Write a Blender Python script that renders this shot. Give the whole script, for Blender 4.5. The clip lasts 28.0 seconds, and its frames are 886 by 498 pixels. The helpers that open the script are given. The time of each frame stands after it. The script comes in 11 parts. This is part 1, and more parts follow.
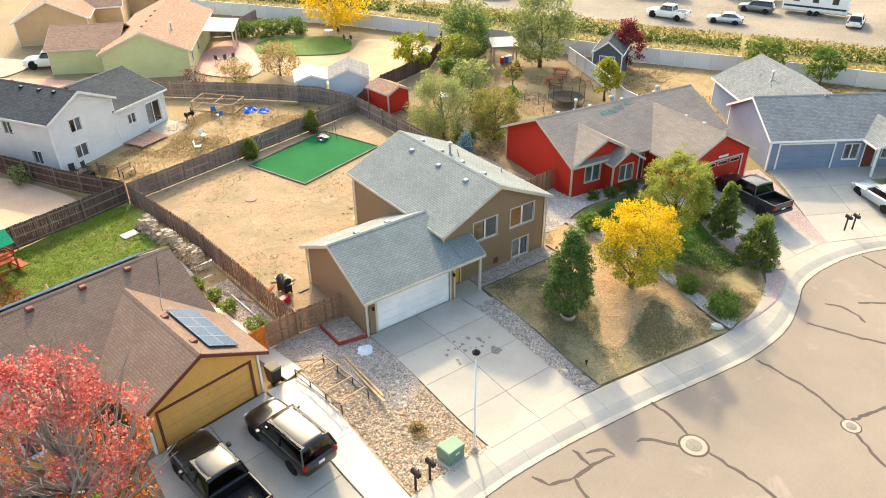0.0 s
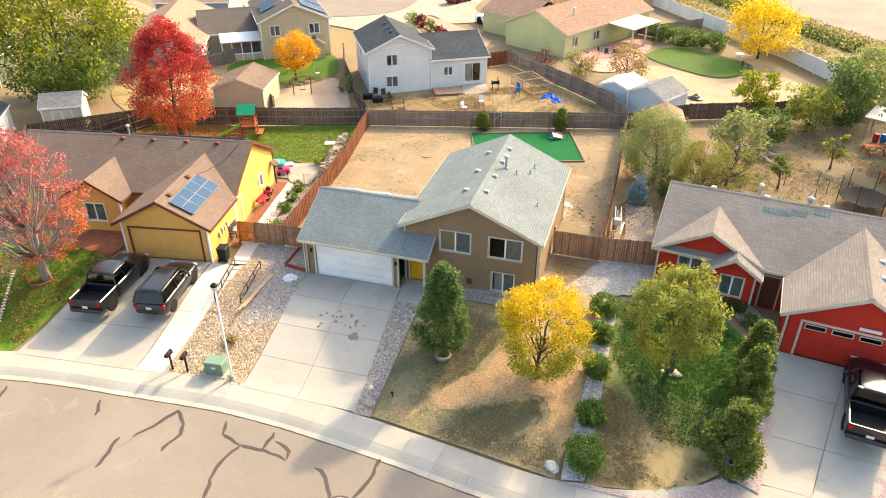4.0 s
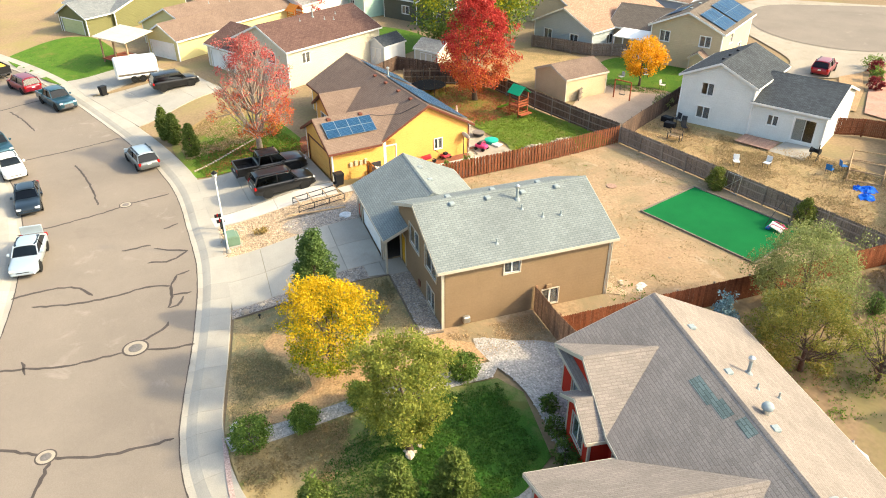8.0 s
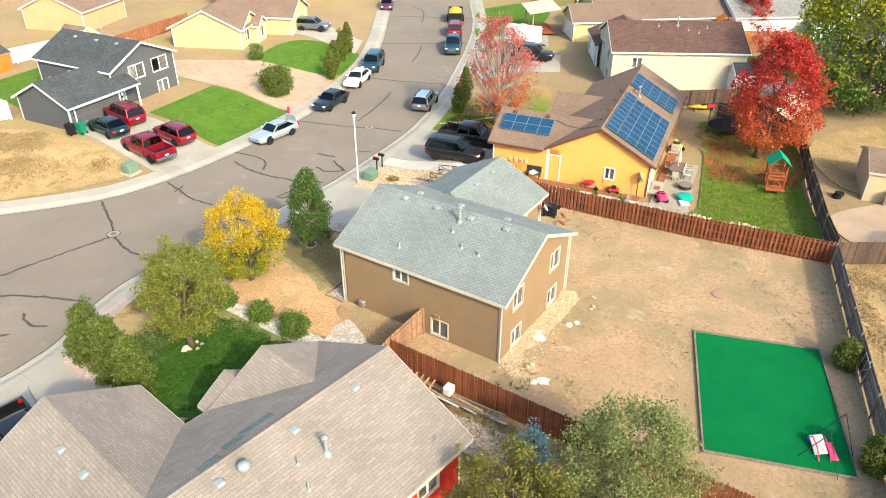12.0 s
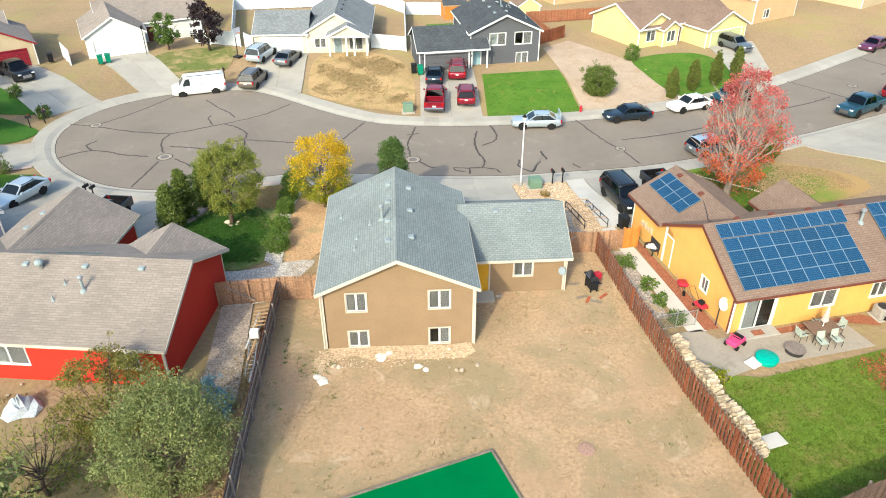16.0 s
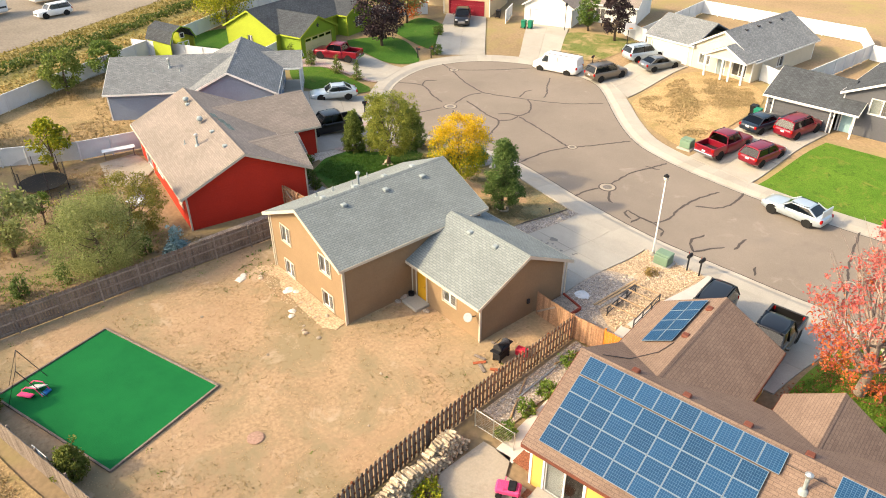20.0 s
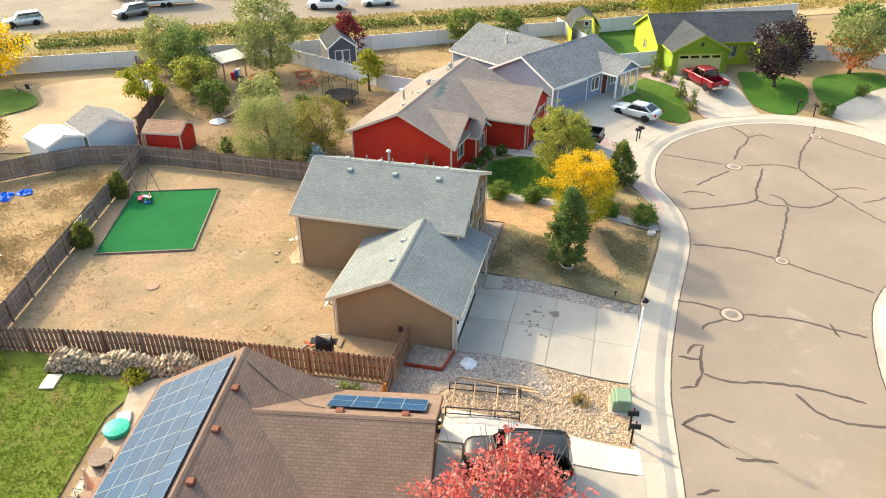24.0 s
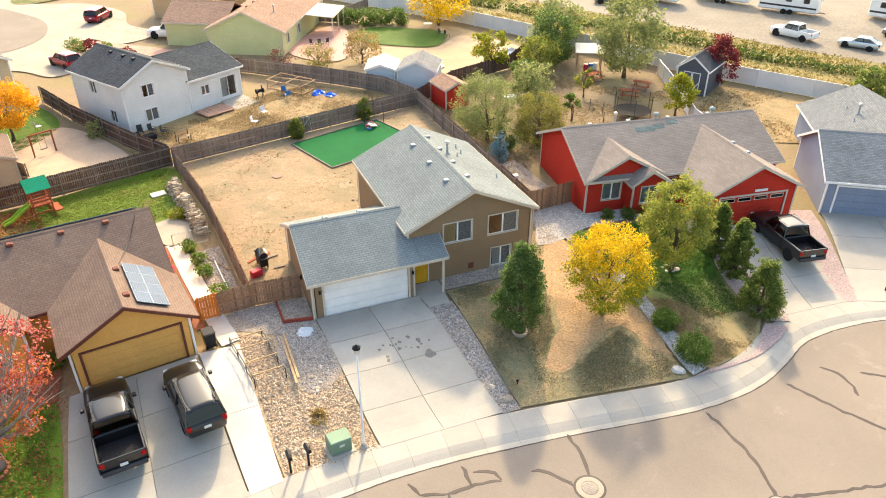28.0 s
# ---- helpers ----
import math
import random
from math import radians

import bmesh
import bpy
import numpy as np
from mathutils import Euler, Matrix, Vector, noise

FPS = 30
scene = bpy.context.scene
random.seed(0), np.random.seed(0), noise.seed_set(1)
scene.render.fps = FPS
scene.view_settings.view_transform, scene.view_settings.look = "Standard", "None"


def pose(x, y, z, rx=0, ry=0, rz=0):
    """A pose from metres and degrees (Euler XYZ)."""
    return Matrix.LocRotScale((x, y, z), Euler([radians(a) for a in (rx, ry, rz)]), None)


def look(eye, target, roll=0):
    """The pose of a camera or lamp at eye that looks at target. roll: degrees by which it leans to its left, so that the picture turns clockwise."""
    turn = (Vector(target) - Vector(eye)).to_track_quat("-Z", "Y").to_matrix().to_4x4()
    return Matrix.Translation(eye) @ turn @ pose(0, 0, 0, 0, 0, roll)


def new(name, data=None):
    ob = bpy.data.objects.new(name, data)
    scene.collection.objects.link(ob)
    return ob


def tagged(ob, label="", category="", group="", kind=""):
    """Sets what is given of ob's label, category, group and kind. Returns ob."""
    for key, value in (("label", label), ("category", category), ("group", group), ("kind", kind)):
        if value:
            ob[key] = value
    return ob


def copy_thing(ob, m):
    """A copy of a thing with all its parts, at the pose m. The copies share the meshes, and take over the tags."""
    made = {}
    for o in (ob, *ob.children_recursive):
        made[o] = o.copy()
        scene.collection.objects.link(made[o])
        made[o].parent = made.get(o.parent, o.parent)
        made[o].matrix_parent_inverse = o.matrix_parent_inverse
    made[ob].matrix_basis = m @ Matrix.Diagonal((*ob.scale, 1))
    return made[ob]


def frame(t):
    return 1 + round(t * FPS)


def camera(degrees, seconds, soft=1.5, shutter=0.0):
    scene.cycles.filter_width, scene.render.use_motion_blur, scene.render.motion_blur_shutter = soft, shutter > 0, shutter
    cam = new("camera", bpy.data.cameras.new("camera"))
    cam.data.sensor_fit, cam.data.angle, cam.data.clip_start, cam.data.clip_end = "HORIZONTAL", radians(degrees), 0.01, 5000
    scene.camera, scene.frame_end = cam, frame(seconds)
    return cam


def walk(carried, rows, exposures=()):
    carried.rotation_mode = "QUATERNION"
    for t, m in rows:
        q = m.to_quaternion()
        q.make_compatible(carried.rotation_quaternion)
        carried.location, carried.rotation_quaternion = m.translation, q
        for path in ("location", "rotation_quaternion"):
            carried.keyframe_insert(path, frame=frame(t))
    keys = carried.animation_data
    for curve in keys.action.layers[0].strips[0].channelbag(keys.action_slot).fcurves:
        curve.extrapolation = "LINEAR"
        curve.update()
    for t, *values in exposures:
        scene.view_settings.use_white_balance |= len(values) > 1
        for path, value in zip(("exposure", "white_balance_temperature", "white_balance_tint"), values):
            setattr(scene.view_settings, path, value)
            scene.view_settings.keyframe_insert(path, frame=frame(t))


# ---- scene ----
# Quiet suburban street seen from a drone that circles a split-level house.
# The house's garage corner is the origin, x runs along its front, y to its back yard.
cam = camera(63.9, 28.0, soft=1.0)
METRES, EYE, TILT, LEAN, TURN = 252.0, 24.5, 0.0, 0.0, -36.2
ROWS = [
    (0.0, 0.0, 0.0, 0.0, -0.34, -31.29, 0.55),
    (0.5, 0.0173, 0.0008, -0.0007, 6.19, -31.21, 0.53),
    (1.0, 0.0354, 0.0038, -0.001, 13.14, -31.16, 0.55),
    (1.5, 0.052, 0.0086, -0.0012, 19.61, -31.08, 0.52),
    (2.0, 0.069, 0.0157, -0.0014, 26.52, -31.02, 0.52),
    (2.5, 0.084, 0.0243, -0.0016, 33.0, -30.94, 0.39),
    (4.5, 0.1326, 0.0753, -0.0012, 59.82, -30.92, -0.2),
    (5.0, 0.1409, 0.0922, -0.0013, 66.85, -30.98, -0.19),
    (5.5, 0.1463, 0.1076, -0.0011, 72.95, -31.03, -0.13),
    (6.0, 0.1507, 0.1262, -0.0012, 80.11, -31.05, -0.06),
    (6.5, 0.1524, 0.143, -0.0015, 86.44, -31.04, -0.08),
    (7.0, 0.1525, 0.1621, -0.0012, 93.56, -31.07, -0.0),
    (7.5, 0.1507, 0.1786, -0.0009, 99.78, -31.08, 0.04),
    (8.0, 0.1465, 0.1966, -0.0008, 106.62, -31.08, 0.14),
    (8.5, 0.1408, 0.2126, -0.0007, 113.04, -31.11, 0.1),
    (9.0, 0.1326, 0.2288, -0.0008, 119.84, -31.14, 0.08),
    (9.5, 0.123, 0.2432, -0.0004, 126.23, -31.24, 0.06),
    (10.0, 0.1113, 0.2566, -0.0008, 132.94, -31.23, -0.04),
    (10.5, 0.0991, 0.2687, -0.0003, 139.27, -31.35, -0.0),
    (11.0, 0.0845, 0.2794, -0.0003, 146.01, -31.39, -0.02),
    (11.5, 0.0703, 0.288, -0.0002, 152.28, -31.44, -0.08),
    (12.0, 0.0538, 0.2954, 0.0003, 159.04, -31.5, -0.1),
    (12.5, 0.0372, 0.3004, 0.0009, 165.4, -31.66, -0.02),
    (14.5, -0.033, 0.302, 0.0032, 191.84, -32.07, 0.03),
    (15.0, -0.051, 0.2971, 0.0036, 198.78, -32.12, 0.07),
    (15.5, -0.0676, 0.2903, 0.0039, 205.39, -32.14, 0.13),
    (16.0, -0.0841, 0.2809, 0.0041, 212.43, -32.12, 0.13),
    (16.5, -0.0981, 0.2703, 0.0041, 219.0, -32.1, 0.17),
    (17.0, -0.1115, 0.2575, 0.0039, 225.91, -32.08, 0.24),
    (17.5, -0.1224, 0.2443, 0.0035, 232.38, -32.08, 0.27),
    (18.0, -0.1324, 0.2287, 0.0033, 239.29, -32.1, 0.28),
    (18.5, -0.1401, 0.2132, 0.003, 245.83, -32.07, 0.34),
    (19.0, -0.1464, 0.1959, 0.003, 252.68, -32.1, 0.31),
    (19.5, -0.1506, 0.1791, 0.0027, 259.19, -32.08, 0.3),
    (20.0, -0.1528, 0.1604, 0.0029, 266.21, -32.09, 0.29),
    (20.5, -0.1527, 0.1428, 0.0032, 272.7, -32.14, 0.27),
    (21.0, -0.15, 0.1243, 0.0033, 279.67, -32.12, 0.27),
    (21.5, -0.1458, 0.1077, 0.0036, 285.97, -32.13, 0.28),
    (23.5, -0.1077, 0.0462, 0.0027, 313.24, -31.84, 0.27),
    (24.0, -0.0937, 0.0338, 0.0021, 320.23, -31.8, 0.25),
    (24.5, -0.0796, 0.0237, 0.0015, 326.74, -31.74, 0.18),
    (25.0, -0.0632, 0.0149, 0.0011, 333.71, -31.72, 0.12),
    (25.5, -0.0469, 0.0083, 0.0005, 340.27, -31.64, 0.14),
    (26.0, -0.029, 0.0036, 0.0002, 347.21, -31.6, 0.06),
    (26.5, -0.0118, 0.0011, -0.0001, 353.67, -31.53, 0.01),
    (27.0, 0.0068, 0.0007, -0.0003, 360.6, -31.47, -0.03),
    (27.5, 0.0242, 0.0024, -0.0006, 367.14, -31.4, -0.07),
    (28.0, 0.0423, 0.0062, -0.0008, 374.11, -31.32, -0.11),
]
walk(cam, [(t, pose(-14.995, -27.565, EYE, TILT, LEAN, TURN) @ pose(METRES * x, METRES * y, METRES * z, 90 + pitch, roll, yaw)) for t, x, y, z, yaw, pitch, roll in ROWS],
     exposures=[(0.0, 1.92, 6750, 4), (2.0, 1.92, 7000, 7), (5.0, 1.85, 6750, 6), (8.0, 1.64, 6500, 2), (9.5, 1.5, 6350, 2), (11.0, 1.36, 6000, 2), (13.0, 1.14, 5800, 1), (15.0, 1.02, 5400, 0), (17.0, 1.17, 5800, 1), (19.0, 1.27, 6450, 6), (21.0, 1.52, 6900, 9), (24.0, 1.73, 6700, 4), (26.0, 1.86, 6650, 4), (28.0, 1.9, 6850, 7)])

# ---- light: hazy low sun from behind the house ----
SUN = Vector((0.66, 1.35, 1.0)).normalized()
world = bpy.data.worlds.new("hazy_sky")
scene.world = world
world.use_nodes = True
wn = world.node_tree.nodes
sky = wn.new("ShaderNodeTexSky")
sky.sky_type = "NISHITA"
sky.sun_disc = False
sky.sun_elevation = math.asin(SUN.z)
sky.sun_rotation = math.atan2(SUN.x, SUN.y)
sky.dust_density = 5.0
sky.air_density = 1.2
world.node_tree.links.new(sky.outputs[0], wn["Background"].inputs[0])
wn["Background"].inputs[1].default_value = 0.15
sun = new("sun", bpy.data.lights.new("sun", "SUN"))
sun.data.energy = 2.15
sun.data.angle = radians(2.0)
sun.data.color = (1.0, 0.79, 0.5)
sun.matrix_basis = look(SUN * 200, (0, 0, 0))

# ---- materials ----
MATS = {}


def shade(name, col, col2=None, rough=0.85, metal=0.0, big=0.35, fine=12.0, grain=0.25, bump=0.25, spread=0.0, island=0.0, spec=0.1):
    """A surface of two mixed tones (patches of `big` per metre) with a fine grain and relief; spread varies whole objects, island loose pieces."""
    m = bpy.data.materials.new(name)
    m.use_nodes = True
    nt = m.node_tree
    n, l = nt.nodes, nt.links
    p = n["Principled BSDF"]
    p.inputs["Roughness"].default_value = rough
    p.inputs["Metallic"].default_value = metal
    p.inputs["Specular IOR Level"].default_value = spec
    p.inputs["Diffuse Roughness"].default_value = 0.25 if rough > 0.96 else 0.4 if bump > 0.35 and rough > 0.8 else 0.1 if rough > 0.8 else 0.0
    tc = n.new("ShaderNodeTexCoord")
    n1 = n.new("ShaderNodeTexNoise")
    n1.inputs["Scale"].default_value = big
    n1.inputs["Detail"].default_value = 6
    n1.inputs["Roughness"].default_value = 0.65
    n2 = n.new("ShaderNodeTexNoise")
    n2.inputs["Scale"].default_value = fine
    n2.inputs["Detail"].default_value = 4
    l.new(tc.outputs["Object"], n1.inputs["Vector"])
    l.new(tc.outputs["Object"], n2.inputs["Vector"])
    ramp = n.new("ShaderNodeValToRGB")
    ramp.color_ramp.elements[0].position, ramp.color_ramp.elements[1].position = 0.36, 0.64
    ramp.color_ramp.elements[0].color = (*col, 1)
    ramp.color_ramp.elements[1].color = (*(col2 or [c * 0.82 for c in col]), 1)
    l.new(n1.outputs["Fac"], ramp.inputs["Fac"])
    val = n.new("ShaderNodeMapRange")
    val.inputs["From Min"].default_value, val.inputs["From Max"].default_value = 0.25, 0.75
    val.inputs["To Min"].default_value, val.inputs["To Max"].default_value = 1 - grain, 1 + grain
    l.new(n2.outputs["Fac"], val.inputs["Value"])
    last = val.outputs[0]
    for amount, node, out in ((spread, "ShaderNodeObjectInfo", "Random"), (island, "ShaderNodeNewGeometry", "Random Per Island")):
        if amount:
            src = n.new(node)
            mr = n.new("ShaderNodeMapRange")
            mr.inputs["To Min"].default_value, mr.inputs["To Max"].default_value = 1 - amount, 1 + amount
            l.new(src.outputs[out], mr.inputs["Value"])
            mu = n.new("ShaderNodeMath")
            mu.operation = "MULTIPLY"
            l.new(last, mu.inputs[0])
            l.new(mr.outputs[0], mu.inputs[1])
            last = mu.outputs[0]
    mix = n.new("ShaderNodeVectorMath")
    mix.operation = "SCALE"
    l.new(ramp.outputs["Color"], mix.inputs[0])
    l.new(last, mix.inputs["Scale"])
    l.new(mix.outputs[0], p.inputs["Base Color"])
    if bump:
        b = n.new("ShaderNodeBump")
        b.inputs["Strength"].default_value = bump
        b.inputs["Distance"].default_value = 0.03
        l.new(n2.outputs["Fac"], b.inputs["Height"])
        l.new(b.outputs[0], p.inputs["Normal"])
    MATS[name] = m
    return m


def shingles(name, a, b, dark, width=0.32, row=0.145, tab=0.17):
    """Asphalt roof shingles: staggered tabs of two tones with granular grain, laid by the roof's own UV in metres."""
    m = shade(name, a, b, rough=0.97, grain=0.3, fine=30, big=0.45, bump=0.0, spec=0.04)
    nt = m.node_tree
    n, l = nt.nodes, nt.links
    p = n["Principled BSDF"]
    uv = n.new("ShaderNodeUVMap")
    uv.uv_map = "UVMap"
    br = n.new("ShaderNodeTexBrick")
    br.inputs["Scale"].default_value = 1.0
    br.inputs["Brick Width"].default_value = width
    br.inputs["Row Height"].default_value = row
    br.inputs["Mortar Size"].default_value = 0.018
    br.inputs["Mortar Smooth"].default_value = 0.4
    br.inputs["Color1"].default_value = (1 + tab, 1 + tab, 1 + tab, 1)
    br.inputs["Color2"].default_value = (1 - tab, 1 - tab, 1 - tab, 1)
    br.inputs["Mortar"].default_value = (*dark, 1)
    l.new(uv.outputs[0], br.inputs["Vector"])
    mul = n.new("ShaderNodeVectorMath")
    mul.operation = "MULTIPLY"
    src = p.inputs["Base Color"].links[0].from_socket
    l.new(src, mul.inputs[0])
    l.new(br.outputs["Color"], mul.inputs[1])
    l.new(mul.outputs[0], p.inputs["Base Color"])
    bp = n.new("ShaderNodeBump")
    bp.invert = True
    bp.inputs["Strength"].default_value = 0.4
    bp.inputs["Distance"].default_value = 0.01
    l.new(br.outputs["Fac"], bp.inputs["Height"])
    l.new(bp.outputs[0], p.inputs["Normal"])
    return m


def siding(name, col, step=0.2, tone=0.9):
    """Painted lap siding: horizontal boards by height, slightly weathered."""
    m = shade(name, col, [c * tone for c in col], rough=0.7, grain=0.07, fine=9, big=0.5, bump=0.0)
    nt = m.node_tree
    n, l = nt.nodes, nt.links
    p = n["Principled BSDF"]
    tc = n.new("ShaderNodeTexCoord")
    sep = n.new("ShaderNodeSeparateXYZ")
    l.new(tc.outputs["Object"], sep.inputs[0])
    dv = n.new("ShaderNodeMath")
    dv.operation = "DIVIDE"
    dv.inputs[1].default_value = step
    l.new(sep.outputs["Z"], dv.inputs[0])
    fr = n.new("ShaderNodeMath")
    fr.operation = "FRACT"
    l.new(dv.outputs[0], fr.inputs[0])
    bp = n.new("ShaderNodeBump")
    bp.invert = True
    bp.inputs["Strength"].default_value = 0.9
    bp.inputs["Distance"].default_value = 0.02
    l.new(fr.outputs[0], bp.inputs["Height"])
    l.new(bp.outputs[0], p.inputs["Normal"])
    return m


def leafy(name, a, b, light=0.35):
    """Leaves: every leaf its own tone between a and b, with light passing through."""
    m = bpy.data.materials.new(name)
    m.use_nodes = True
    nt = m.node_tree
    n, l = nt.nodes, nt.links
    p = n["Principled BSDF"]
    p.inputs["Roughness"].default_value = 0.6
    p.inputs["Specular IOR Level"].default_value = 0.25
    g = n.new("ShaderNodeNewGeometry")
    r = n.new("ShaderNodeValToRGB")
    r.color_ramp.elements[0].color = (*a, 1)
    r.color_ramp.elements[1].color = (*b, 1)
    mid = r.color_ramp.elements.new(0.55)
    mid.color = (*[(x * 0.6 + y * 0.4) for x, y in zip(a, b)], 1)
    l.new(g.outputs["Random Per Island"], r.inputs["Fac"])
    tr = n.new("ShaderNodeBsdfTranslucent")
    l.new(r.outputs[0], tr.inputs["Color"])
    l.new(r.outputs[0], p.inputs["Base Color"])
    mx = n.new("ShaderNodeMixShader")
    mx.inputs[0].default_value = light
    l.new(p.outputs[0], mx.inputs[1])
    l.new(tr.outputs[0], mx.inputs[2])
    l.new(mx.outputs[0], n["Material Output"].inputs["Surface"])
    MATS[name] = m
    return m


def glassy(name, tint=(0.75, 0.8, 0.82)):
    m = bpy.data.materials.new(name)
    m.use_nodes = True
    p = m.node_tree.nodes["Principled BSDF"]
    p.inputs["Base Color"].default_value = (*tint, 1)
    p.inputs["Roughness"].default_value = 0.03
    p.inputs["Transmission Weight"].default_value = 1.0
    p.inputs["IOR"].default_value = 1.45
    MATS[name] = m
    return m


def blend3(m, third, scale, lo=0.5, hi=0.62):
    """Lays a third tone in patches over a surface made by shade()."""
    nt = m.node_tree
    n, l = nt.nodes, nt.links
    p = n["Principled BSDF"]
    src = p.inputs["Base Color"].links[0].from_socket
    tc = n.new("ShaderNodeTexCoord")
    nz = n.new("ShaderNodeTexNoise")
    nz.inputs["Scale"].default_value = scale
    nz.inputs["Detail"].default_value = 8
    nz.inputs["Roughness"].default_value = 0.7
    nz.inputs["Distortion"].default_value = 0.6
    l.new(tc.outputs["Object"], nz.inputs["Vector"])
    mr = n.new("ShaderNodeMapRange")
    mr.inputs["From Min"].default_value, mr.inputs["From Max"].default_value = lo, hi
    l.new(nz.outputs["Fac"], mr.inputs["Value"])
    mx = n.new("ShaderNodeMix")
    mx.data_type = "RGBA"
    l.new(mr.outputs[0], mx.inputs["Factor"])
    l.new(src, mx.inputs["A"])
    mx.inputs["B"].default_value = (*third, 1)
    l.new(mx.outputs["Result"], p.inputs["Base Color"])
    return m


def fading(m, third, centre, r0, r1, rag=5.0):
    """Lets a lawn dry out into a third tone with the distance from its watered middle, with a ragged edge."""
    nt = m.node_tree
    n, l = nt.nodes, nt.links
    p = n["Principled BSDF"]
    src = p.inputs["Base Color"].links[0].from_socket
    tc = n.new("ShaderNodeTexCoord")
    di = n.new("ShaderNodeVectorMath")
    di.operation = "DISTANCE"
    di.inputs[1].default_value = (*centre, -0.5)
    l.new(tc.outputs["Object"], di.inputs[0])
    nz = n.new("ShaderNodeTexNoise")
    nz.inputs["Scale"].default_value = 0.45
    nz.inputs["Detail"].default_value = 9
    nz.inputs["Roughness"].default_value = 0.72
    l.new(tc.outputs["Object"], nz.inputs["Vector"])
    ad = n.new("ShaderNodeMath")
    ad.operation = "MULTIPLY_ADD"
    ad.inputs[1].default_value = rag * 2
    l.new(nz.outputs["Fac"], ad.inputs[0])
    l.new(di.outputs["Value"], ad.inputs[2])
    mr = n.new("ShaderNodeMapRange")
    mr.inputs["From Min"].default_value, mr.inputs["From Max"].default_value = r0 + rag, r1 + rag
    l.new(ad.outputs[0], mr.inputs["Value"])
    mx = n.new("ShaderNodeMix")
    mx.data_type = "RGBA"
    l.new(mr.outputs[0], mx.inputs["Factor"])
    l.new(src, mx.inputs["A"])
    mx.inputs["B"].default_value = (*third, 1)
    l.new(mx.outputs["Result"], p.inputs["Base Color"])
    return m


# ground surfaces
DIRT = blend3(blend3(shade("yard_dirt", (0.36, 0.25, 0.152), (0.3, 0.206, 0.122), big=0.35, fine=5, grain=0.22, bump=0.6), (0.25, 0.195, 0.115), 0.22, 0.45, 0.58), (0.215, 0.15, 0.083), 2.2, 0.56, 0.66)
DIRT = blend3(blend3(DIRT, (0.41, 0.31, 0.215), 0.5, 0.57, 0.7), (0.335, 0.22, 0.137), 0.13, 0.52, 0.66)
EARTH = blend3(shade("dry_ground", (0.27, 0.19, 0.115), (0.22, 0.16, 0.092), big=0.1, fine=4, grain=0.2, bump=0.5), (0.24, 0.2, 0.085), 0.12, 0.48, 0.66)
DRYGRASS = blend3(blend3(shade("dry_lawn", (0.38, 0.265, 0.135), (0.29, 0.225, 0.12), big=0.5, fine=9, grain=0.4, bump=0.9), (0.2, 0.182, 0.098), 0.45, 0.44, 0.6), (0.16, 0.15, 0.075), 2.2, 0.55, 0.68)
LAWN = blend3(blend3(shade("green_lawn", (0.055, 0.12, 0.012), (0.08, 0.145, 0.017), big=0.4, fine=14, grain=0.4, bump=0.8), (0.14, 0.14, 0.033), 0.9, 0.54, 0.72), (0.035, 0.08, 0.01), 1.8, 0.55, 0.68)
BACKLAWN = blend3(blend3(shade("leaf_strewn_lawn", (0.095, 0.15, 0.016), (0.125, 0.17, 0.024), big=0.4, fine=14, grain=0.4, bump=0.8), (0.17, 0.15, 0.045), 0.7, 0.5, 0.66), (0.055, 0.1, 0.012), 1.6, 0.56, 0.68)
WORNLAWN = blend3(blend3(shade("worn_lawn", (0.1, 0.125, 0.035), (0.14, 0.14, 0.045), big=0.5, fine=12, grain=0.4, bump=0.8), (0.28, 0.21, 0.11), 0.35, 0.47, 0.6), (0.07, 0.1, 0.02), 1.1, 0.55, 0.68)
DARKLAWN = blend3(shade("lush_lawn", (0.035, 0.1, 0.013), (0.055, 0.12, 0.017), big=0.5, fine=14, grain=0.3, bump=0.7), (0.12, 0.14, 0.04), 0.45, 0.6, 0.75)
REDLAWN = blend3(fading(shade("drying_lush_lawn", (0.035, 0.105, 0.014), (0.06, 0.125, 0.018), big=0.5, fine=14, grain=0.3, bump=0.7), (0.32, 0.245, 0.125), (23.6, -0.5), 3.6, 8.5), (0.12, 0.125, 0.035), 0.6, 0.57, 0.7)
YELLOWLAWN = fading(blend3(shade("drying_green_lawn", (0.085, 0.165, 0.016), (0.12, 0.19, 0.022), big=0.4, fine=14, grain=0.3, bump=0.7), (0.15, 0.15, 0.035), 0.8, 0.52, 0.7), (0.3, 0.2, 0.085), (-15.6, -5.8), 5.6, 10.0, 4.0)
STRAW = blend3(shade("straw_grass", (0.35, 0.245, 0.125), (0.28, 0.195, 0.095), big=0.3, fine=7, grain=0.35, bump=0.9), (0.22, 0.17, 0.075), 0.6, 0.5, 0.65)
ASPHALT = blend3(shade("asphalt", (0.218, 0.184, 0.153), (0.188, 0.159, 0.133), big=0.16, fine=24, grain=0.13, bump=0.2, rough=0.9), (0.17, 0.142, 0.122), 0.16, 0.58, 0.74)
ASPHALT = blend3(ASPHALT, (0.26, 0.222, 0.188), 0.45, 0.6, 0.72)
TAR = shade("crack_tar", (0.075, 0.062, 0.056), rough=0.6, fine=30, bump=0.1)
CONCRETE = blend3(shade("concrete", (0.355, 0.33, 0.288), (0.315, 0.292, 0.255), big=0.5, fine=16, grain=0.09, bump=0.15, rough=0.85, spread=0.06), (0.3, 0.265, 0.222), 0.5, 0.58, 0.74)
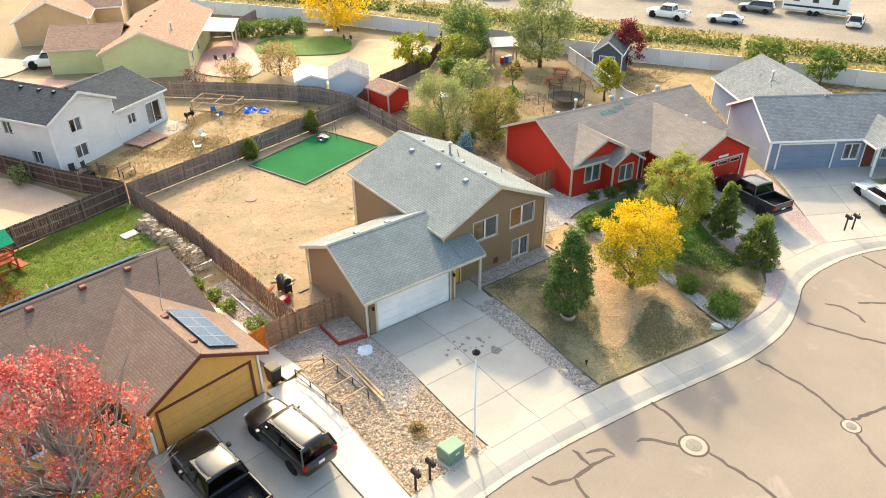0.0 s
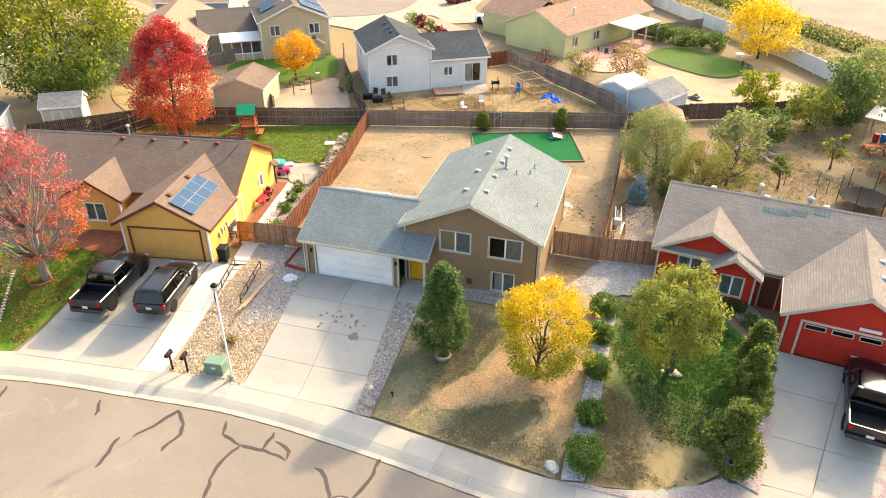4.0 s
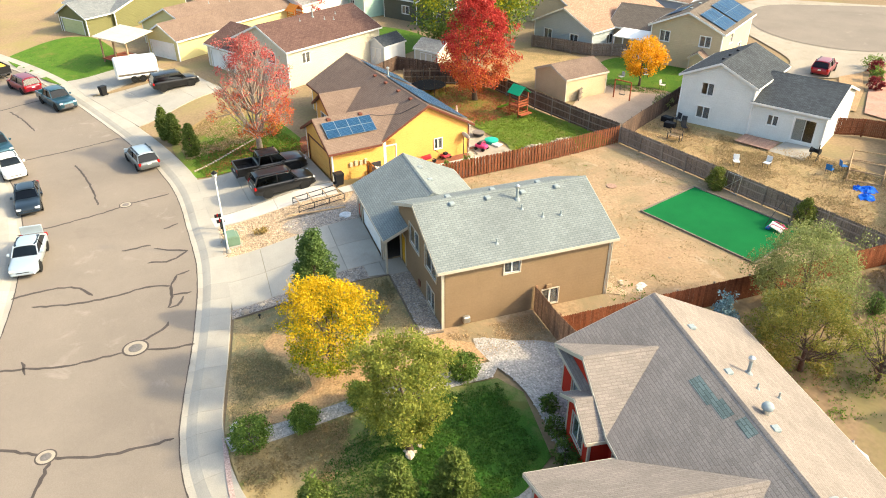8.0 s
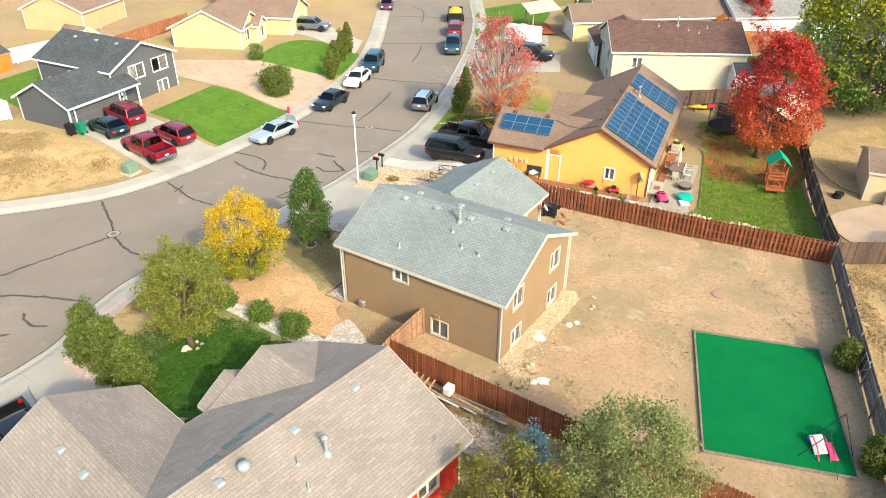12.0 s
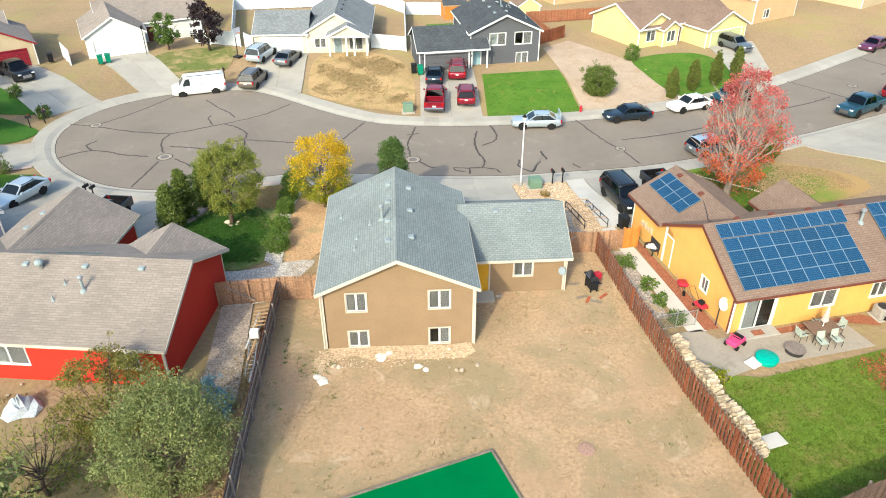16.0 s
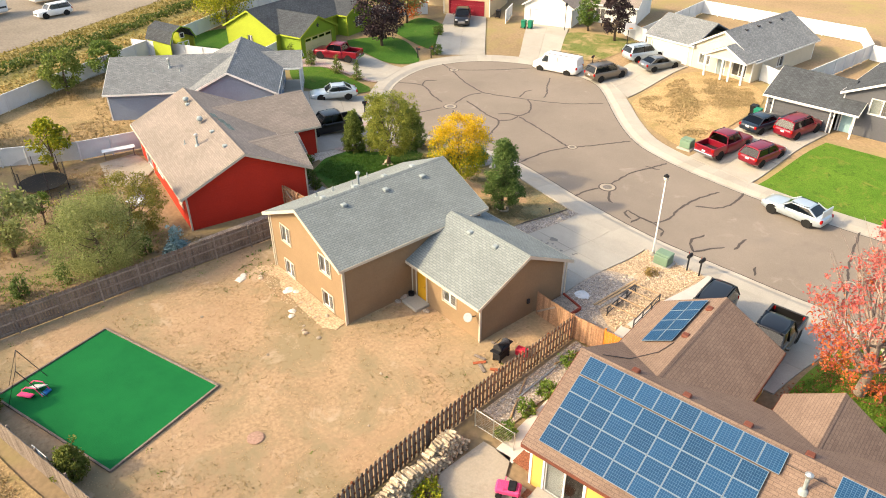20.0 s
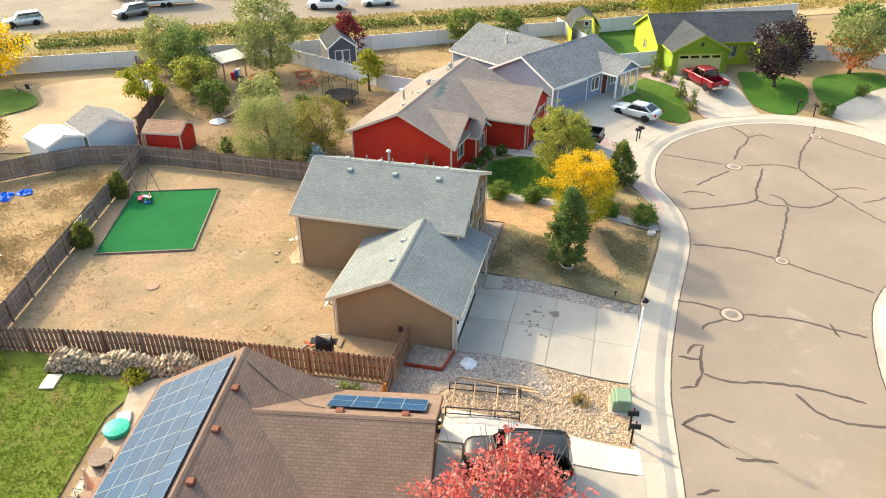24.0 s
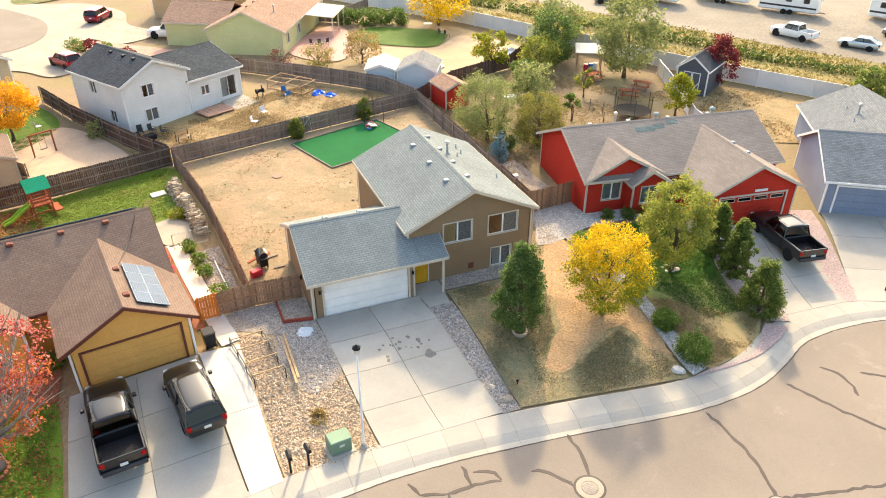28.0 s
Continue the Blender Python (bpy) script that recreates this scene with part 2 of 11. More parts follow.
PALECONC = shade("pale_concrete", (0.52, 0.49, 0.45), (0.46, 0.43, 0.39), big=0.5, fine=16, grain=0.08, bump=0.12, spread=0.05)
GRAVEL = shade("grey_gravel", (0.35, 0.29, 0.235), (0.255, 0.212, 0.175), big=2.0, fine=11, grain=0.55, bump=1.0)
RIVERROCK = shade("river_rock", (0.46, 0.34, 0.22), (0.38, 0.27, 0.17), big=1.5, fine=9, grain=0.5, bump=1.0)
PINKROCK = shade("pink_gravel", (0.42, 0.31, 0.28), (0.36, 0.27, 0.25), big=1.5, fine=11, grain=0.4, bump=0.9)
WHITEROCK = shade("white_gravel", (0.42, 0.39, 0.355), (0.32, 0.295, 0.27), big=1.5, fine=10, grain=0.4, bump=0.9)
TURF = shade("artificial_turf", (0.008, 0.135, 0.036), (0.006, 0.112, 0.031), big=0.35, fine=20, grain=0.12, bump=0.4, rough=0.95)
MULCH = shade("bark_mulch", (0.26, 0.1, 0.055), (0.2, 0.08, 0.045), big=2, fine=12, grain=0.5, bump=1.0)
PINKPAVE = shade("pink_flagstone", (0.5, 0.28, 0.23), (0.42, 0.24, 0.2), big=0.6, fine=4, grain=0.12, bump=0.2)
# building surfaces
ROOF_GREY = shingles("grey_shingles", (0.215, 0.24, 0.237), (0.18, 0.2, 0.2), (0.68, 0.68, 0.7), tab=0.08)
ROOF_TAUPE = shingles("taupe_shingles", (0.265, 0.226, 0.2), (0.22, 0.189, 0.167), (0.78, 0.78, 0.78), width=0.5, tab=0.09)
ROOF_BROWN = shingles("brown_shingles", (0.21, 0.15, 0.118), (0.175, 0.124, 0.099), (0.75, 0.75, 0.75), tab=0.08)
ROOF_RUST = shingles("rust_brown_shingles", (0.135, 0.082, 0.07), (0.112, 0.068, 0.06), (0.6, 0.6, 0.6))
ROOF_SLATE = shingles("slate_shingles", (0.2, 0.212, 0.222), (0.165, 0.176, 0.187), (0.65, 0.65, 0.65))
ROOF_DARK = shingles("charcoal_shingles", (0.075, 0.083, 0.092), (0.06, 0.066, 0.075), (0.6, 0.6, 0.6))
ROOF_UMBER = shingles("umber_shingles", (0.17, 0.142, 0.12), (0.14, 0.118, 0.1), (0.7, 0.7, 0.7), tab=0.1)
ROOF_TAN = shingles("tan_shingles", (0.36, 0.23, 0.165), (0.31, 0.2, 0.145), (0.7, 0.7, 0.7))
ROOF_LTGREY = shingles("pale_grey_shingles", (0.25, 0.245, 0.24), (0.21, 0.207, 0.203), (0.7, 0.7, 0.7))
BROWNWALL = siding("brown_lap_siding", (0.245, 0.168, 0.1))
YELLOWWALL = siding("yellow_siding", (0.69, 0.365, 0.1))
REDWALL = siding("red_siding", (0.45, 0.035, 0.02))
BLUEWALL = siding("slate_blue_siding", (0.2, 0.24, 0.32))
WHITEWALL = siding("white_siding", (0.66, 0.66, 0.63))
CREAMWALL = siding("cream_siding", (0.54, 0.49, 0.38))
LIMEWALL = siding("lime_siding", (0.29, 0.35, 0.035))
LIMEDARK = siding("olive_lime_siding", (0.2, 0.3, 0.03))
GREYWALL = siding("charcoal_siding", (0.095, 0.098, 0.11))
PALEYELLOW = siding("pale_yellow_siding", (0.6, 0.52, 0.25))
PALEGREEN = siding("pale_green_siding", (0.48, 0.5, 0.26))
OLIVETAN = siding("olive_tan_siding", (0.16, 0.155, 0.07))
TANWALL = siding("tan_siding", (0.5, 0.4, 0.26))
PEACHWALL = siding("peach_siding", (0.55, 0.36, 0.2))
OLIVEWALL = siding("dark_olive_siding", (0.1, 0.1, 0.075))
MINTWALL = siding("mint_siding", (0.42, 0.6, 0.5))
TRIM = shade("cream_trim", (0.55, 0.49, 0.4), rough=0.6, grain=0.05, bump=0.05)
WHITETRIM = shade("white_trim", (0.78, 0.77, 0.75), rough=0.55, grain=0.04, bump=0.05)
BROWNTRIM = shade("red_brown_trim", (0.15, 0.055, 0.038), rough=0.6, grain=0.1, bump=0.05)
GARAGEWHITE = shade("white_garage_door", (0.82, 0.81, 0.79), rough=0.5, grain=0.03, bump=0.03, spread=0.01)
TEALDOOR = shade("pale_blue_door", (0.3, 0.45, 0.5), rough=0.5, grain=0.05)
DOORYELLOW = shade("yellow_door_paint", (0.6, 0.33, 0.025), rough=0.5, grain=0.05, bump=0.05)
ROOM = shade("dim_room", (0.12, 0.11, 0.1), rough=0.9)
# Warm reflection of the upper front panes, painted as a tan sheet.
TANREFLECT = shade("tan_reflection", (0.62, 0.4, 0.2), rough=0.8, grain=0.05)
SHEER = shade("teal_grey_blind", (0.3, 0.36, 0.37), rough=0.8, grain=0.06, bump=0.05)
CURTAIN = shade("pale_curtain", (0.6, 0.58, 0.54), rough=0.9, grain=0.1)
# Sheet added behind plain windows, painted the grey-brown of their reflections.
REFLECTGREY = shade("grey_brown_reflection", (0.34, 0.31, 0.28), rough=0.9, grain=0.12)
SCREEN = shade("grey_screen_mesh", (0.2, 0.2, 0.2), rough=0.8, grain=0.1, bump=0)
SCREEN.node_tree.nodes["Principled BSDF"].inputs["Alpha"].default_value = 0.4
GLASS = glassy("window_glass")
CARGLASS = glassy("tinted_car_glass", (0.04, 0.05, 0.056))
METAL = shade("galvanized_metal", (0.55, 0.55, 0.53), rough=0.4, metal=0.8, grain=0.1, bump=0.05)
WHITEMETAL = shade("white_painted_metal", (0.7, 0.7, 0.68), rough=0.4, grain=0.06, bump=0.03)
BLACK = shade("black_plastic", (0.018, 0.018, 0.02), rough=0.45, grain=0.2, bump=0.05)
RUBBER = shade("rubber", (0.02, 0.02, 0.02), rough=0.8, grain=0.2)
CHROME = shade("chrome", (0.6, 0.6, 0.62), rough=0.15, metal=1.0, grain=0.05, bump=0)
STEEL = shade("dark_steel", (0.06, 0.06, 0.065), rough=0.5, metal=0.5, grain=0.2)
FENCEDARK = shade("weathered_dark_fence", (0.115, 0.075, 0.055), (0.085, 0.06, 0.05), big=0.7, fine=10, grain=0.3, bump=0.3, island=0.28, rough=0.85)
FENCEGREY = shade("grey_weathered_fence", (0.2, 0.165, 0.14), (0.155, 0.125, 0.105), big=0.7, fine=10, grain=0.3, bump=0.3, island=0.22)
FENCEBROWN = shade("stained_brown_fence", (0.2, 0.07, 0.034), (0.14, 0.05, 0.027), big=0.7, fine=10, grain=0.3, bump=0.3, island=0.25)
FENCEORANGE = shade("cedar_orange_fence", (0.55, 0.2, 0.035), (0.42, 0.15, 0.03), big=0.8, fine=10, grain=0.2, bump=0.25, island=0.15)
FENCETAN = shade("weathered_tan_fence", (0.31, 0.178, 0.105), (0.23, 0.142, 0.092), big=0.5, fine=10, grain=0.3, bump=0.3, island=0.32)
# Fence grey made lighter, so the sun on rail tops is in the colour.
SUNLITRAIL = shade("sunlit_pale_rail", (0.27, 0.225, 0.19), (0.21, 0.175, 0.15), big=0.7, fine=10, grain=0.3, bump=0.3, spread=0.2)
CEDAR = shade("red_cedar_fence", (0.3, 0.13, 0.07), (0.24, 0.1, 0.055), big=0.8, fine=10, grain=0.25, bump=0.25, island=0.2)
SAND = blend3(blend3(shade("front_sand", (0.35, 0.275, 0.21), (0.3, 0.23, 0.17), big=0.3, fine=6, grain=0.2, bump=0.4), (0.28, 0.2, 0.12), 0.5, 0.52, 0.68), (0.27, 0.22, 0.11), 1.2, 0.6, 0.72)
WOOD = shade("bare_timber", (0.4, 0.28, 0.16), (0.33, 0.22, 0.13), big=1.5, fine=9, grain=0.3, bump=0.2, spread=0.15)
REDWOOD = shade("redwood_stain", (0.3, 0.085, 0.04), (0.24, 0.07, 0.035), big=1.5, fine=9, grain=0.25, bump=0.2, spread=0.1)
VINYL = shade("white_vinyl", (0.66, 0.68, 0.7), rough=0.45, grain=0.04, bump=0.03, spread=0.03)
GREYPANEL = shade("grey_panel_fence", (0.6, 0.61, 0.61), (0.54, 0.55, 0.55), rough=0.7, grain=0.06, bump=0.1, spread=0.05)
BARK = shade("bark", (0.13, 0.095, 0.07), (0.09, 0.07, 0.055), big=3, fine=14, grain=0.4, bump=0.8)
PALEBARK = shade("pale_bark", (0.34, 0.28, 0.24), (0.26, 0.21, 0.18), big=3, fine=14, grain=0.3, bump=0.6)
STONE = shade("pale_stone", (0.5, 0.41, 0.31), (0.36, 0.3, 0.24), big=2.5, fine=9, grain=0.3, bump=0.5, spread=0.3, island=0.3)
WOODLOG = shade("split_logs", (0.52, 0.43, 0.31), (0.33, 0.26, 0.18), big=3, fine=10, grain=0.35, bump=0.5, island=0.4)
UTILGREEN = shade("utility_green", (0.16, 0.24, 0.17), rough=0.5, grain=0.06, bump=0.05)
L_PEAR = leafy("pear_leaves", (0.055, 0.105, 0.024), (0.17, 0.24, 0.065), 0.4)
L_GOLD = leafy("golden_leaves", (0.48, 0.31, 0.006), (0.8, 0.56, 0.02), 0.45)
L_ASH = leafy("ash_leaves", (0.16, 0.2, 0.036), (0.36, 0.35, 0.065), 0.5)
L_WILLOW = leafy("willow_leaves", (0.15, 0.185, 0.06), (0.34, 0.355, 0.135), 0.45)
L_GREEN = leafy("green_leaves", (0.06, 0.115, 0.02), (0.18, 0.24, 0.05), 0.4)
L_LIME = leafy("yellow_green_leaves", (0.13, 0.18, 0.012), (0.42, 0.38, 0.02))
L_RED = leafy("red_maple_leaves", (0.3, 0.02, 0.022), (0.56, 0.07, 0.05))
L_ORANGE = leafy("orange_red_leaves", (0.42, 0.09, 0.025), (0.62, 0.2, 0.06))
L_PINK = leafy("pink_red_leaves", (0.38, 0.062, 0.06), (0.62, 0.21, 0.175))
L_MAROON = leafy("maroon_leaves", (0.10, 0.012, 0.018), (0.25, 0.03, 0.035))
L_PURPLE = leafy("dark_purple_leaves", (0.02, 0.014, 0.018), (0.065, 0.042, 0.046))
L_PINE = leafy("juniper_needles", (0.085, 0.13, 0.022), (0.23, 0.27, 0.065), 0.45)
L_SPRUCE = leafy("blue_spruce_needles", (0.13, 0.24, 0.26), (0.3, 0.43, 0.46), 0.2)
L_OCHRE = leafy("ochre_olive_leaves", (0.13, 0.145, 0.028), (0.3, 0.26, 0.06), 0.45)
L_AMBER = leafy("amber_leaves", (0.55, 0.25, 0.008), (0.85, 0.46, 0.025), 0.45)
L_BUSH = leafy("bush_leaves", (0.075, 0.14, 0.02), (0.22, 0.3, 0.06), 0.4)
L_DRYWEED = leafy("dry_weed", (0.26, 0.18, 0.06), (0.42, 0.3, 0.11), 0.3)
L_WEED = leafy("canal_weeds", (0.15, 0.13, 0.035), (0.26, 0.2, 0.055), 0.4)
L_REED = leafy("canal_reeds", (0.05, 0.085, 0.016), (0.13, 0.155, 0.034), 0.4)
L_CYPRESS = leafy("cypress_needles", (0.085, 0.12, 0.018), (0.22, 0.23, 0.05), 0.35)

# ---- mesh building ----


class Shell:
    """Collects faces of one part: solid boxes, slabs, tubes and lathes."""

    def __init__(self):
        self.v, self.f, self.uv, self.smooth = [], [], {}, False

    def face(self, pts, uv=None):
        i = len(self.v)
        self.v += [tuple(p) for p in pts]
        self.f.append(tuple(range(i, i + len(pts))))
        if uv:
            self.uv[len(self.f) - 1] = uv

    def hull(self, verts, faces):
        i = len(self.v)
        self.v += [tuple(p) for p in verts]
        self.f += [tuple(i + k for k in q) for q in faces]

    def box(self, x0, x1, y0, y1, z0, z1, m=None):
        c = [Vector((x, y, z)) for z in (z0, z1) for y in (y0, y1) for x in (x0, x1)]
        if m is not None:
            c = [m @ p for p in c]
        self.hull(c, [(0, 2, 3, 1), (4, 5, 7, 6), (0, 1, 5, 4), (2, 6, 7, 3), (0, 4, 6, 2), (1, 3, 7, 5)])
        return self

    def block(self, x0, x1, y0, y1, z0, z1, c=0.02, m=None):
        """A box with chamfered edges."""
        c = min(c, (x1 - x0) * 0.45, (y1 - y0) * 0.45, (z1 - z0) * 0.45)
        rings = []
        for z, k in ((z0, c), (z0 + c, 0), (z1 - c, 0), (z1, c)):
            a, b, d, e = x0 + k, x1 - k, y0 + k, y1 - k
            q = c if k == 0 else 0.0
            rings.append([(a + q, d, z), (b - q, d, z), (b, d + q, z), (b, e - q, z), (b - q, e, z), (a + q, e, z), (a, e - q, z), (a, d + q, z)])
        pts = [Vector(p) for r in rings for p in r]
        if m is not None:
            pts = [m @ p for p in pts]
        fs = [tuple(range(7, -1, -1)), tuple(range(24, 32))]
        for r in range(3):
            for i in range(8):
                j = (i + 1) % 8
                fs.append((r * 8 + i, r * 8 + j, r * 8 + 8 + j, r * 8 + 8 + i))
        self.hull(pts, fs)
        return self

    def beam(self, a, b, w, h=None):
        """A square bar from a to b."""
        a, b = Vector(a), Vector(b)
        h = h or w
        d = b - a
        m = Matrix.Translation(a) @ d.to_track_quat("X", "Z").to_matrix().to_4x4()
        return self.box(0, d.length, -w / 2, w / 2, -h / 2, h / 2, m)

    def tube(self, pts, rads, n=8, cap=True):
        pts = [Vector(p) for p in pts]
        i0 = len(self.v)
        for k, p in enumerate(pts):
            d = (pts[min(k + 1, len(pts) - 1)] - pts[max(k - 1, 0)]).normalized()
            s = d.orthogonal().normalized()
            if k and abs(d.dot(Vector((0, 0, 1)))) < 0.99:
                s = d.cross(Vector((0, 0, 1))).normalized()
            elif abs(d.z) > 0.5:
                s = (Vector((1, 0, 0)) - d * d.x).normalized()
            t = d.cross(s)
            r = rads[k] if isinstance(rads, (list, tuple)) else rads
            for j in range(n):
                a = 2 * math.pi * j / n
                self.v.append(tuple(p + s * (r * math.cos(a)) + t * (r * math.sin(a))))
        for k in range(len(pts) - 1):
            for j in range(n):
                j2 = (j + 1) % n
                self.f.append((i0 + k * n + j, i0 + k * n + j2, i0 + (k + 1) * n + j2, i0 + (k + 1) * n + j))
        if cap:
            self.f.append(tuple(i0 + j for j in range(n - 1, -1, -1)))
            self.f.append(tuple(i0 + (len(pts) - 1) * n + j for j in range(n)))
        return self

    def lathe(self, prof, n=16, m=None):
        """Turns (radius, height) pairs round the z axis."""
        i0 = len(self.v)
        for r, z in prof:
            for j in range(n):
                p = Vector((r * math.cos(2 * math.pi * j / n), r * math.sin(2 * math.pi * j / n), z))
                self.v.append(tuple(m @ p if m is not None else p))
        for k in range(len(prof) - 1):
            for j in range(n):
                j2 = (j + 1) % n
                self.f.append((i0 + k * n + j, i0 + k * n + j2, i0 + (k + 1) * n + j2, i0 + (k + 1) * n + j))
        self.f.append(tuple(i0 + j for j in range(n - 1, -1, -1)))
        self.f.append(tuple(i0 + (len(prof) - 1) * n + j for j in range(n)))
        return self

    def slab(self, pts, th):
        """A sloping sheet with thickness th below the outline pts; the upper face carries UVs in metres along and up the slope."""
        pts = [Vector(p) for p in pts]
        nrm = Vector((0, 0, 0))
        for i in range(1, len(pts) - 1):
            nrm += (pts[i] - pts[0]).cross(pts[i + 1] - pts[0])
        nrm.normalize()
        if nrm.z < 0:
            pts.reverse()
            nrm = -nrm
        along = Vector((0, 0, 1)).cross(nrm)
        along = along.normalized() if along.length > 1e-4 else Vector((1, 0, 0))
        up = nrm.cross(along)
        self.face(pts, [(p.dot(along), p.dot(up)) for p in pts])
        low = [p - Vector((0, 0, th)) for p in pts]
        self.face(low[::-1])
        for i in range(len(pts)):
            j = (i + 1) % len(pts)
            self.face([pts[i], low[i], low[j], pts[j]])
        return self

    def mesh(self, name, material, smooth=False):
        me = bpy.data.meshes.new(name)
        me.from_pydata(self.v, [], self.f)
        if self.uv:
            lay = me.uv_layers.new(name="UVMap")
            for fi, uvs in self.uv.items():
                for k, li in enumerate(me.polygons[fi].loop_indices):
                    lay.data[li].uv = uvs[k]
        me.materials.append(material)
        if smooth or self.smooth:
            me.polygons.foreach_set("use_smooth", [True] * len(me.polygons))
        me.update()
        return me


def part(name, shell, material, parent, label="", m=None, smooth=False):
    """Links one part under a thing or under a part; shell is a Shell or a mesh."""
    me = shell.mesh(name, material, smooth) if isinstance(shell, Shell) else shell
    ob = new(name, me)
    ob.parent = parent
    if m is not None:
        ob.matrix_basis = m
    if label:
        ob["label"] = label
    return ob


def thing(name, x, y, z, rz, label, category, group="", kind=""):
    ob = new(name)
    ob.empty_display_size = 0.2
    ob.matrix_basis = pose(x, y, z, 0, 0, rz)
    return tagged(ob, label, category, group, kind)


def solo(name, shell, material, label, category, m=None, group="", kind="", smooth=False):
    """A thing that is one mesh."""
    ob = new(name, shell.mesh(name, material, smooth))
    if m is not None:
        ob.matrix_basis = m
    return tagged(ob, label, category, group, kind)


# ---- lie of the land ----


def glide(pts, step=1.5, closed=False):
    """A smooth line through the points (Catmull-Rom)."""
    out, n = [], len(pts)
    for i in range(n if closed else n - 1):
        g4 = [Vector((*pts[k % n if closed else min(max(k, 0), n - 1)], 0)) for k in (i - 1, i, i + 1, i + 2)]
        c = max(1, int((g4[2] - g4[1]).length / step))
        for s in range(c):
            t = s / c
            p = 0.5 * (2 * g4[1] + (g4[2] - g4[0]) * t + (2 * g4[0] - 5 * g4[1] + 4 * g4[2] - g4[3]) * t * t + (3 * g4[1] - g4[0] - 3 * g4[2] + g4[3]) * t ** 3)
            out.append((p.x, p.y))
    if not closed:
        out.append(tuple(pts[-1]))
    return out


NEAR_KERB = [(-150, -92), (-110, -66), (-67, -39.4), (-47.4, -27.0), (-27.4, -17.9), (-13.7, -13.1), (-4.3, -11.9), (1, -11.55), (6.2, -11.85), (11, -12.45), (16.8, -13.2), (21.4, -12.7), (26.2, -10.9), (31.2, -11.2), (35.6, -13.0), (40.0, -17.6), (42.0, -23.5), (40.4, -29.0), (36.4, -32.6), (31.5, -34.2), (25.7, -34.0), (20.8, -30.4), (16.8, -27.0), (12.4, -24.1), (7.4, -22.85), (2.0, -22.5), (-5.5, -22.8), (-12.0, -23.8), (-18.5, -25.5), (-27.0, -28.8), (-35.5, -33.5), (-47.5, -41.3), (-67, -53.8), (-110, -82), (-150, -108)]
ROADLINE = glide(NEAR_KERB, 1.5)
RP = np.array(ROADLINE)
RQ = np.roll(RP, -1, axis=0)


def road_gap(x, y):
    """Metres from the road's edge, negative on the road (arrays)."""
    x, y = np.atleast_1d(np.asarray(x, float)), np.atleast_1d(np.asarray(y, float))
    best = np.full(x.shape, 1e9)
    inside = np.zeros(x.shape, bool)
    for (ax, ay), (bx, by) in zip(RP, RQ):
        dx, dy = bx - ax, by - ay
        t = np.clip(((x - ax) * dx + (y - ay) * dy) / (dx * dx + dy * dy + 1e-9), 0, 1)
        best = np.minimum(best, np.hypot(x - ax - t * dx, y - ay - t * dy))
        cross = (ay > y) != (by > y)
        inside ^= cross & (x < (bx - ax) * (y - ay) / (by - ay + 1e-12) + ax)
    return np.where(inside, -best, best)


def land(x, y):
    """Height of the ground (arrays): road at -1.1, walks a kerb higher, lots rising to their houses."""
    d = road_gap(x, y)
    s = np.clip((d - 2.1) / 8.0, 0, 1)
    h = -0.97 + 0.97 * s * s * (3 - 2 * s)
    h = np.where(d < 2.1, -0.97, h)
    h = np.where(d < 0.5, -1.25, h)
    back = np.clip((np.asarray(y, float) - 31) / 8, 0, 1)
    return h + 0.3 * back


def H(x, y):
    return float(land([x], [y])[0])


xs = np.concatenate([[-2500, -900, -400, -220, -150], np.arange(-110, 111, 0.5), [150, 220, 400, 900, 2500]])
ys = np.concatenate([[-2500, -900, -400, -220, -150], np.arange(-90, 116, 0.5), [150, 220, 400, 900, 2500]])
gx, gy = np.meshgrid(xs, ys)
gz = np.where(road_gap(gx.ravel(), gy.ravel()) < 1.55, -1.4, land(gx.ravel(), gy.ravel()) - 0.05)
nx, ny = len(xs), len(ys)
gv = np.stack([gx.ravel(), gy.ravel(), gz], 1)
gi = (np.arange(ny - 1)[:, None] * nx + np.arange(nx - 1)[None, :]).ravel()
gf = np.stack([gi, gi + 1, gi + nx + 1, gi + nx], 1)
gm = bpy.data.meshes.new("ground")
gm.from_pydata(gv.tolist(), [], gf.tolist())
gm.materials.append(EARTH)
gm.polygons.foreach_set("use_smooth", [True] * len(gm.polygons))
tagged(new("ground", gm), "dry tan earth with sparse dead grass between the lots", "ground", kind="structure")


from mathutils import geometry


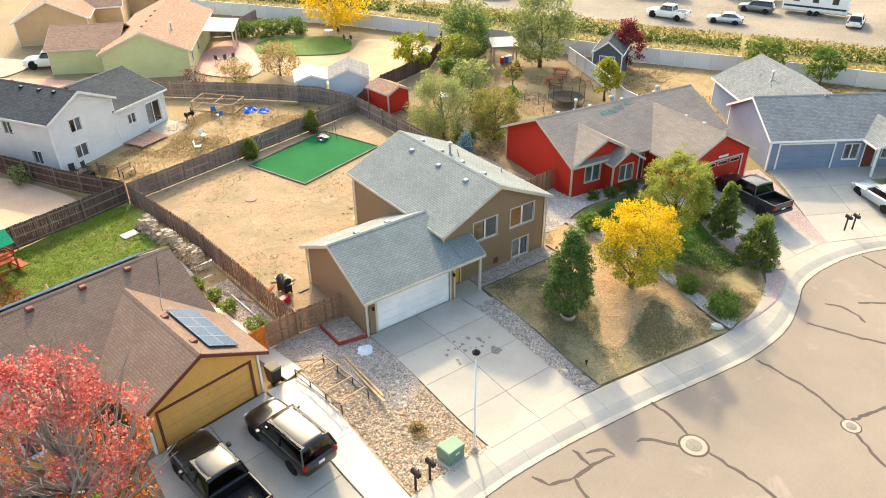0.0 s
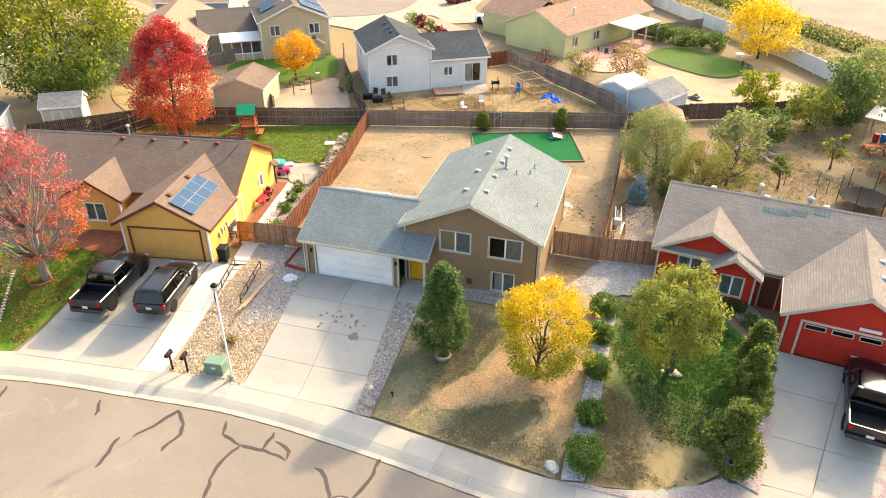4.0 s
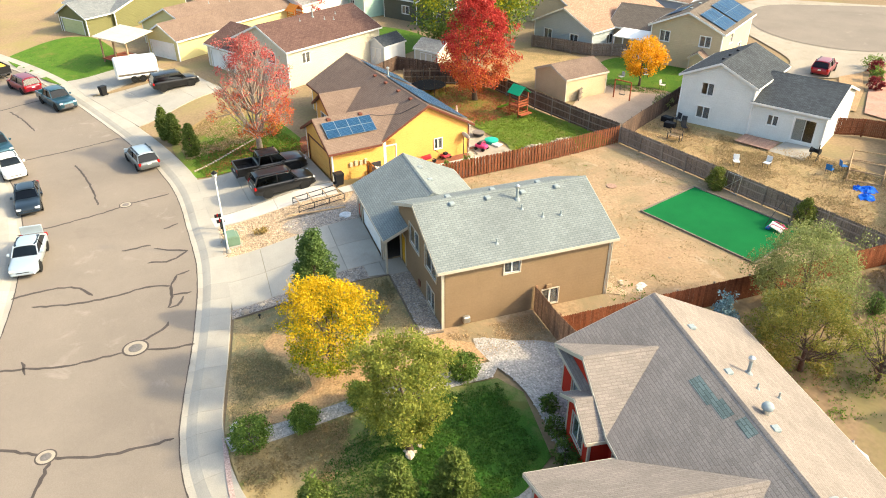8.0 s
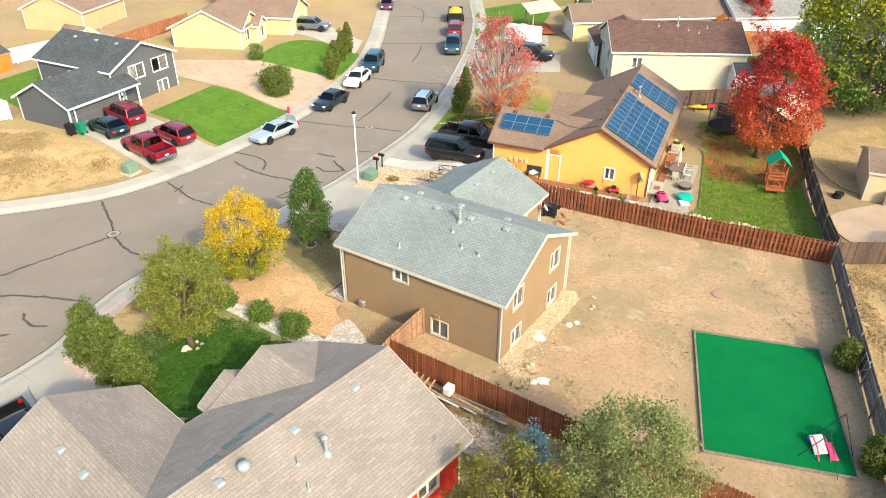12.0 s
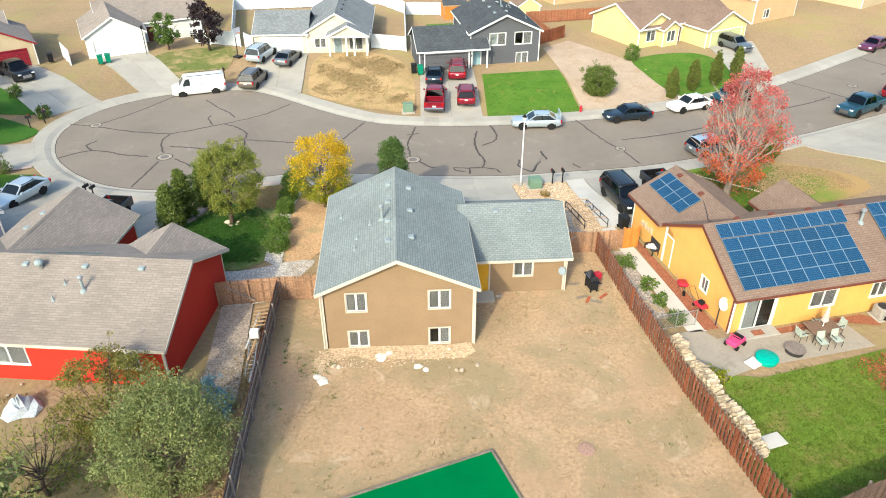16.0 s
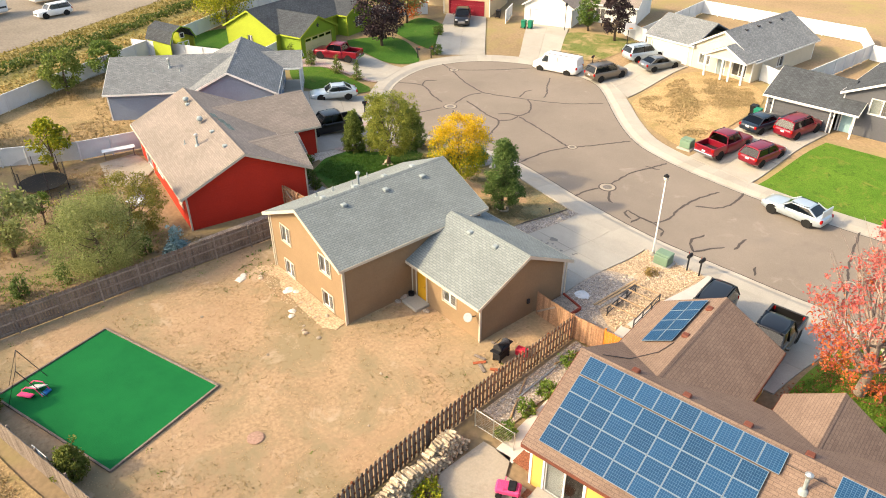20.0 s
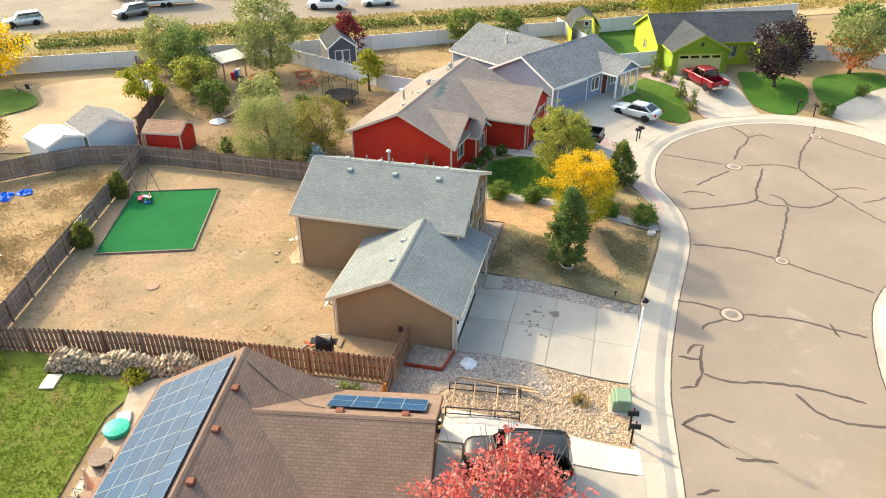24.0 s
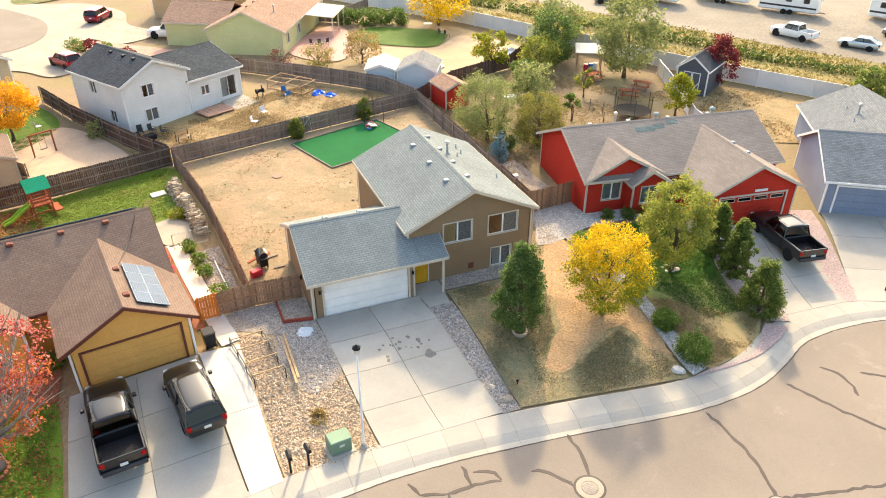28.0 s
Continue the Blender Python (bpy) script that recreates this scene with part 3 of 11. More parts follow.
def patch(name, pts, material, label, category, dz=0.0, step=1.0, smooth_edge=True, kind="structure", rag=0.0):
    """A piece of ground cover cut to an outline, that follows the land."""
    line = glide(pts, 0.8, True) if smooth_edge else [p for i in range(len(pts)) for p in glide([pts[i], pts[(i + 1) % len(pts)]], 1.0)[:-1]]
    if rag:
        rr = random.Random(len(pts) + int(abs(pts[0][0]) * 10))
        line = [(x + rr.uniform(-rag, rag), y + rr.uniform(-rag, rag)) for x, y in line]
    n = len(line)
    ax, ay = np.array(line).T
    px, py = np.meshgrid(np.arange(ax.min(), ax.max(), step) + step / 3, np.arange(ay.min(), ay.max(), step) + step / 3)
    px, py = px.ravel(), py.ravel()
    ins = np.zeros(px.shape, bool)
    near = np.full(px.shape, 1e9)
    for i in range(n):
        x1, y1, x2, y2 = ax[i - 1], ay[i - 1], ax[i], ay[i]
        ins ^= ((y1 > py) != (y2 > py)) & (px < (x2 - x1) * (py - y1) / (y2 - y1 + 1e-12) + x1)
        near = np.minimum(near, np.hypot(px - x2, py - y2))
    keep = ins & (near > 0.35)
    pts2 = [Vector(p) for p in line] + [Vector((a, b)) for a, b in zip(px[keep], py[keep])]
    vs, _, fs, *_ = geometry.delaunay_2d_cdt(pts2, [(i, (i + 1) % n) for i in range(n)], [], 1, 1e-4)
    arr = np.array([(p.x, p.y) for p in vs])
    z = land(arr[:, 0], arr[:, 1]) + dz
    me = bpy.data.meshes.new(name)
    me.from_pydata([(a, b, c) for (a, b), c in zip(arr.tolist(), z.tolist())], [], [tuple(f) for f in fs])
    me.materials.append(material)
    me.polygons.foreach_set("use_smooth", [True] * len(me.polygons))
    me.update()
    if me.polygons and me.polygons[0].normal.z < 0:
        me.flip_normals()
    return tagged(new(name, me), label, category, kind=kind)


# ---- road with kerb, gutter and walk ----
rv = [Vector(p) for p in ROADLINE]
rs = geometry.delaunay_2d_cdt(rv, [(i, (i + 1) % len(rv)) for i in range(len(rv))], [], 1, 1e-4)
me = bpy.data.meshes.new("road")
me.from_pydata([(p.x, p.y, -1.1) for p in rs[0]], [], [tuple(f) for f in rs[2]])
me.materials.append(ASPHALT)
me.update()
if me.polygons[0].normal.z < 0:
    me.flip_normals()
road = tagged(new("road", me), "worn tan-grey asphalt street ending in a cul-de-sac", "road", kind="structure")


def offset_line(line, d):
    """The line moved d metres to its left."""
    out = []
    for i, p in enumerate(line):
        a, b = Vector(line[max(i - 1, 0)]), Vector(line[min(i + 1, len(line) - 1)])
        t = (b - a).normalized()
        out.append((p[0] - t.y * d, p[1] + t.x * d))
    return out


pavement = tagged(new("pavement"), "pale concrete sidewalk with rolled kerb and gutter", "sidewalk", kind="structure")
# cross-section: gutter, rolled kerb, walk
SECTION = [(-0.02, -1.1), (0.34, -1.112), (0.62, -1.02), (0.86, -0.957), (2.05, -0.93), (2.1, -0.96), (2.1, -1.2), (-0.02, -1.2)]
KERB = glide(NEAR_KERB, 0.75)
LINES = [offset_line(KERB, d) for d, _ in SECTION]
for i in range(0, len(KERB) - 2, 2):
    cx, cy = KERB[i]
    if abs(cx) > 75:
        continue
    s = Shell()
    k = len(SECTION)
    gap = 0.004
    for j in range(3):
        for (d, z), ln in zip(SECTION, LINES):
            a = Vector(ln[i + j])
            if j != 1:
                a += (Vector(ln[i + 1]) - a).normalized() * gap
            s.v.append((a.x, a.y, z))
    for j in range(2):
        for q in range(k):
            q2 = (q + 1) % k
            s.f.append((j * k + q, j * k + q2, (j + 1) * k + q2, (j + 1) * k + q))
    s.f.append(tuple(range(k)))
    s.f.append(tuple(2 * k + q for q in range(k - 1, -1, -1)))
    part("slab", s, CONCRETE, pavement)

# ---- houses ----


def wall_panel(parent, p0, p1, h, material, holes=(), peak=None, z0=-0.6, t=0.16, label=""):
    """A wall from p0 to p1 (outside on the right hand), with openings (u0, u1, zlo, zhi) that go through it; peak=(u, z) makes it a gable."""
    p0, p1 = Vector((*p0, 0)), Vector((*p1, 0))
    d = p1 - p0
    L = d.length
    m = Matrix.Translation(p0) @ Matrix.Rotation(math.atan2(d.y, d.x), 4, "Z")

    def top(u):
        if not peak:
            return h
        return h + (peak[1] - h) * (u / peak[0] if u <= peak[0] else (L - u) / (L - peak[0]))

    us = sorted({0, L, *([peak[0]] if peak else []), *(round(q, 4) for o in holes for q in o[:2])})
    zs = sorted({z0, h, *(round(q, 4) for o in holes for q in o[2:4])})
    s = Shell()
    for a, b in zip(us, us[1:]):
        for lo, hi in zip(zs, zs[1:]):
            if any(o[0] - 1e-3 <= a and b <= o[1] + 1e-3 and o[2] - 1e-3 <= lo and hi <= o[3] + 1e-3 for o in holes):
                continue
            s.face([(a, 0, lo), (b, 0, lo), (b, 0, hi), (a, 0, hi)])
            s.face([(a, t, lo), (a, t, hi), (b, t, hi), (b, t, lo)])
        if peak:
            q = [(a, 0, h), (b, 0, h), (b, 0, top(b)), (a, 0, top(a))]
            q = [p for i, p in enumerate(q) if i < 2 or p[2] > h + 1e-4]
            if len(q) > 2:
                s.face(q)
                s.face([(x, t, z) for x, _, z in q[::-1]])
    for o in holes:
        a, b, lo, hi = o[:4]
        s.face([(a, 0, lo), (a, t, lo), (b, t, lo), (b, 0, lo)])
        s.face([(a, 0, hi), (b, 0, hi), (b, t, hi), (a, t, hi)])
        s.face([(a, 0, lo), (a, 0, hi), (a, t, hi), (a, t, lo)])
        s.face([(b, 0, lo), (b, t, lo), (b, t, hi), (b, 0, hi)])
    s.face([(0, 0, z0), (0, t, z0), (0, t, h), (0, 0, h)])
    s.face([(L, 0, z0), (L, 0, h), (L, t, h), (L, t, z0)])
    part("wall", s, material, parent, label, m)
    return m


def window_unit(parent, m, a, b, lo, hi, trim, blind=None, split=True, name="window"):
    """A window in the opening a..b, lo..hi of a wall whose frame is m: casing, sashes, panes, an insect screen, and
    behind them a blind or a painted reflection.
    """
    w = 0.06
    s = Shell()
    s.box(a - w, b + w, -0.045, 0.02, hi, hi + w)
    s.box(a - w, b + w, -0.045, 0.02, lo - w, lo)
    s.box(a - w, a, -0.045, 0.02, lo, hi)
    s.box(b, b + w, -0.045, 0.02, lo, hi)
    win = part(name, s, trim, parent, "", m)
    c = (a + b) / 2
    f = 0.05
    spans = ((a, c), (c, b)) if split else ((a, b),)
    s = Shell()
    for p, q in spans:
        s.box(p, p + f, 0.03, 0.08, lo, hi).box(q - f, q, 0.03, 0.08, lo, hi).box(p + f, q - f, 0.03, 0.08, lo, lo + f).box(p + f, q - f, 0.03, 0.08, hi - f, hi)
    part("sash", s, WHITETRIM, win)
    for p, q in spans:
        part("pane", Shell().box(p + f, q - f, 0.05, 0.056, lo + f, hi - f), GLASS, win)
    if split:
        part("insect_screen", Shell().box(c + f, b - f, 0.02, 0.024, lo + f, hi - f), SCREEN, win)
    if blind or hi - lo > 0.8:
        # Without a blind given, the added sheet paints a reflection across the pane.
        mat_b, f0, f1 = blind or (REFLECTGREY, 0.0, 1.0)
        part("blind", Shell().box(a + (b - a) * f0, a + (b - a) * f1, 0.1, 0.11, lo, hi), mat_b, win)
    return win


def door_unit(parent, m, a, b, lo, hi, material, trim, name="door", glazed=False):
    s = Shell()
    w = 0.09
    s.box(a - w, b + w, -0.04, 0.02, hi, hi + w).box(a - w, a, -0.04, 0.02, lo, hi).box(b, b + w, -0.04, 0.02, lo, hi)
    fr = part(name, s, trim, parent, "", m)
    if glazed:
        c = (a + b) / 2
        s = Shell()
        for p, q in ((a, c + 0.03), (c - 0.03, b)):
            s.box(p, p + 0.07, 0.03, 0.09, lo, hi).box(q - 0.07, q, 0.03, 0.09, lo, hi).box(p + 0.07, q - 0.07, 0.03, 0.09, lo, lo + 0.1).box(p + 0.07, q - 0.07, 0.03, 0.09, hi - 0.08, hi)
        part("sash", s, WHITETRIM, fr)
        for p, q in ((a, c), (c, b)):
            part("pane", Shell().box(p + 0.07, q - 0.07, 0.055, 0.062, lo + 0.1, hi - 0.08), GLASS, fr)
        part("curtain", Shell().box(a, a + (b - a) * 0.45, 0.12, 0.13, lo, hi), CURTAIN, fr)
        return fr
    s = Shell().block(a, b, 0.04, 0.09, lo, hi, 0.005)
    for zz in ((0.12, 0.45), (0.52, 0.9)):
        for xx in ((0.14, 0.46), (0.54, 0.86)):
            s.block(a + (b - a) * xx[0], a + (b - a) * xx[1], 0.028, 0.05, lo + (hi - lo) * zz[0], lo + (hi - lo) * zz[1], 0.012)
    part("leaf", s, material, fr)
    part("handle", Shell().tube([(b - 0.08, 0.035, lo + 1.0), (b - 0.08, -0.02, lo + 1.0), (b - 0.18, -0.025, lo + 1.0)], 0.015, 6), CHROME, fr)
    return fr


def garage_door(parent, m, a, b, lo, hi, material, trim, lights=False):
    s = Shell()
    w = 0.12
    s.box(a - w, b + w, -0.045, 0.03, hi, hi + w).box(a - w, a, -0.045, 0.03, lo, hi).box(b, b + w, -0.045, 0.03, lo, hi)
    fr = part("garage_door", s, trim, parent, "", m)
    rows = 4
    for r in range(rows):
        z0, z1 = lo + (hi - lo) * r / rows + 0.006, lo + (hi - lo) * (r + 1) / rows - 0.006
        s = Shell().block(a, b, 0.06, 0.1, z0, z1, 0.01)
        if not (lights and r == rows - 1):
            for k in range(4):
                x0 = a + (b - a) * (k + 0.12) / 4
                x1 = a + (b - a) * (k + 0.88) / 4
                s.block(x0, x1, 0.05, 0.07, z0 + 0.1, z1 - 0.1, 0.015)
        part("door_panel", s, material, fr)
    if lights:
        r = rows - 1
        z0, z1 = lo + (hi - lo) * r / rows + 0.12, hi - 0.12
        for k in range(4):
            x0, x1 = a + (b - a) * (k + 0.1) / 4, a + (b - a) * (k + 0.9) / 4
            lt = part("light", Shell().box(x0, x1, 0.035, 0.058, z0, z1), trim, fr)
            part("pane", Shell().box(x0 + 0.05, x1 - 0.05, 0.026, 0.034, z0 + 0.05, z1 - 0.05), CARGLASS, lt)
    return fr


def gable_roof(parent, x0, x1, y0, y1, ez, rise, axis, material, trim, over=0.35, ends=0.3, th=0.16, skip=(), into=None):
    """Two slopes with fascia and barge boards. ez: wall-top height; axis: the ridge's direction. skip: ends ('a', 'b') with no barge board.
    into=(y, z, k): the far end dies into a main slope that rises k per metre from height z at y."""
    if axis == "x":
        half, mid = (y1 - y0) / 2, (y0 + y1) / 2
        A, B = x0 - ends, x1 + ends
    else:
        half, mid = (x1 - x0) / 2, (x0 + x1) / 2
        A, B = y0 - ends, y1 + ends
    k = rise / half
    lo, hi = ez - k * over + th, ez + rise + th

    def P(u, w, z):
        return (u, mid + w, z) if axis == "x" else (mid + w, u, z)

    e = half + over
    Be, Br = B, B
    if into:
        Be, Br = (into[0] + (q_ - into[1]) / into[2] + 0.15 for q_ in (lo, hi))
    for sgn in (-1, 1):
        quad = [P(A, sgn * e, lo), P(Be, sgn * e, lo), P(Br, 0, hi), P(A, 0, hi)]
        part("roof", Shell().slab(quad, th), material, parent)
        if Be > A + 0.4:
            part("gutter", Shell().beam(P(A, sgn * (e + 0.02), lo - 0.10), P(Be, sgn * (e + 0.02), lo - 0.10), 0.03, 0.17), trim, parent)
        for u, tag in ((A - 0.018, "a"), (B + 0.018, "b")):
            if tag not in skip:
                s = Shell()
                s.slab([P(u - 0.015, sgn * e, lo - 0.015), P(u + 0.015, sgn * e, lo - 0.015), P(u + 0.015, 0, hi - 0.015), P(u - 0.015, 0, hi - 0.015)], 0.2)
                part("barge_board", s, trim, parent)
    s = Shell()
    q = 0.14
    for sgn in (-1, 1):
        s.slab([P(A, sgn * q, hi - q * k + 0.02), P(Br - 0.2 if into else B, sgn * q, hi - q * k + 0.02), P(Br - 0.2 if into else B, 0, hi + 0.02), P(A, 0, hi + 0.02)], 0.012)
    part("ridge_cap", s, material, parent)


def block_house(parent, b, wall, roof, trim):
    """One wing: walls with their openings, roof, corner boards. b holds x0, x1, y0, y1, h, rise, axis and openings by side."""
    x0, x1, y0, y1, h = b["x0"], b["x1"], b["y0"], b["y1"], b["h"]
    rise, axis = b.get("rise", 1.8), b.get("axis", "x")
    sides = {"S": ((x0, y0), (x1, y0)), "E": ((x1, y0), (x1, y1)), "N": ((x1, y1), (x0, y1)), "W": ((x0, y1), (x0, y0))}
    for key, (p, q) in sides.items():
        if key in b.get("no", ""):
            continue
        L = math.dist(p, q)
        gable = (axis == "x") == (key in "EW")
        holes = b.get(key, ())
        m = wall_panel(parent, p, q, h, b.get("wall", wall), [o[:4] for o in holes], (L / 2, h + rise) if gable else None, z0=b.get("z0", -0.6))
        for o in holes:
            kind, opts = o[4], o[5] if len(o) > 5 else {}
            if kind == "win":
                window_unit(parent, m, *o[:4], opts.get("trim", trim), opts.get("blind"), opts.get("split", True))
            elif kind == "door":
                door_unit(parent, m, *o[:4], opts.get("mat", WHITETRIM), trim)
            elif kind == "slide":
                door_unit(parent, m, *o[:4], None, WHITETRIM, "patio_door", True)
            elif kind == "garage":
                garage_door(parent, m, *o[:4], opts.get("mat", GARAGEWHITE), opts.get("trim", trim), opts.get("lights", False))
    if b.get("corners", True):
        for cx, cy, a, c in ((x0, y0, 1, 1), (x1, y0, -1, 1), (x1, y1, -1, -1), (x0, y1, 1, -1)):
            part("corner_board", Shell().box(min(cx - 0.015 * a, cx + 0.1 * a), max(cx - 0.015 * a, cx + 0.1 * a), min(cy - 0.015 * c, cy + 0.1 * c), max(cy - 0.015 * c, cy + 0.1 * c), -0.4, h), trim, parent)
    part("floor", Shell().box(x0 + 0.17, x1 - 0.17, y0 + 0.17, y1 - 0.17, -0.3, 0.02), ROOM, parent)
    gable_roof(parent, x0, x1, y0, y1, h, rise, axis, b.get("roof", roof), b.get("fascia", trim), b.get("over", 0.3), b.get("ends", 0.25), skip=b.get("skip", ()), into=b.get("into"))


def roof_height(b, x, y):
    """Top of a wing's roof at a place."""
    if b.get("axis", "x") == "x":
        half, w = (b["y1"] - b["y0"]) / 2, abs(y - (b["y0"] + b["y1"]) / 2)
    else:
        half, w = (b["x1"] - b["x0"]) / 2, abs(x - (b["x0"] + b["x1"]) / 2)
    return b["h"] + 0.16 + b.get("rise", 1.8) * (1 - w / half)


VENTGREY = shade("vent_grey", (0.27, 0.31, 0.32), rough=0.6, grain=0.1, bump=0.05)


def vents(parent, b, spots, roof_tone=VENTGREY):
    """Roof fittings: pipe (thin), flue (tall with a cap), box (low square vent), turbine (round)."""
    for kind, x, y in spots:
        z = roof_height(b, x, y)
        if kind == "pipe":
            v = part("vent_pipe", Shell().tube([(x, y, z - 0.1), (x, y, z + 0.3)], 0.038, 8), VENTGREY, parent)
            part("flashing", Shell().lathe([(0.13, z - 0.03), (0.07, z + 0.04), (0.042, z + 0.07)], 8, Matrix.Translation((x, y, 0))), VENTGREY, v)
        elif kind == "flue":
            v = part("flue", Shell().tube([(x, y, z - 0.15), (x, y, z + 0.72)], 0.075, 10), VENTGREY, parent)
            part("cap", Shell().lathe([(0.05, z + 0.7), (0.15, z + 0.74), (0.15, z + 0.84), (0.04, z + 0.92)], 12, Matrix.Translation((x, y, 0))), METAL, v)
            part("flashing", Shell().lathe([(0.22, z - 0.1), (0.15, z + 0.04), (0.08, z + 0.1)], 10, Matrix.Translation((x, y, 0))), VENTGREY, v)
        elif kind == "box":
            part("roof_vent", Shell().block(x - 0.17, x + 0.17, y - 0.17, y + 0.17, z - 0.07, z + 0.12, 0.045), roof_tone, parent)
        else:
            v = part("turbine_vent", Shell().tube([(x, y, z - 0.1), (x, y, z + 0.24)], 0.14, 12), METAL, parent)
            part("head", Shell().lathe([(0.14, z + 0.22), (0.22, z + 0.28), (0.24, z + 0.38), (0.19, z + 0.48), (0.05, z + 0.53)], 14, Matrix.Translation((x, y, 0))), VENTGREY, v, smooth=True)


def solar(parent, origin, along, up, cols, rows, w, h, gap=0.02):
    """A field of panels on a roof: origin at its lower corner, unit vectors along the eave and up the slope. Every panel has its frame and cells."""
    o, a, u = Vector(origin), Vector(along).normalized(), Vector(up).normalized()
    n = a.cross(u).normalized()
    base = Matrix((( a.x, u.x, n.x, 0), (a.y, u.y, n.y, 0), (a.z, u.z, n.z, 0), (0, 0, 0, 1)))
    s = Shell()
    s.block(0, w - gap, 0, h - gap, 0, 0.04, 0.006)
    frame_me = s.mesh("solar_panel", BACKSHEET)
    e = Shell()
    for x0, x1, y0, y1 in ((0, w - gap, 0, 0.014), (0, w - gap, h - gap - 0.014, h - gap), (0, 0.014, 0, h - gap), (w - gap - 0.014, w - gap, 0, h - gap)):
        e.box(x0, x1, y0, y1, 0.02, 0.0445)
    edge_me = e.mesh("frame", FRAME)
    c = Shell()
    nx_, ny_ = (6, 10) if h > w else (10, 6)
    for i in range(nx_):
        for j in range(ny_):
            x0, x1 = 0.02 + (w - gap - 0.04) * i / nx_, 0.02 + (w - gap - 0.04) * (i + 1) / nx_
            y0, y1 = 0.02 + (h - gap - 0.04) * j / ny_, 0.02 + (h - gap - 0.04) * (j + 1) / ny_
            g = 0.006
            c.face([(x0 + g, y0 + g, 0.043), (x1 - g, y0 + g, 0.043), (x1 - g, y1 - g, 0.043), (x0 + g, y1 - g, 0.043)])
    cell_me = c.mesh("cell_sheet", CELLS)
    for i in range(cols):
        for j in range(rows):
            m = Matrix.Translation(o + a * (i * w) + u * (j * h) + n * 0.1) @ base
            p = part("solar_panel", frame_me, None, parent, "", m)
            part("cell_sheet", cell_me, None, p)["kind"] = "stuff"
            part("frame", edge_me, None, p)


FRAME = shade("panel_frame", (0.21, 0.27, 0.33), rough=0.5, metal=0.1, grain=0.04, bump=0)
BACKSHEET = shade("panel_backsheet", (0.07, 0.135, 0.22), rough=0.35, grain=0.04, bump=0)
CELLS = shade("solar_cells", (0.007, 0.042, 0.108), (0.01, 0.052, 0.125), rough=0.55, grain=0.1, bump=0, spec=0.12, spread=0.15)
for m in (BACKSHEET, FRAME, CELLS):
    m.node_tree.nodes["Principled BSDF"].inputs["Coat Weight"].default_value = 0.07
    m.node_tree.nodes["Principled BSDF"].inputs["Coat Roughness"].default_value = 0.12

W = lambda a, b, lo, hi, **k: (a, b, lo, hi, "win", k)
D = lambda a, b, lo, hi, **k: (a, b, lo, hi, "door", k)
G = lambda a, b, lo, hi, **k: (a, b, lo, hi, "garage", k)
S_ = lambda a, b, lo, hi, **k: (a, b, lo, hi, "slide", k)


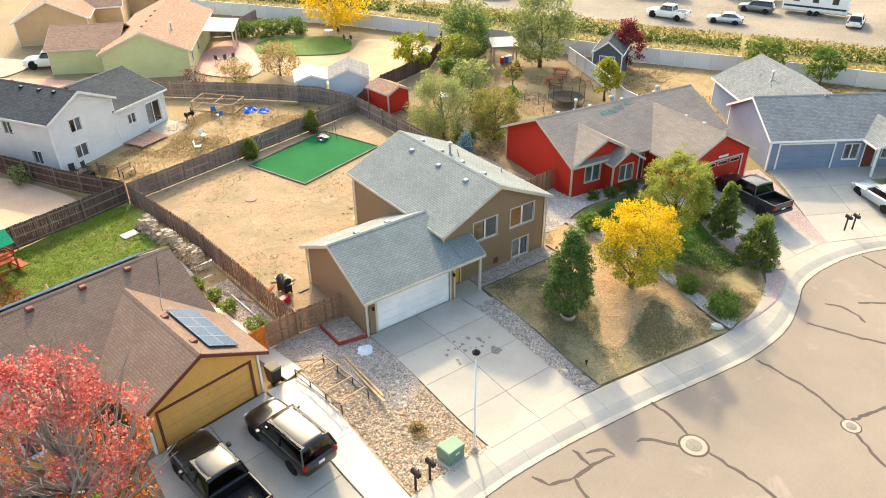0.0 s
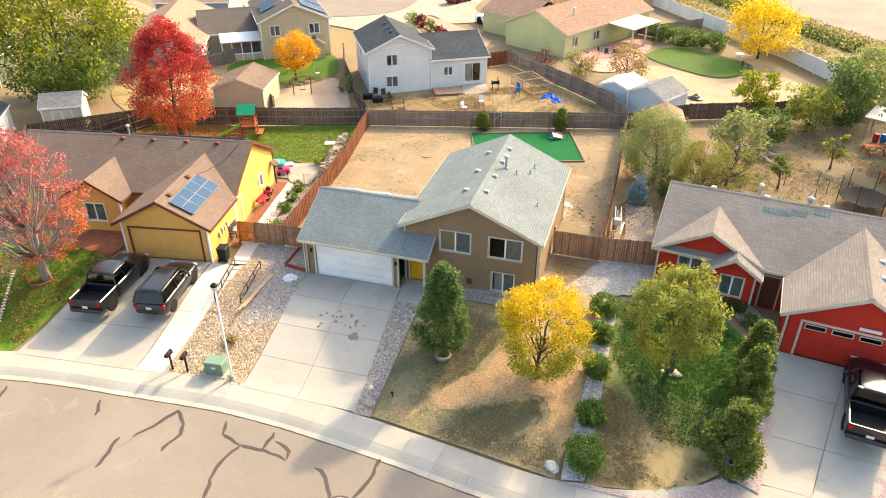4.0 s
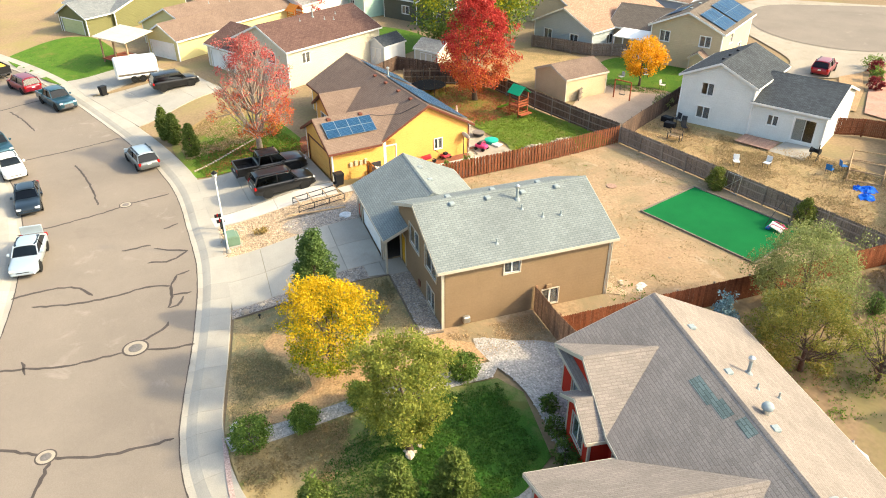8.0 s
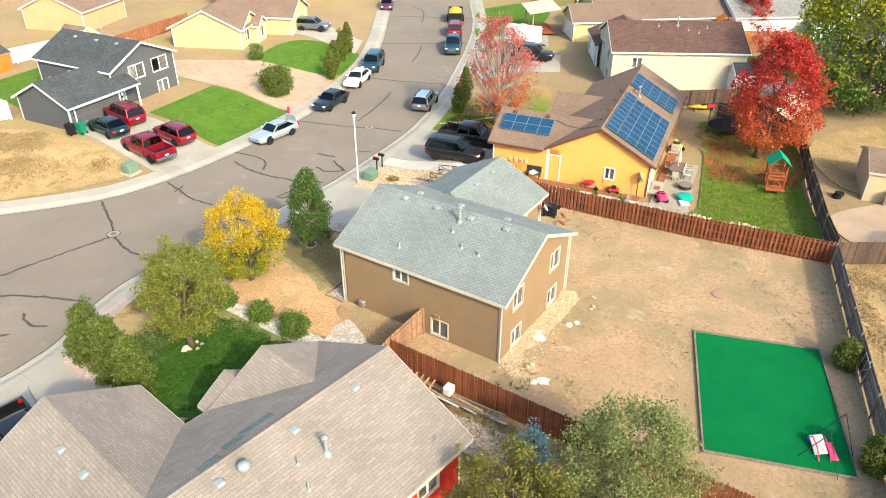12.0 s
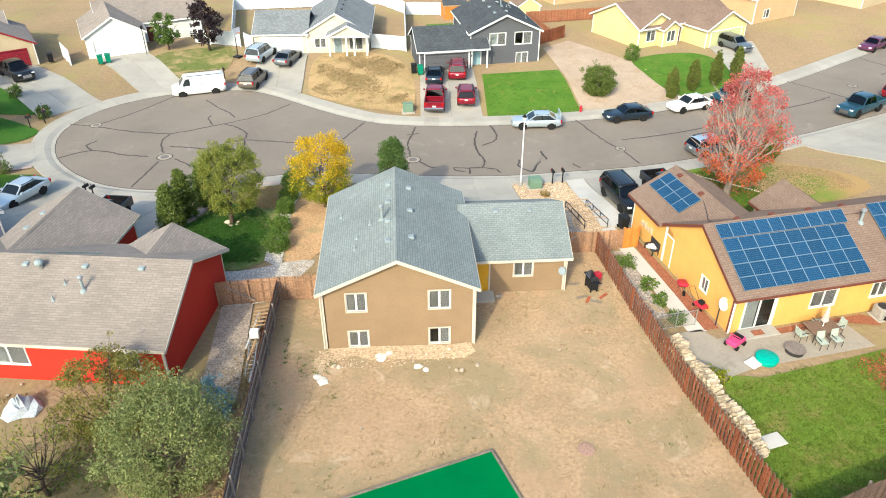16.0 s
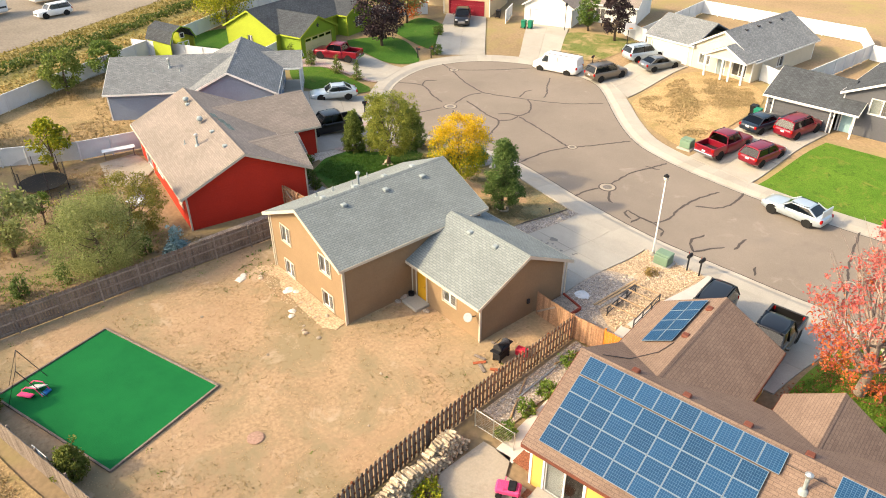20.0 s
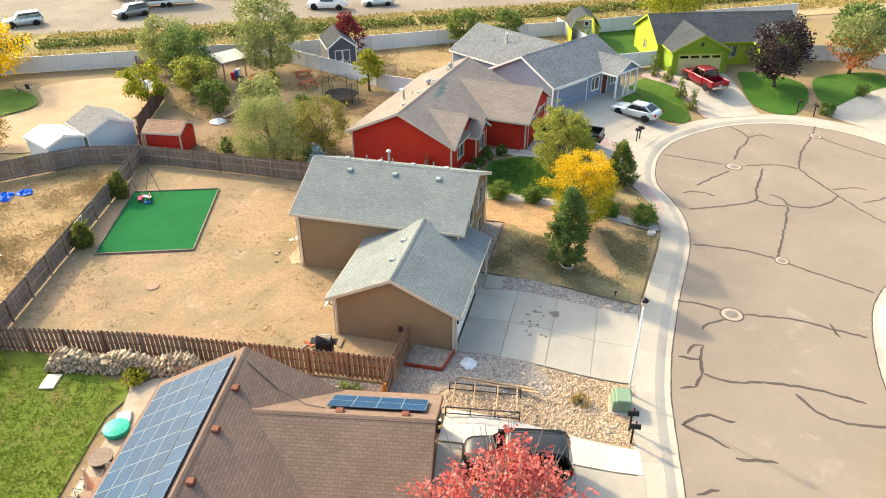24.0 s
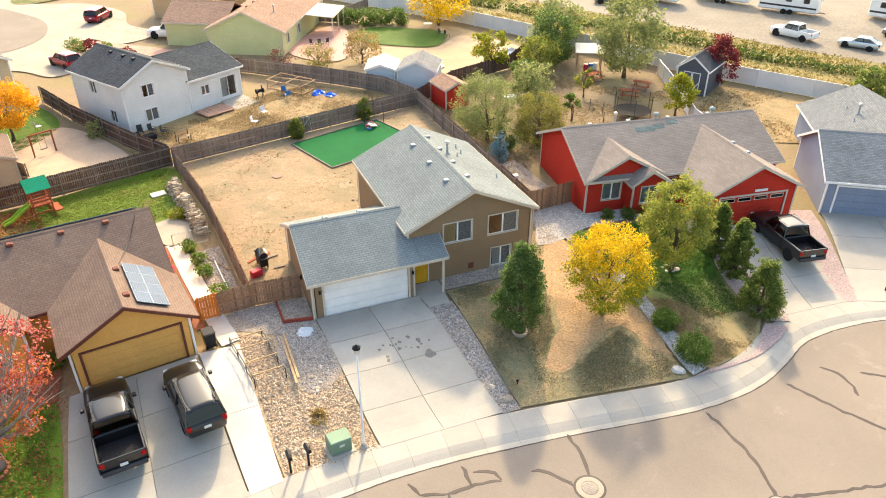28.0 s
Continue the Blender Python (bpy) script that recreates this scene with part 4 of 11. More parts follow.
def split_house(x, y, z, rz, label, wall, roof, trim, gd=GARAGEWHITE, main=False, gtrim=None, entry=DOORYELLOW, curtain_or_reflection=TANREFLECT):
    """Split-level with a gabled two-floor wing and a low garage wing, as the one in the middle of the block."""
    h = thing("house", x, y, z, rz, label, "house")
    g = dict(x0=0.0, x1=6.04, y0=0.0, y1=6.7, h=2.62, rise=1.62, axis="x", over=0.42, ends=0.3, skip=("b",), no="E",
             S=[G(0.66, 5.62, -0.05, 2.18, mat=gd, trim=gtrim or trim)], N=[W(2.9, 4.05, 1.15, 2.25), D(0.5, 1.38, 0.1, 2.15, mat=DOORYELLOW)])
    # By default a tan sheet paints the reflection into the upper front panes.
    mn = dict(x0=6.04, x1=14.2, y0=1.15, y1=11.42, h=3.9, rise=1.85, axis="y", over=0.26, ends=0.36,
              S=[D(0.33, 1.22, 0.05, 2.1, mat=entry), W(2.26, 4.1, 2.45, 3.78, blind=(curtain_or_reflection, 0.04, 0.45)), W(5.2, 7.15, 2.45, 3.78, blind=(curtain_or_reflection, 0.55, 0.98)), W(5.45, 6.8, 0.15, 1.45, blind=(CURTAIN, 0.1, 0.9))],
              E=[W(3.6, 4.55, 2.86, 3.72), W(6.05, 7.1, 0.18, 1.2)],
              N=[W(1.3, 2.36, 2.5, 3.66), W(5.7, 6.84, 2.5, 3.66), W(1.3, 2.36, 0.1, 1.16), W(5.7, 6.82, 0.1, 1.16, blind=(CURTAIN, 0.5, 0.95))])
    block_house(h, g, wall, roof, trim)
    block_house(h, mn, wall, roof, trim)
    # the garage roof's front slope runs on over the porch
    k = 1.62 / 3.35
    eave, topz = 2.62 - k * 0.42 + 0.16, 2.62 + 0.16 + k * 1.13
    part("roof", Shell().slab([(6.36, -0.42, eave), (8.0, -0.42, eave), (8.0, 1.13, topz), (6.36, 1.13, topz)], 0.16), roof, h)
    part("gutter", Shell().beam((6.36, -0.44, eave - 0.1), (8.0, -0.44, eave - 0.1), 0.03, 0.17), trim, h)
    part("barge_board", Shell().slab([(8.005, -0.42, eave - 0.01), (8.035, -0.42, eave - 0.01), (8.035, 1.13, topz - 0.01), (8.005, 1.13, topz - 0.01)], 0.2), trim, h)
    part("porch_post", Shell().block(7.66, 7.8, -0.3, -0.16, -0.1, 2.48, 0.015), trim, h)
    part("porch_beam", Shell().block(6.1, 7.9, -0.3, -0.16, 2.48, 2.62, 0.01), trim, h)
    part("porch_slab", Shell().block(6.1, 7.9, -0.35, 1.12, -0.35, 0.03, 0.02), CONCRETE, h)
    for wx, wz in ((0.4, 1.75), (5.9, 1.75)):
        lamp = part("wall_lamp", Shell().block(wx - 0.05, wx + 0.05, -0.04, -0.005, wz - 0.08, wz + 0.08, 0.01), BLACK, h)
        part("shade", Shell().lathe([(0.03, -0.1), (0.075, -0.08), (0.06, 0.08), (0.02, 0.14)], 8, Matrix.Translation((wx, -0.1, wz))), BLACK, lamp)
    vents(h, mn, [("box", 9.3, 3.2), ("box", 9.3, 6.0), ("box", 9.3, 9.0), ("flue", 10.9, 6.9), ("pipe", 11.6, 6.9), ("pipe", 12.3, 7.9), ("pipe", 12.4, 9.0), ("pipe", 13.4, 4.6), ("box", 10.55, 3.0), ("box", 10.55, 5.2), ("box", 10.55, 7.4), ("box", 10.55, 9.6)])
    vents(h, g, [("box", 1.9, 3.9), ("box", 4.0, 3.9)])
    return h, g, mn


house, hg, hm = split_house(0, 0, 0, 0, "brown lap-sided split-level house with grey shingle roof", BROWNWALL, ROOF_GREY, TRIM)


def red_plan(x, y, z, rz, label, wall, roof, trim, gd, lights, back=8.8, fittings=True):
    """A ranch house: long gable, a small window gable with a bay in front, and a garage wing that comes forward."""
    h = thing("house", x, y, z, rz, label, "house")
    mn = dict(x0=0, x1=15.2, y0=0, y1=back, h=2.72, rise=2.05, axis="x", over=0.4, ends=0.35,
              S=[W(1.25, 2.65, 0.95, 2.25, blind=(SHEER, 0.02, 0.98)), D(6.0, 6.9, 0.0, 2.1, mat=BROWNTRIM)], N=[S_(2.2, 4.1, 0.0, 2.05), W(5.9, 7.9, 1.0, 2.3, trim=WHITETRIM, blind=(CURTAIN, 0.0, 1.0)), W(12.6, 13.8, 1.05, 2.25)], E=[], W=[])
    bay = dict(x0=3.1, x1=5.6, y0=-0.95, y1=2.5, h=2.5, rise=0.8, axis="y", over=0.3, ends=0.3, no="N", skip=("b",), S=[W(0.65, 1.9, 0.85, 2.15, blind=(SHEER, 0.02, 0.98))])
    main_slope = (0.0, 2.88, 2.05 / (back / 2))
    gar = dict(x0=7.3, x1=14.0, y0=-3.9, y1=1.0, h=2.6, rise=1.75, axis="y", over=0.35, ends=0.35, no="N", skip=("b",), into=main_slope, S=[G(0.8, 5.9, -0.05, 2.15, mat=gd, trim=trim, lights=lights)])
    block_house(h, mn, wall, roof, trim)
    block_house(h, bay, wall, roof, trim)
    # gable face over the small windows
    wall_panel(h, (0.0, -0.03), (5.6, -0.03), 2.72, wall, (), (2.8, 4.2), z0=2.7)
    gable_roof(h, 0.0, 5.6, 0.0, 4.3, 2.7, 1.5, "y", roof, trim, 0.35, 0.38, skip=("b",), into=main_slope)
    block_house(h, gar, wall, roof, trim)
    if fittings:
        vents(h, mn, [("box", 2.2, 5.0), ("box", 5.3, 5.0), ("box", 8.6, 5.0), ("box", 12.0, 5.0), ("flue", 4.9, 6.3), ("pipe", 6.0, 6.0), ("pipe", 6.3, 6.9), ("turbine", 7.7, 5.2), ("turbine", 12.4, 5.0)])
        vents(h, gar, [("box", 11.4, -1.3), ("box", 11.4, 0.5)])
    return h


red_house = red_plan(20.75, 5.1, 0.0, -8, "bright red ranch house with taupe shingle roof", REDWALL, ROOF_TAUPE, TRIM, REDWALL, True)
ROOF_TEAL = shingles("teal_patch_shingles", (0.16, 0.2, 0.19), (0.135, 0.168, 0.16), (0.6, 0.6, 0.6), width=0.5)
for x0, x1, y0, y1 in ((5.2, 6.7, 3.3, 3.75), (6.7, 7.6, 3.45, 3.9), (7.9, 8.8, 3.75, 4.15)):
    lift = 2.88 + 0.012
    part("roof_patch", Shell().slab([(x0, y0, lift + 2.05 / 4.4 * y0), (x1, y0, lift + 2.05 / 4.4 * y0), (x1, y1, lift + 2.05 / 4.4 * y1), (x0, y1, lift + 2.05 / 4.4 * y1)], 0.01), ROOF_TEAL, red_house, "replaced teal-grey shingles")

# yellow neighbour: long main wing with the solar field, garage wing towards the street
yh = thing("house", -6.45, -0.6, 0.0, 9.3, "orange-yellow stucco ranch house with brown roof and solar panels", "house")
ym = dict(x0=-16.6, x1=0.0, y0=4.4, y1=12.3, h=2.62, rise=2.15, axis="x", over=0.4, ends=0.25, fascia=BROWNTRIM,
          E=[W(4.6, 5.3, 0.9, 1.8, split=True)], N=[S_(0.75, 2.65, 0.0, 2.05), W(5.0, 6.6, 0.9, 2.0), W(9.0, 10.0, 1.0, 2.0), W(12.4, 13.8, 0.9, 2.0)],
          S=[W(2.0, 3.4, 0.9, 2.1), W(5.6, 7.0, 0.9, 2.1)])
yg = dict(into=(4.4, 2.78, 2.15 / 3.95), x0=-5.75, x1=0.0, y0=0.0, y1=4.6, h=2.6, rise=1.55, axis="y", over=0.4, ends=0.35, fascia=BROWNTRIM, no="N", skip=("b",),
          S=[G(0.55, 5.2, -0.05, 2.15, mat=YELLOWWALL, trim=BROWNTRIM)], E=[D(4.6, 5.45, 0.0, 2.05, mat=WHITETRIM)])
yf = dict(into=(4.4, 2.78, 2.15 / 3.95), x0=-11.2, x1=-7.4, y0=2.9, y1=4.6, h=2.6, rise=1.2, axis="y", over=0.35, ends=0.3, fascia=BROWNTRIM, no="N", skip=("b",), S=[W(1.2, 2.6, 0.8, 2.1)])
for b in (ym, yg, yf):
    block_house(yh, b, YELLOWWALL, ROOF_BROWN, WHITETRIM)
k = ym["rise"] / 3.95
nrm = math.hypot(1, k)
upv = Vector((0, -1 / nrm, k / nrm))


def on_back(u, d):
    """A place on the yellow house's back slope: u along the eave from its east end, d up the slope from the eave line."""
    y_ = 12.3 - d / nrm
    return (-u, y_, 2.62 + 0.16 + k * (12.3 - y_))


solar(yh, on_back(0.36, 0.0), (-1, 0, 0), upv, 8, 4, 1.005, 0.83)
solar(yh, on_back(0.34, 3.37), (-1, 0, 0), upv, 10, 1, 0.838, 0.93)
solar(yh, on_back(10.5, 0.12), (-1, 0, 0), upv, 4, 5, 0.84, 0.86)
kg = yg["rise"] / 2.875
ng = math.hypot(1, kg)
solar(yh, (-0.82, 0.15, roof_height(yg, -0.82, 0)), (0, 1, 0), (-1 / ng, 0, kg / ng), 4, 2, 1.03, 0.82)
vents(yh, ym, [("box", -2.2, 8.0), ("box", -4.5, 8.0), ("box", -7.0, 8.0), ("box", -9.3, 8.0), ("flue", -9.6, 9.4)], BROWNTRIM)
vents(yh, yg, [("box", -2.55, 0.9), ("box", -2.55, 3.6)], BROWNTRIM)

# slate-blue house on the bulb of the street
bh = thing("house", 36.6, -1.0, 0.0, -33, "slate-blue sided house with grey roof and white trim", "house")
for b in (dict(x0=0, x1=11.2, y0=0, y1=8.0, h=2.62, rise=2.0, axis="x", S=[G(0.8, 5.2, -0.05, 2.15, mat=BLUEWALL), W(6.1, 7.3, 0.75, 2.05), D(7.8, 8.7, 0, 2.1, mat=BROWNTRIM), W(9.3, 10.6, 0.75, 2.05)]),
          dict(x0=1.6, x1=10.0, y0=4.0, y1=15.5, h=2.62, rise=2.0, axis="y", skip=("a",))):
    block_house(bh, b, BLUEWALL, ROOF_SLATE, WHITETRIM)
wall_panel(bh, (7.5, -1.9), (11.2, -1.9), 2.62, BLUEWALL, (), (1.85, 3.6), z0=2.45)
gable_roof(bh, 7.5, 11.2, -1.9, 0.6, 2.6, 1.0, "y", ROOF_SLATE, WHITETRIM, 0.3, 0.25, skip=("b",), into=(0.0, 2.78, 0.5))
part("porch_slab", Shell().block(7.5, 11.2, -2.0, -0.02, -0.4, 0.06, 0.03), CONCRETE, bh)
for px_ in (7.6, 9.0, 9.8, 11.1):
    part("porch_post", Shell().block(px_ - 0.08, px_ + 0.08, -1.95, -1.79, 0.06, 2.45, 0.015), WHITETRIM, bh)
part("porch_beam", Shell().block(7.5, 11.2, -1.97, -1.78, 2.45, 2.62, 0.01), WHITETRIM, bh)
part("porch_rail", Shell().block(9.05, 11.05, -1.9, -1.82, 0.85, 0.95, 0.01), WHITETRIM, bh)
vents(bh, dict(x0=1.6, x1=10.0, y0=4.0, y1=15.5, h=2.62, rise=2.0, axis="y"), [("flue", 4.3, 10.0), ("pipe", 3.8, 9.0), ("pipe", 3.9, 11.5)])

# lime-green house at the end of the bulb
lh = thing("house", 51.3, -12.3, 0.0, -72, "lime-green house with charcoal roof and star over garage", "house")
for b in (dict(x0=-0.6, x1=16.0, y0=3.2, y1=11.4, h=2.62, rise=2.1, axis="x", W=[W(3.5, 4.3, 0.9, 1.9)], S=[W(8.0, 9.2, 0.8, 2.1)]),
          dict(x0=0, x1=6.2, y0=0, y1=6, h=2.6, rise=1.6, axis="y", no="N", skip=("b",), wall=LIMEDARK, S=[G(0.7, 5.5, -0.05, 2.2, mat=PALEYELLOW, lights=True)]),
          dict(x0=10.5, x1=15.5, y0=1.6, y1=6, h=2.6, rise=1.3, axis="y", no="N", skip=("b",), wall=LIMEDARK, S=[W(1.6, 3.2, 0.8, 2.1)])):
    block_house(lh, b, LIMEWALL, ROOF_DARK, LIMEWALL)
st = Shell()
pts = [(3.1 + (0.34 if i % 2 == 0 else 0.14) * math.sin(i * math.pi / 5), -0.03, 3.25 + (0.34 if i % 2 == 0 else 0.14) * math.cos(i * math.pi / 5)) for i in range(10)]
st.face(pts)
st.face([(a, b + 0.02, c) for a, b, c in pts[::-1]])
part("star", st, STEEL, lh)

# charcoal split-level across the street, same plan as the middle house
dg, dgg, dgm = split_house(7.25, -36.35, -0.35, 186.3, "charcoal-grey split-level house with black roof and white trim", GREYWALL, ROOF_DARK, WHITETRIM, GREYWALL, entry=TEALDOOR, curtain_or_reflection=CURTAIN)

py = red_plan(-19.7, -43.0, -0.35, 205, "pale yellow ranch house with brown roof", PALEYELLOW, ROOF_BROWN, WHITETRIM, PALEGREEN, False, fittings=False)

cr = thing("house", 26.6, -44.3, -0.3, 179, "cream ranch house with pale grey roof", "house")
for b in (dict(x0=0, x1=6.2, y0=0.0, y1=7.6, h=2.6, rise=1.7, axis="x", no="E", skip=("b",), S=[G(0.75, 5.55, -0.05, 2.15)]),
          dict(x0=5.9, x1=13.5, y0=0.05, y1=13.0, h=2.62, rise=2.2, axis="y", over=0.4, S=[W(1.2, 2.5, 0.9, 2.0), D(3.5, 4.4, 0.0, 2.08, mat=SHEER), W(5.3, 6.9, 0.6, 2.1)], E=[W(5, 6.2, 0.9, 2)])):
    block_house(cr, b, CREAMWALL, ROOF_SLATE, WHITETRIM)
vents(cr, dict(x0=5.9, x1=13.5, y0=0.05, y1=13.0, h=2.62, rise=2.2, axis="y"), [("box", 10.3, 3.0), ("box", 10.3, 5.4), ("box", 10.3, 7.8), ("box", 10.3, 10.2), ("pipe", 8.2, 7.0), ("pipe", 7.6, 7.2)], STEEL)
wall_panel(cr, (8.9, -1.75), (13.5, -1.75), 2.75, CREAMWALL, (), (2.3, 3.85), z0=2.5)
gable_roof(cr, 8.9, 13.5, -1.75, 0.6, 2.7, 1.15, "y", ROOF_SLATE, WHITETRIM, 0.25, 0.25, skip=("b",))
part("porch_slab", Shell().block(8.9, 13.5, -1.85, 0.04, -0.4, 0.05, 0.03), PALECONC, cr)
for px_ in (9.0, 11.0, 11.9, 13.4):
    part("porch_post", Shell().block(px_ - 0.09, px_ + 0.09, -1.78, -1.6, 0.05, 2.5, 0.015), WHITETRIM, cr)
part("porch_beam", Shell().block(8.9, 13.5, -1.8, -1.58, 2.5, 2.7, 0.01), WHITETRIM, cr)

wg = thing("house", 46.0, -43.6, -0.3, 203, "white house with double garage and pale grey roof", "house")
for b in (dict(x0=0, x1=6.6, y0=0, y1=9, h=2.8, rise=1.9, axis="y", S=[G(0.8, 5.8, -0.05, 2.2)]),
          dict(x0=2, x1=14.0, y0=4.5, y1=13, h=2.7, rise=2.1, axis="x", S=[W(6.5, 7.8, 0.8, 2.1), D(5.3, 6.2, 0, 2.1, mat=BROWNTRIM)])):
    block_house(wg, b, WHITEWALL, ROOF_TAUPE, WHITETRIM)

tg = thing("house", 57.0, -38.6, -0.3, 210, "tan house with dark red garage door", "house")
GARAGERED = shade("dark_red_garage_door", (0.26, 0.025, 0.04), rough=0.5, grain=0.04)
for b in (dict(x0=0, x1=6.8, y0=0, y1=9, h=2.8, rise=1.8, axis="y", S=[G(0.9, 5.9, -0.05, 2.2, mat=GARAGERED, trim=GARAGERED)], fascia=GARAGERED),
          dict(x0=-9, x1=5, y0=4, y1=13, h=2.7, rise=2.1, axis="x", S=[W(4, 5.2, 0.8, 2.1)])):
    block_house(tg, b, TANWALL, ROOF_TAUPE, WHITETRIM)

# white house behind the back fence
wh = thing("house", -2.16, 50.0, 0.45, 211, "white two-level house with charcoal roof behind the fence", "house")
for b in (dict(x0=8.0, x1=14.6, y0=3.2, y1=11.4, h=4.0, rise=1.5, axis="y", N=[W(1.9, 3.0, 2.5, 3.6, blind=(CURTAIN, 0.5, 1)), W(1.8, 3.0, 0.3, 1.4)], W=[W(3, 4, 2.5, 3.6)], E=[W(3, 4, 2.5, 3.6), W(5.5, 6.5, 0.3, 1.4)]),
          dict(x0=1.9, x1=8.0, y0=2.2, y1=11.2, h=2.75, rise=1.5, axis="x", no="E", skip=("b",), N=[S_(3.6, 5.4, 0.1, 2.15), W(1.4, 2.3, 1.0, 1.9)])):
    block_house(wh, b, WHITEWALL, ROOF_DARK, WHITETRIM)
vents(wh, dict(x0=8.0, x1=14.6, y0=3.2, y1=11.4, h=4.0, rise=1.5, axis="y"), [("box", 11.8, 6), ("box", 11.8, 8), ("box", 11.8, 9.6)], BLACK)

# pale green ranch with a covered patio
gr = thing("house", 0.6, 55.6, 0.35, -28, "pale green ranch house with tan roof and covered patio", "house")
for b in (dict(x0=0, x1=9.0, y0=0, y1=19.0, h=2.75, rise=2.0, axis="y", over=0.4, E=[W(1.6, 2.6, 0.9, 2.0), W(6.0, 7.2, 0.9, 2.0)]),
          dict(x0=-6.5, x1=1.0, y0=3.0, y1=10.5, h=2.7, rise=1.6, axis="x", skip=("b",), no="E")):
    block_house(gr, b, PALEGREEN, ROOF_TAN, TRIM)
vents(gr, dict(x0=0, x1=9.0, y0=0, y1=19.0, h=2.75, rise=2.0, axis="y"), [("box", 4.1, 3), ("box", 4.1, 5.5), ("box", 4.1, 8), ("box", 4.1, 10.5), ("flue", 6.8, 4.5)], BROWNTRIM)
part("patio_roof", Shell().slab([(8.9, 8.5, 2.75), (13.0, 8.5, 2.45), (13.0, 15.0, 2.45), (8.9, 15.0, 2.75)], 0.12), CREAMWALL, gr)
for px_, py_ in ((12.8, 8.7), (12.8, 11.8), (12.8, 14.8)):
    part("patio_post", Shell().block(px_ - 0.08, px_ + 0.08, py_ - 0.08, py_ + 0.08, -0.2, 2.38, 0.01), TRIM, gr)

# houses farther off
def far_house(x, y, z, rz, w, d, h, rise, axis, label, wall, roof, trim=WHITETRIM, wings=(), S=(), N=(), E=(), Wst=(), spots=()):
    ob = thing("house", x, y, z, rz, label, "house")
    b = dict(x0=0, x1=w, y0=0, y1=d, h=h, rise=rise, axis=axis, S=S, N=N, E=E, W=Wst)
    block_house(ob, b, wall, roof, trim)
    for q in wings:
        block_house(ob, q, wall, roof, trim)
    vents(ob, b, spots)
    return ob


# white and brown-roofed house next to the yellow one
far_house(-38.3, -4.6, -0.2, 30, 9.0, 13.5, 4.1, 1.9, "y", "cream-white two-level house with rust-brown roof", CREAMWALL, ROOF_RUST, wings=(
    dict(x0=-5.0, x1=1.5, y0=-0.5, y1=7.0, h=2.7, rise=1.6, axis="x", no="E", skip=("b",), S=[G(0.7, 5.2, -0.05, 2.15)]),),
    S=[W(2.2, 3.6, 2.4, 3.6), W(5.6, 7.0, 0.4, 1.6), W(5.6, 7.0, 2.4, 3.6)], E=[W(2, 3, 2.4, 3.5)], spots=[("pipe", 5.4, 5), ("flue", 5.2, 7), ("pipe", 6.0, 8), ("pipe", 6.4, 9), ("pipe", 5.6, 10)])

# ---- ground covers ----
TANCONC = blend3(shade("tan_concrete", (0.33, 0.29, 0.235), (0.29, 0.25, 0.2), big=0.4, fine=10, grain=0.1), (0.24, 0.2, 0.15), 0.6, 0.55, 0.7)
patch("yard", [(-3.2, 2.5), (8, 0.2), (15.2, 0.5), (17.4, 2.6), (17.4, 30.6), (5.8, 27.6), (-5.8, 24.6), (-4.3, 16)], DIRT, "bare tan dirt back yard with patches of dead grass", "yard", 0.0, smooth_edge=False)
patch("lawn", [(7.95, -0.2), (14.6, -0.2), (17.9, 2.4), (18.1, -4), (17.3, -11.1), (12, -10.3), (7.95, -9.75)], DRYGRASS, "dry brown and olive front lawn", "lawn", 0.03, smooth_edge=False)
TANGRASS = blend3(blend3(shade("tan_dry_grass", (0.43, 0.275, 0.145), (0.36, 0.23, 0.125), big=0.5, fine=9, grain=0.38, bump=0.9), (0.3, 0.215, 0.12), 1.1, 0.52, 0.66), (0.24, 0.2, 0.105), 0.4, 0.58, 0.7)
# Dry tan grass; the sunlit band between house and tree shadows is painted in.
patch("dry_strip", [(14.6, 0.9), (17.5, 2.6), (17.95, -3.5), (17.5, -9.4), (16.6, -8.6), (15.9, -6.4), (13.2, -7.4), (11.2, -8.6), (10.6, -7.6), (12.6, -5.6), (13.4, -3.4), (14.2, -1.0)], TANGRASS, "tan sun-bleached grass along the bushes", "dead grass", 0.045, kind="stuff", rag=0.22)
patch("rock_bed", [(-4.85, 2.1), (0.0, 2.1), (0.0, -0.2), (0.72, -9.8), (-3.75, -9.95)], RIVERROCK, "tan river-rock bed beside the driveway", "rock bed", 0.0, smooth_edge=False)
patch("gravel_bed", [(-4.6, 2.3), (-0.1, 2.2), (-0.02, -0.1), (0.3, -4.6), (-1.6, -5.4), (-2.6, -3.0), (-2.4, -0.6), (-4.4, 0.6)], GRAVEL, "grey gravel bed beside the garage", "gravel bed", 0.03)
patch("gravel_strip", [(6.3, -1.35), (7.85, -1.3), (8.02, -9.85), (7.05, -9.85)], GRAVEL, "grey-brown gravel strip along the driveway", "gravel strip", 0.045, smooth_edge=False)
patch("gravel_border", [(7.95, -0.12), (14.35, -0.12), (14.35, 1.15), (7.95, 1.15)], GRAVEL, "grey gravel border under the front windows", "gravel border", 0.06, smooth_edge=False)
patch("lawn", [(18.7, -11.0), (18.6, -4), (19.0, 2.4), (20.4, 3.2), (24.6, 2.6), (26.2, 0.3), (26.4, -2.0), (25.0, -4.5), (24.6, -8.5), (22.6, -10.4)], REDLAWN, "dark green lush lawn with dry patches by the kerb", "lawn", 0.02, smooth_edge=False)
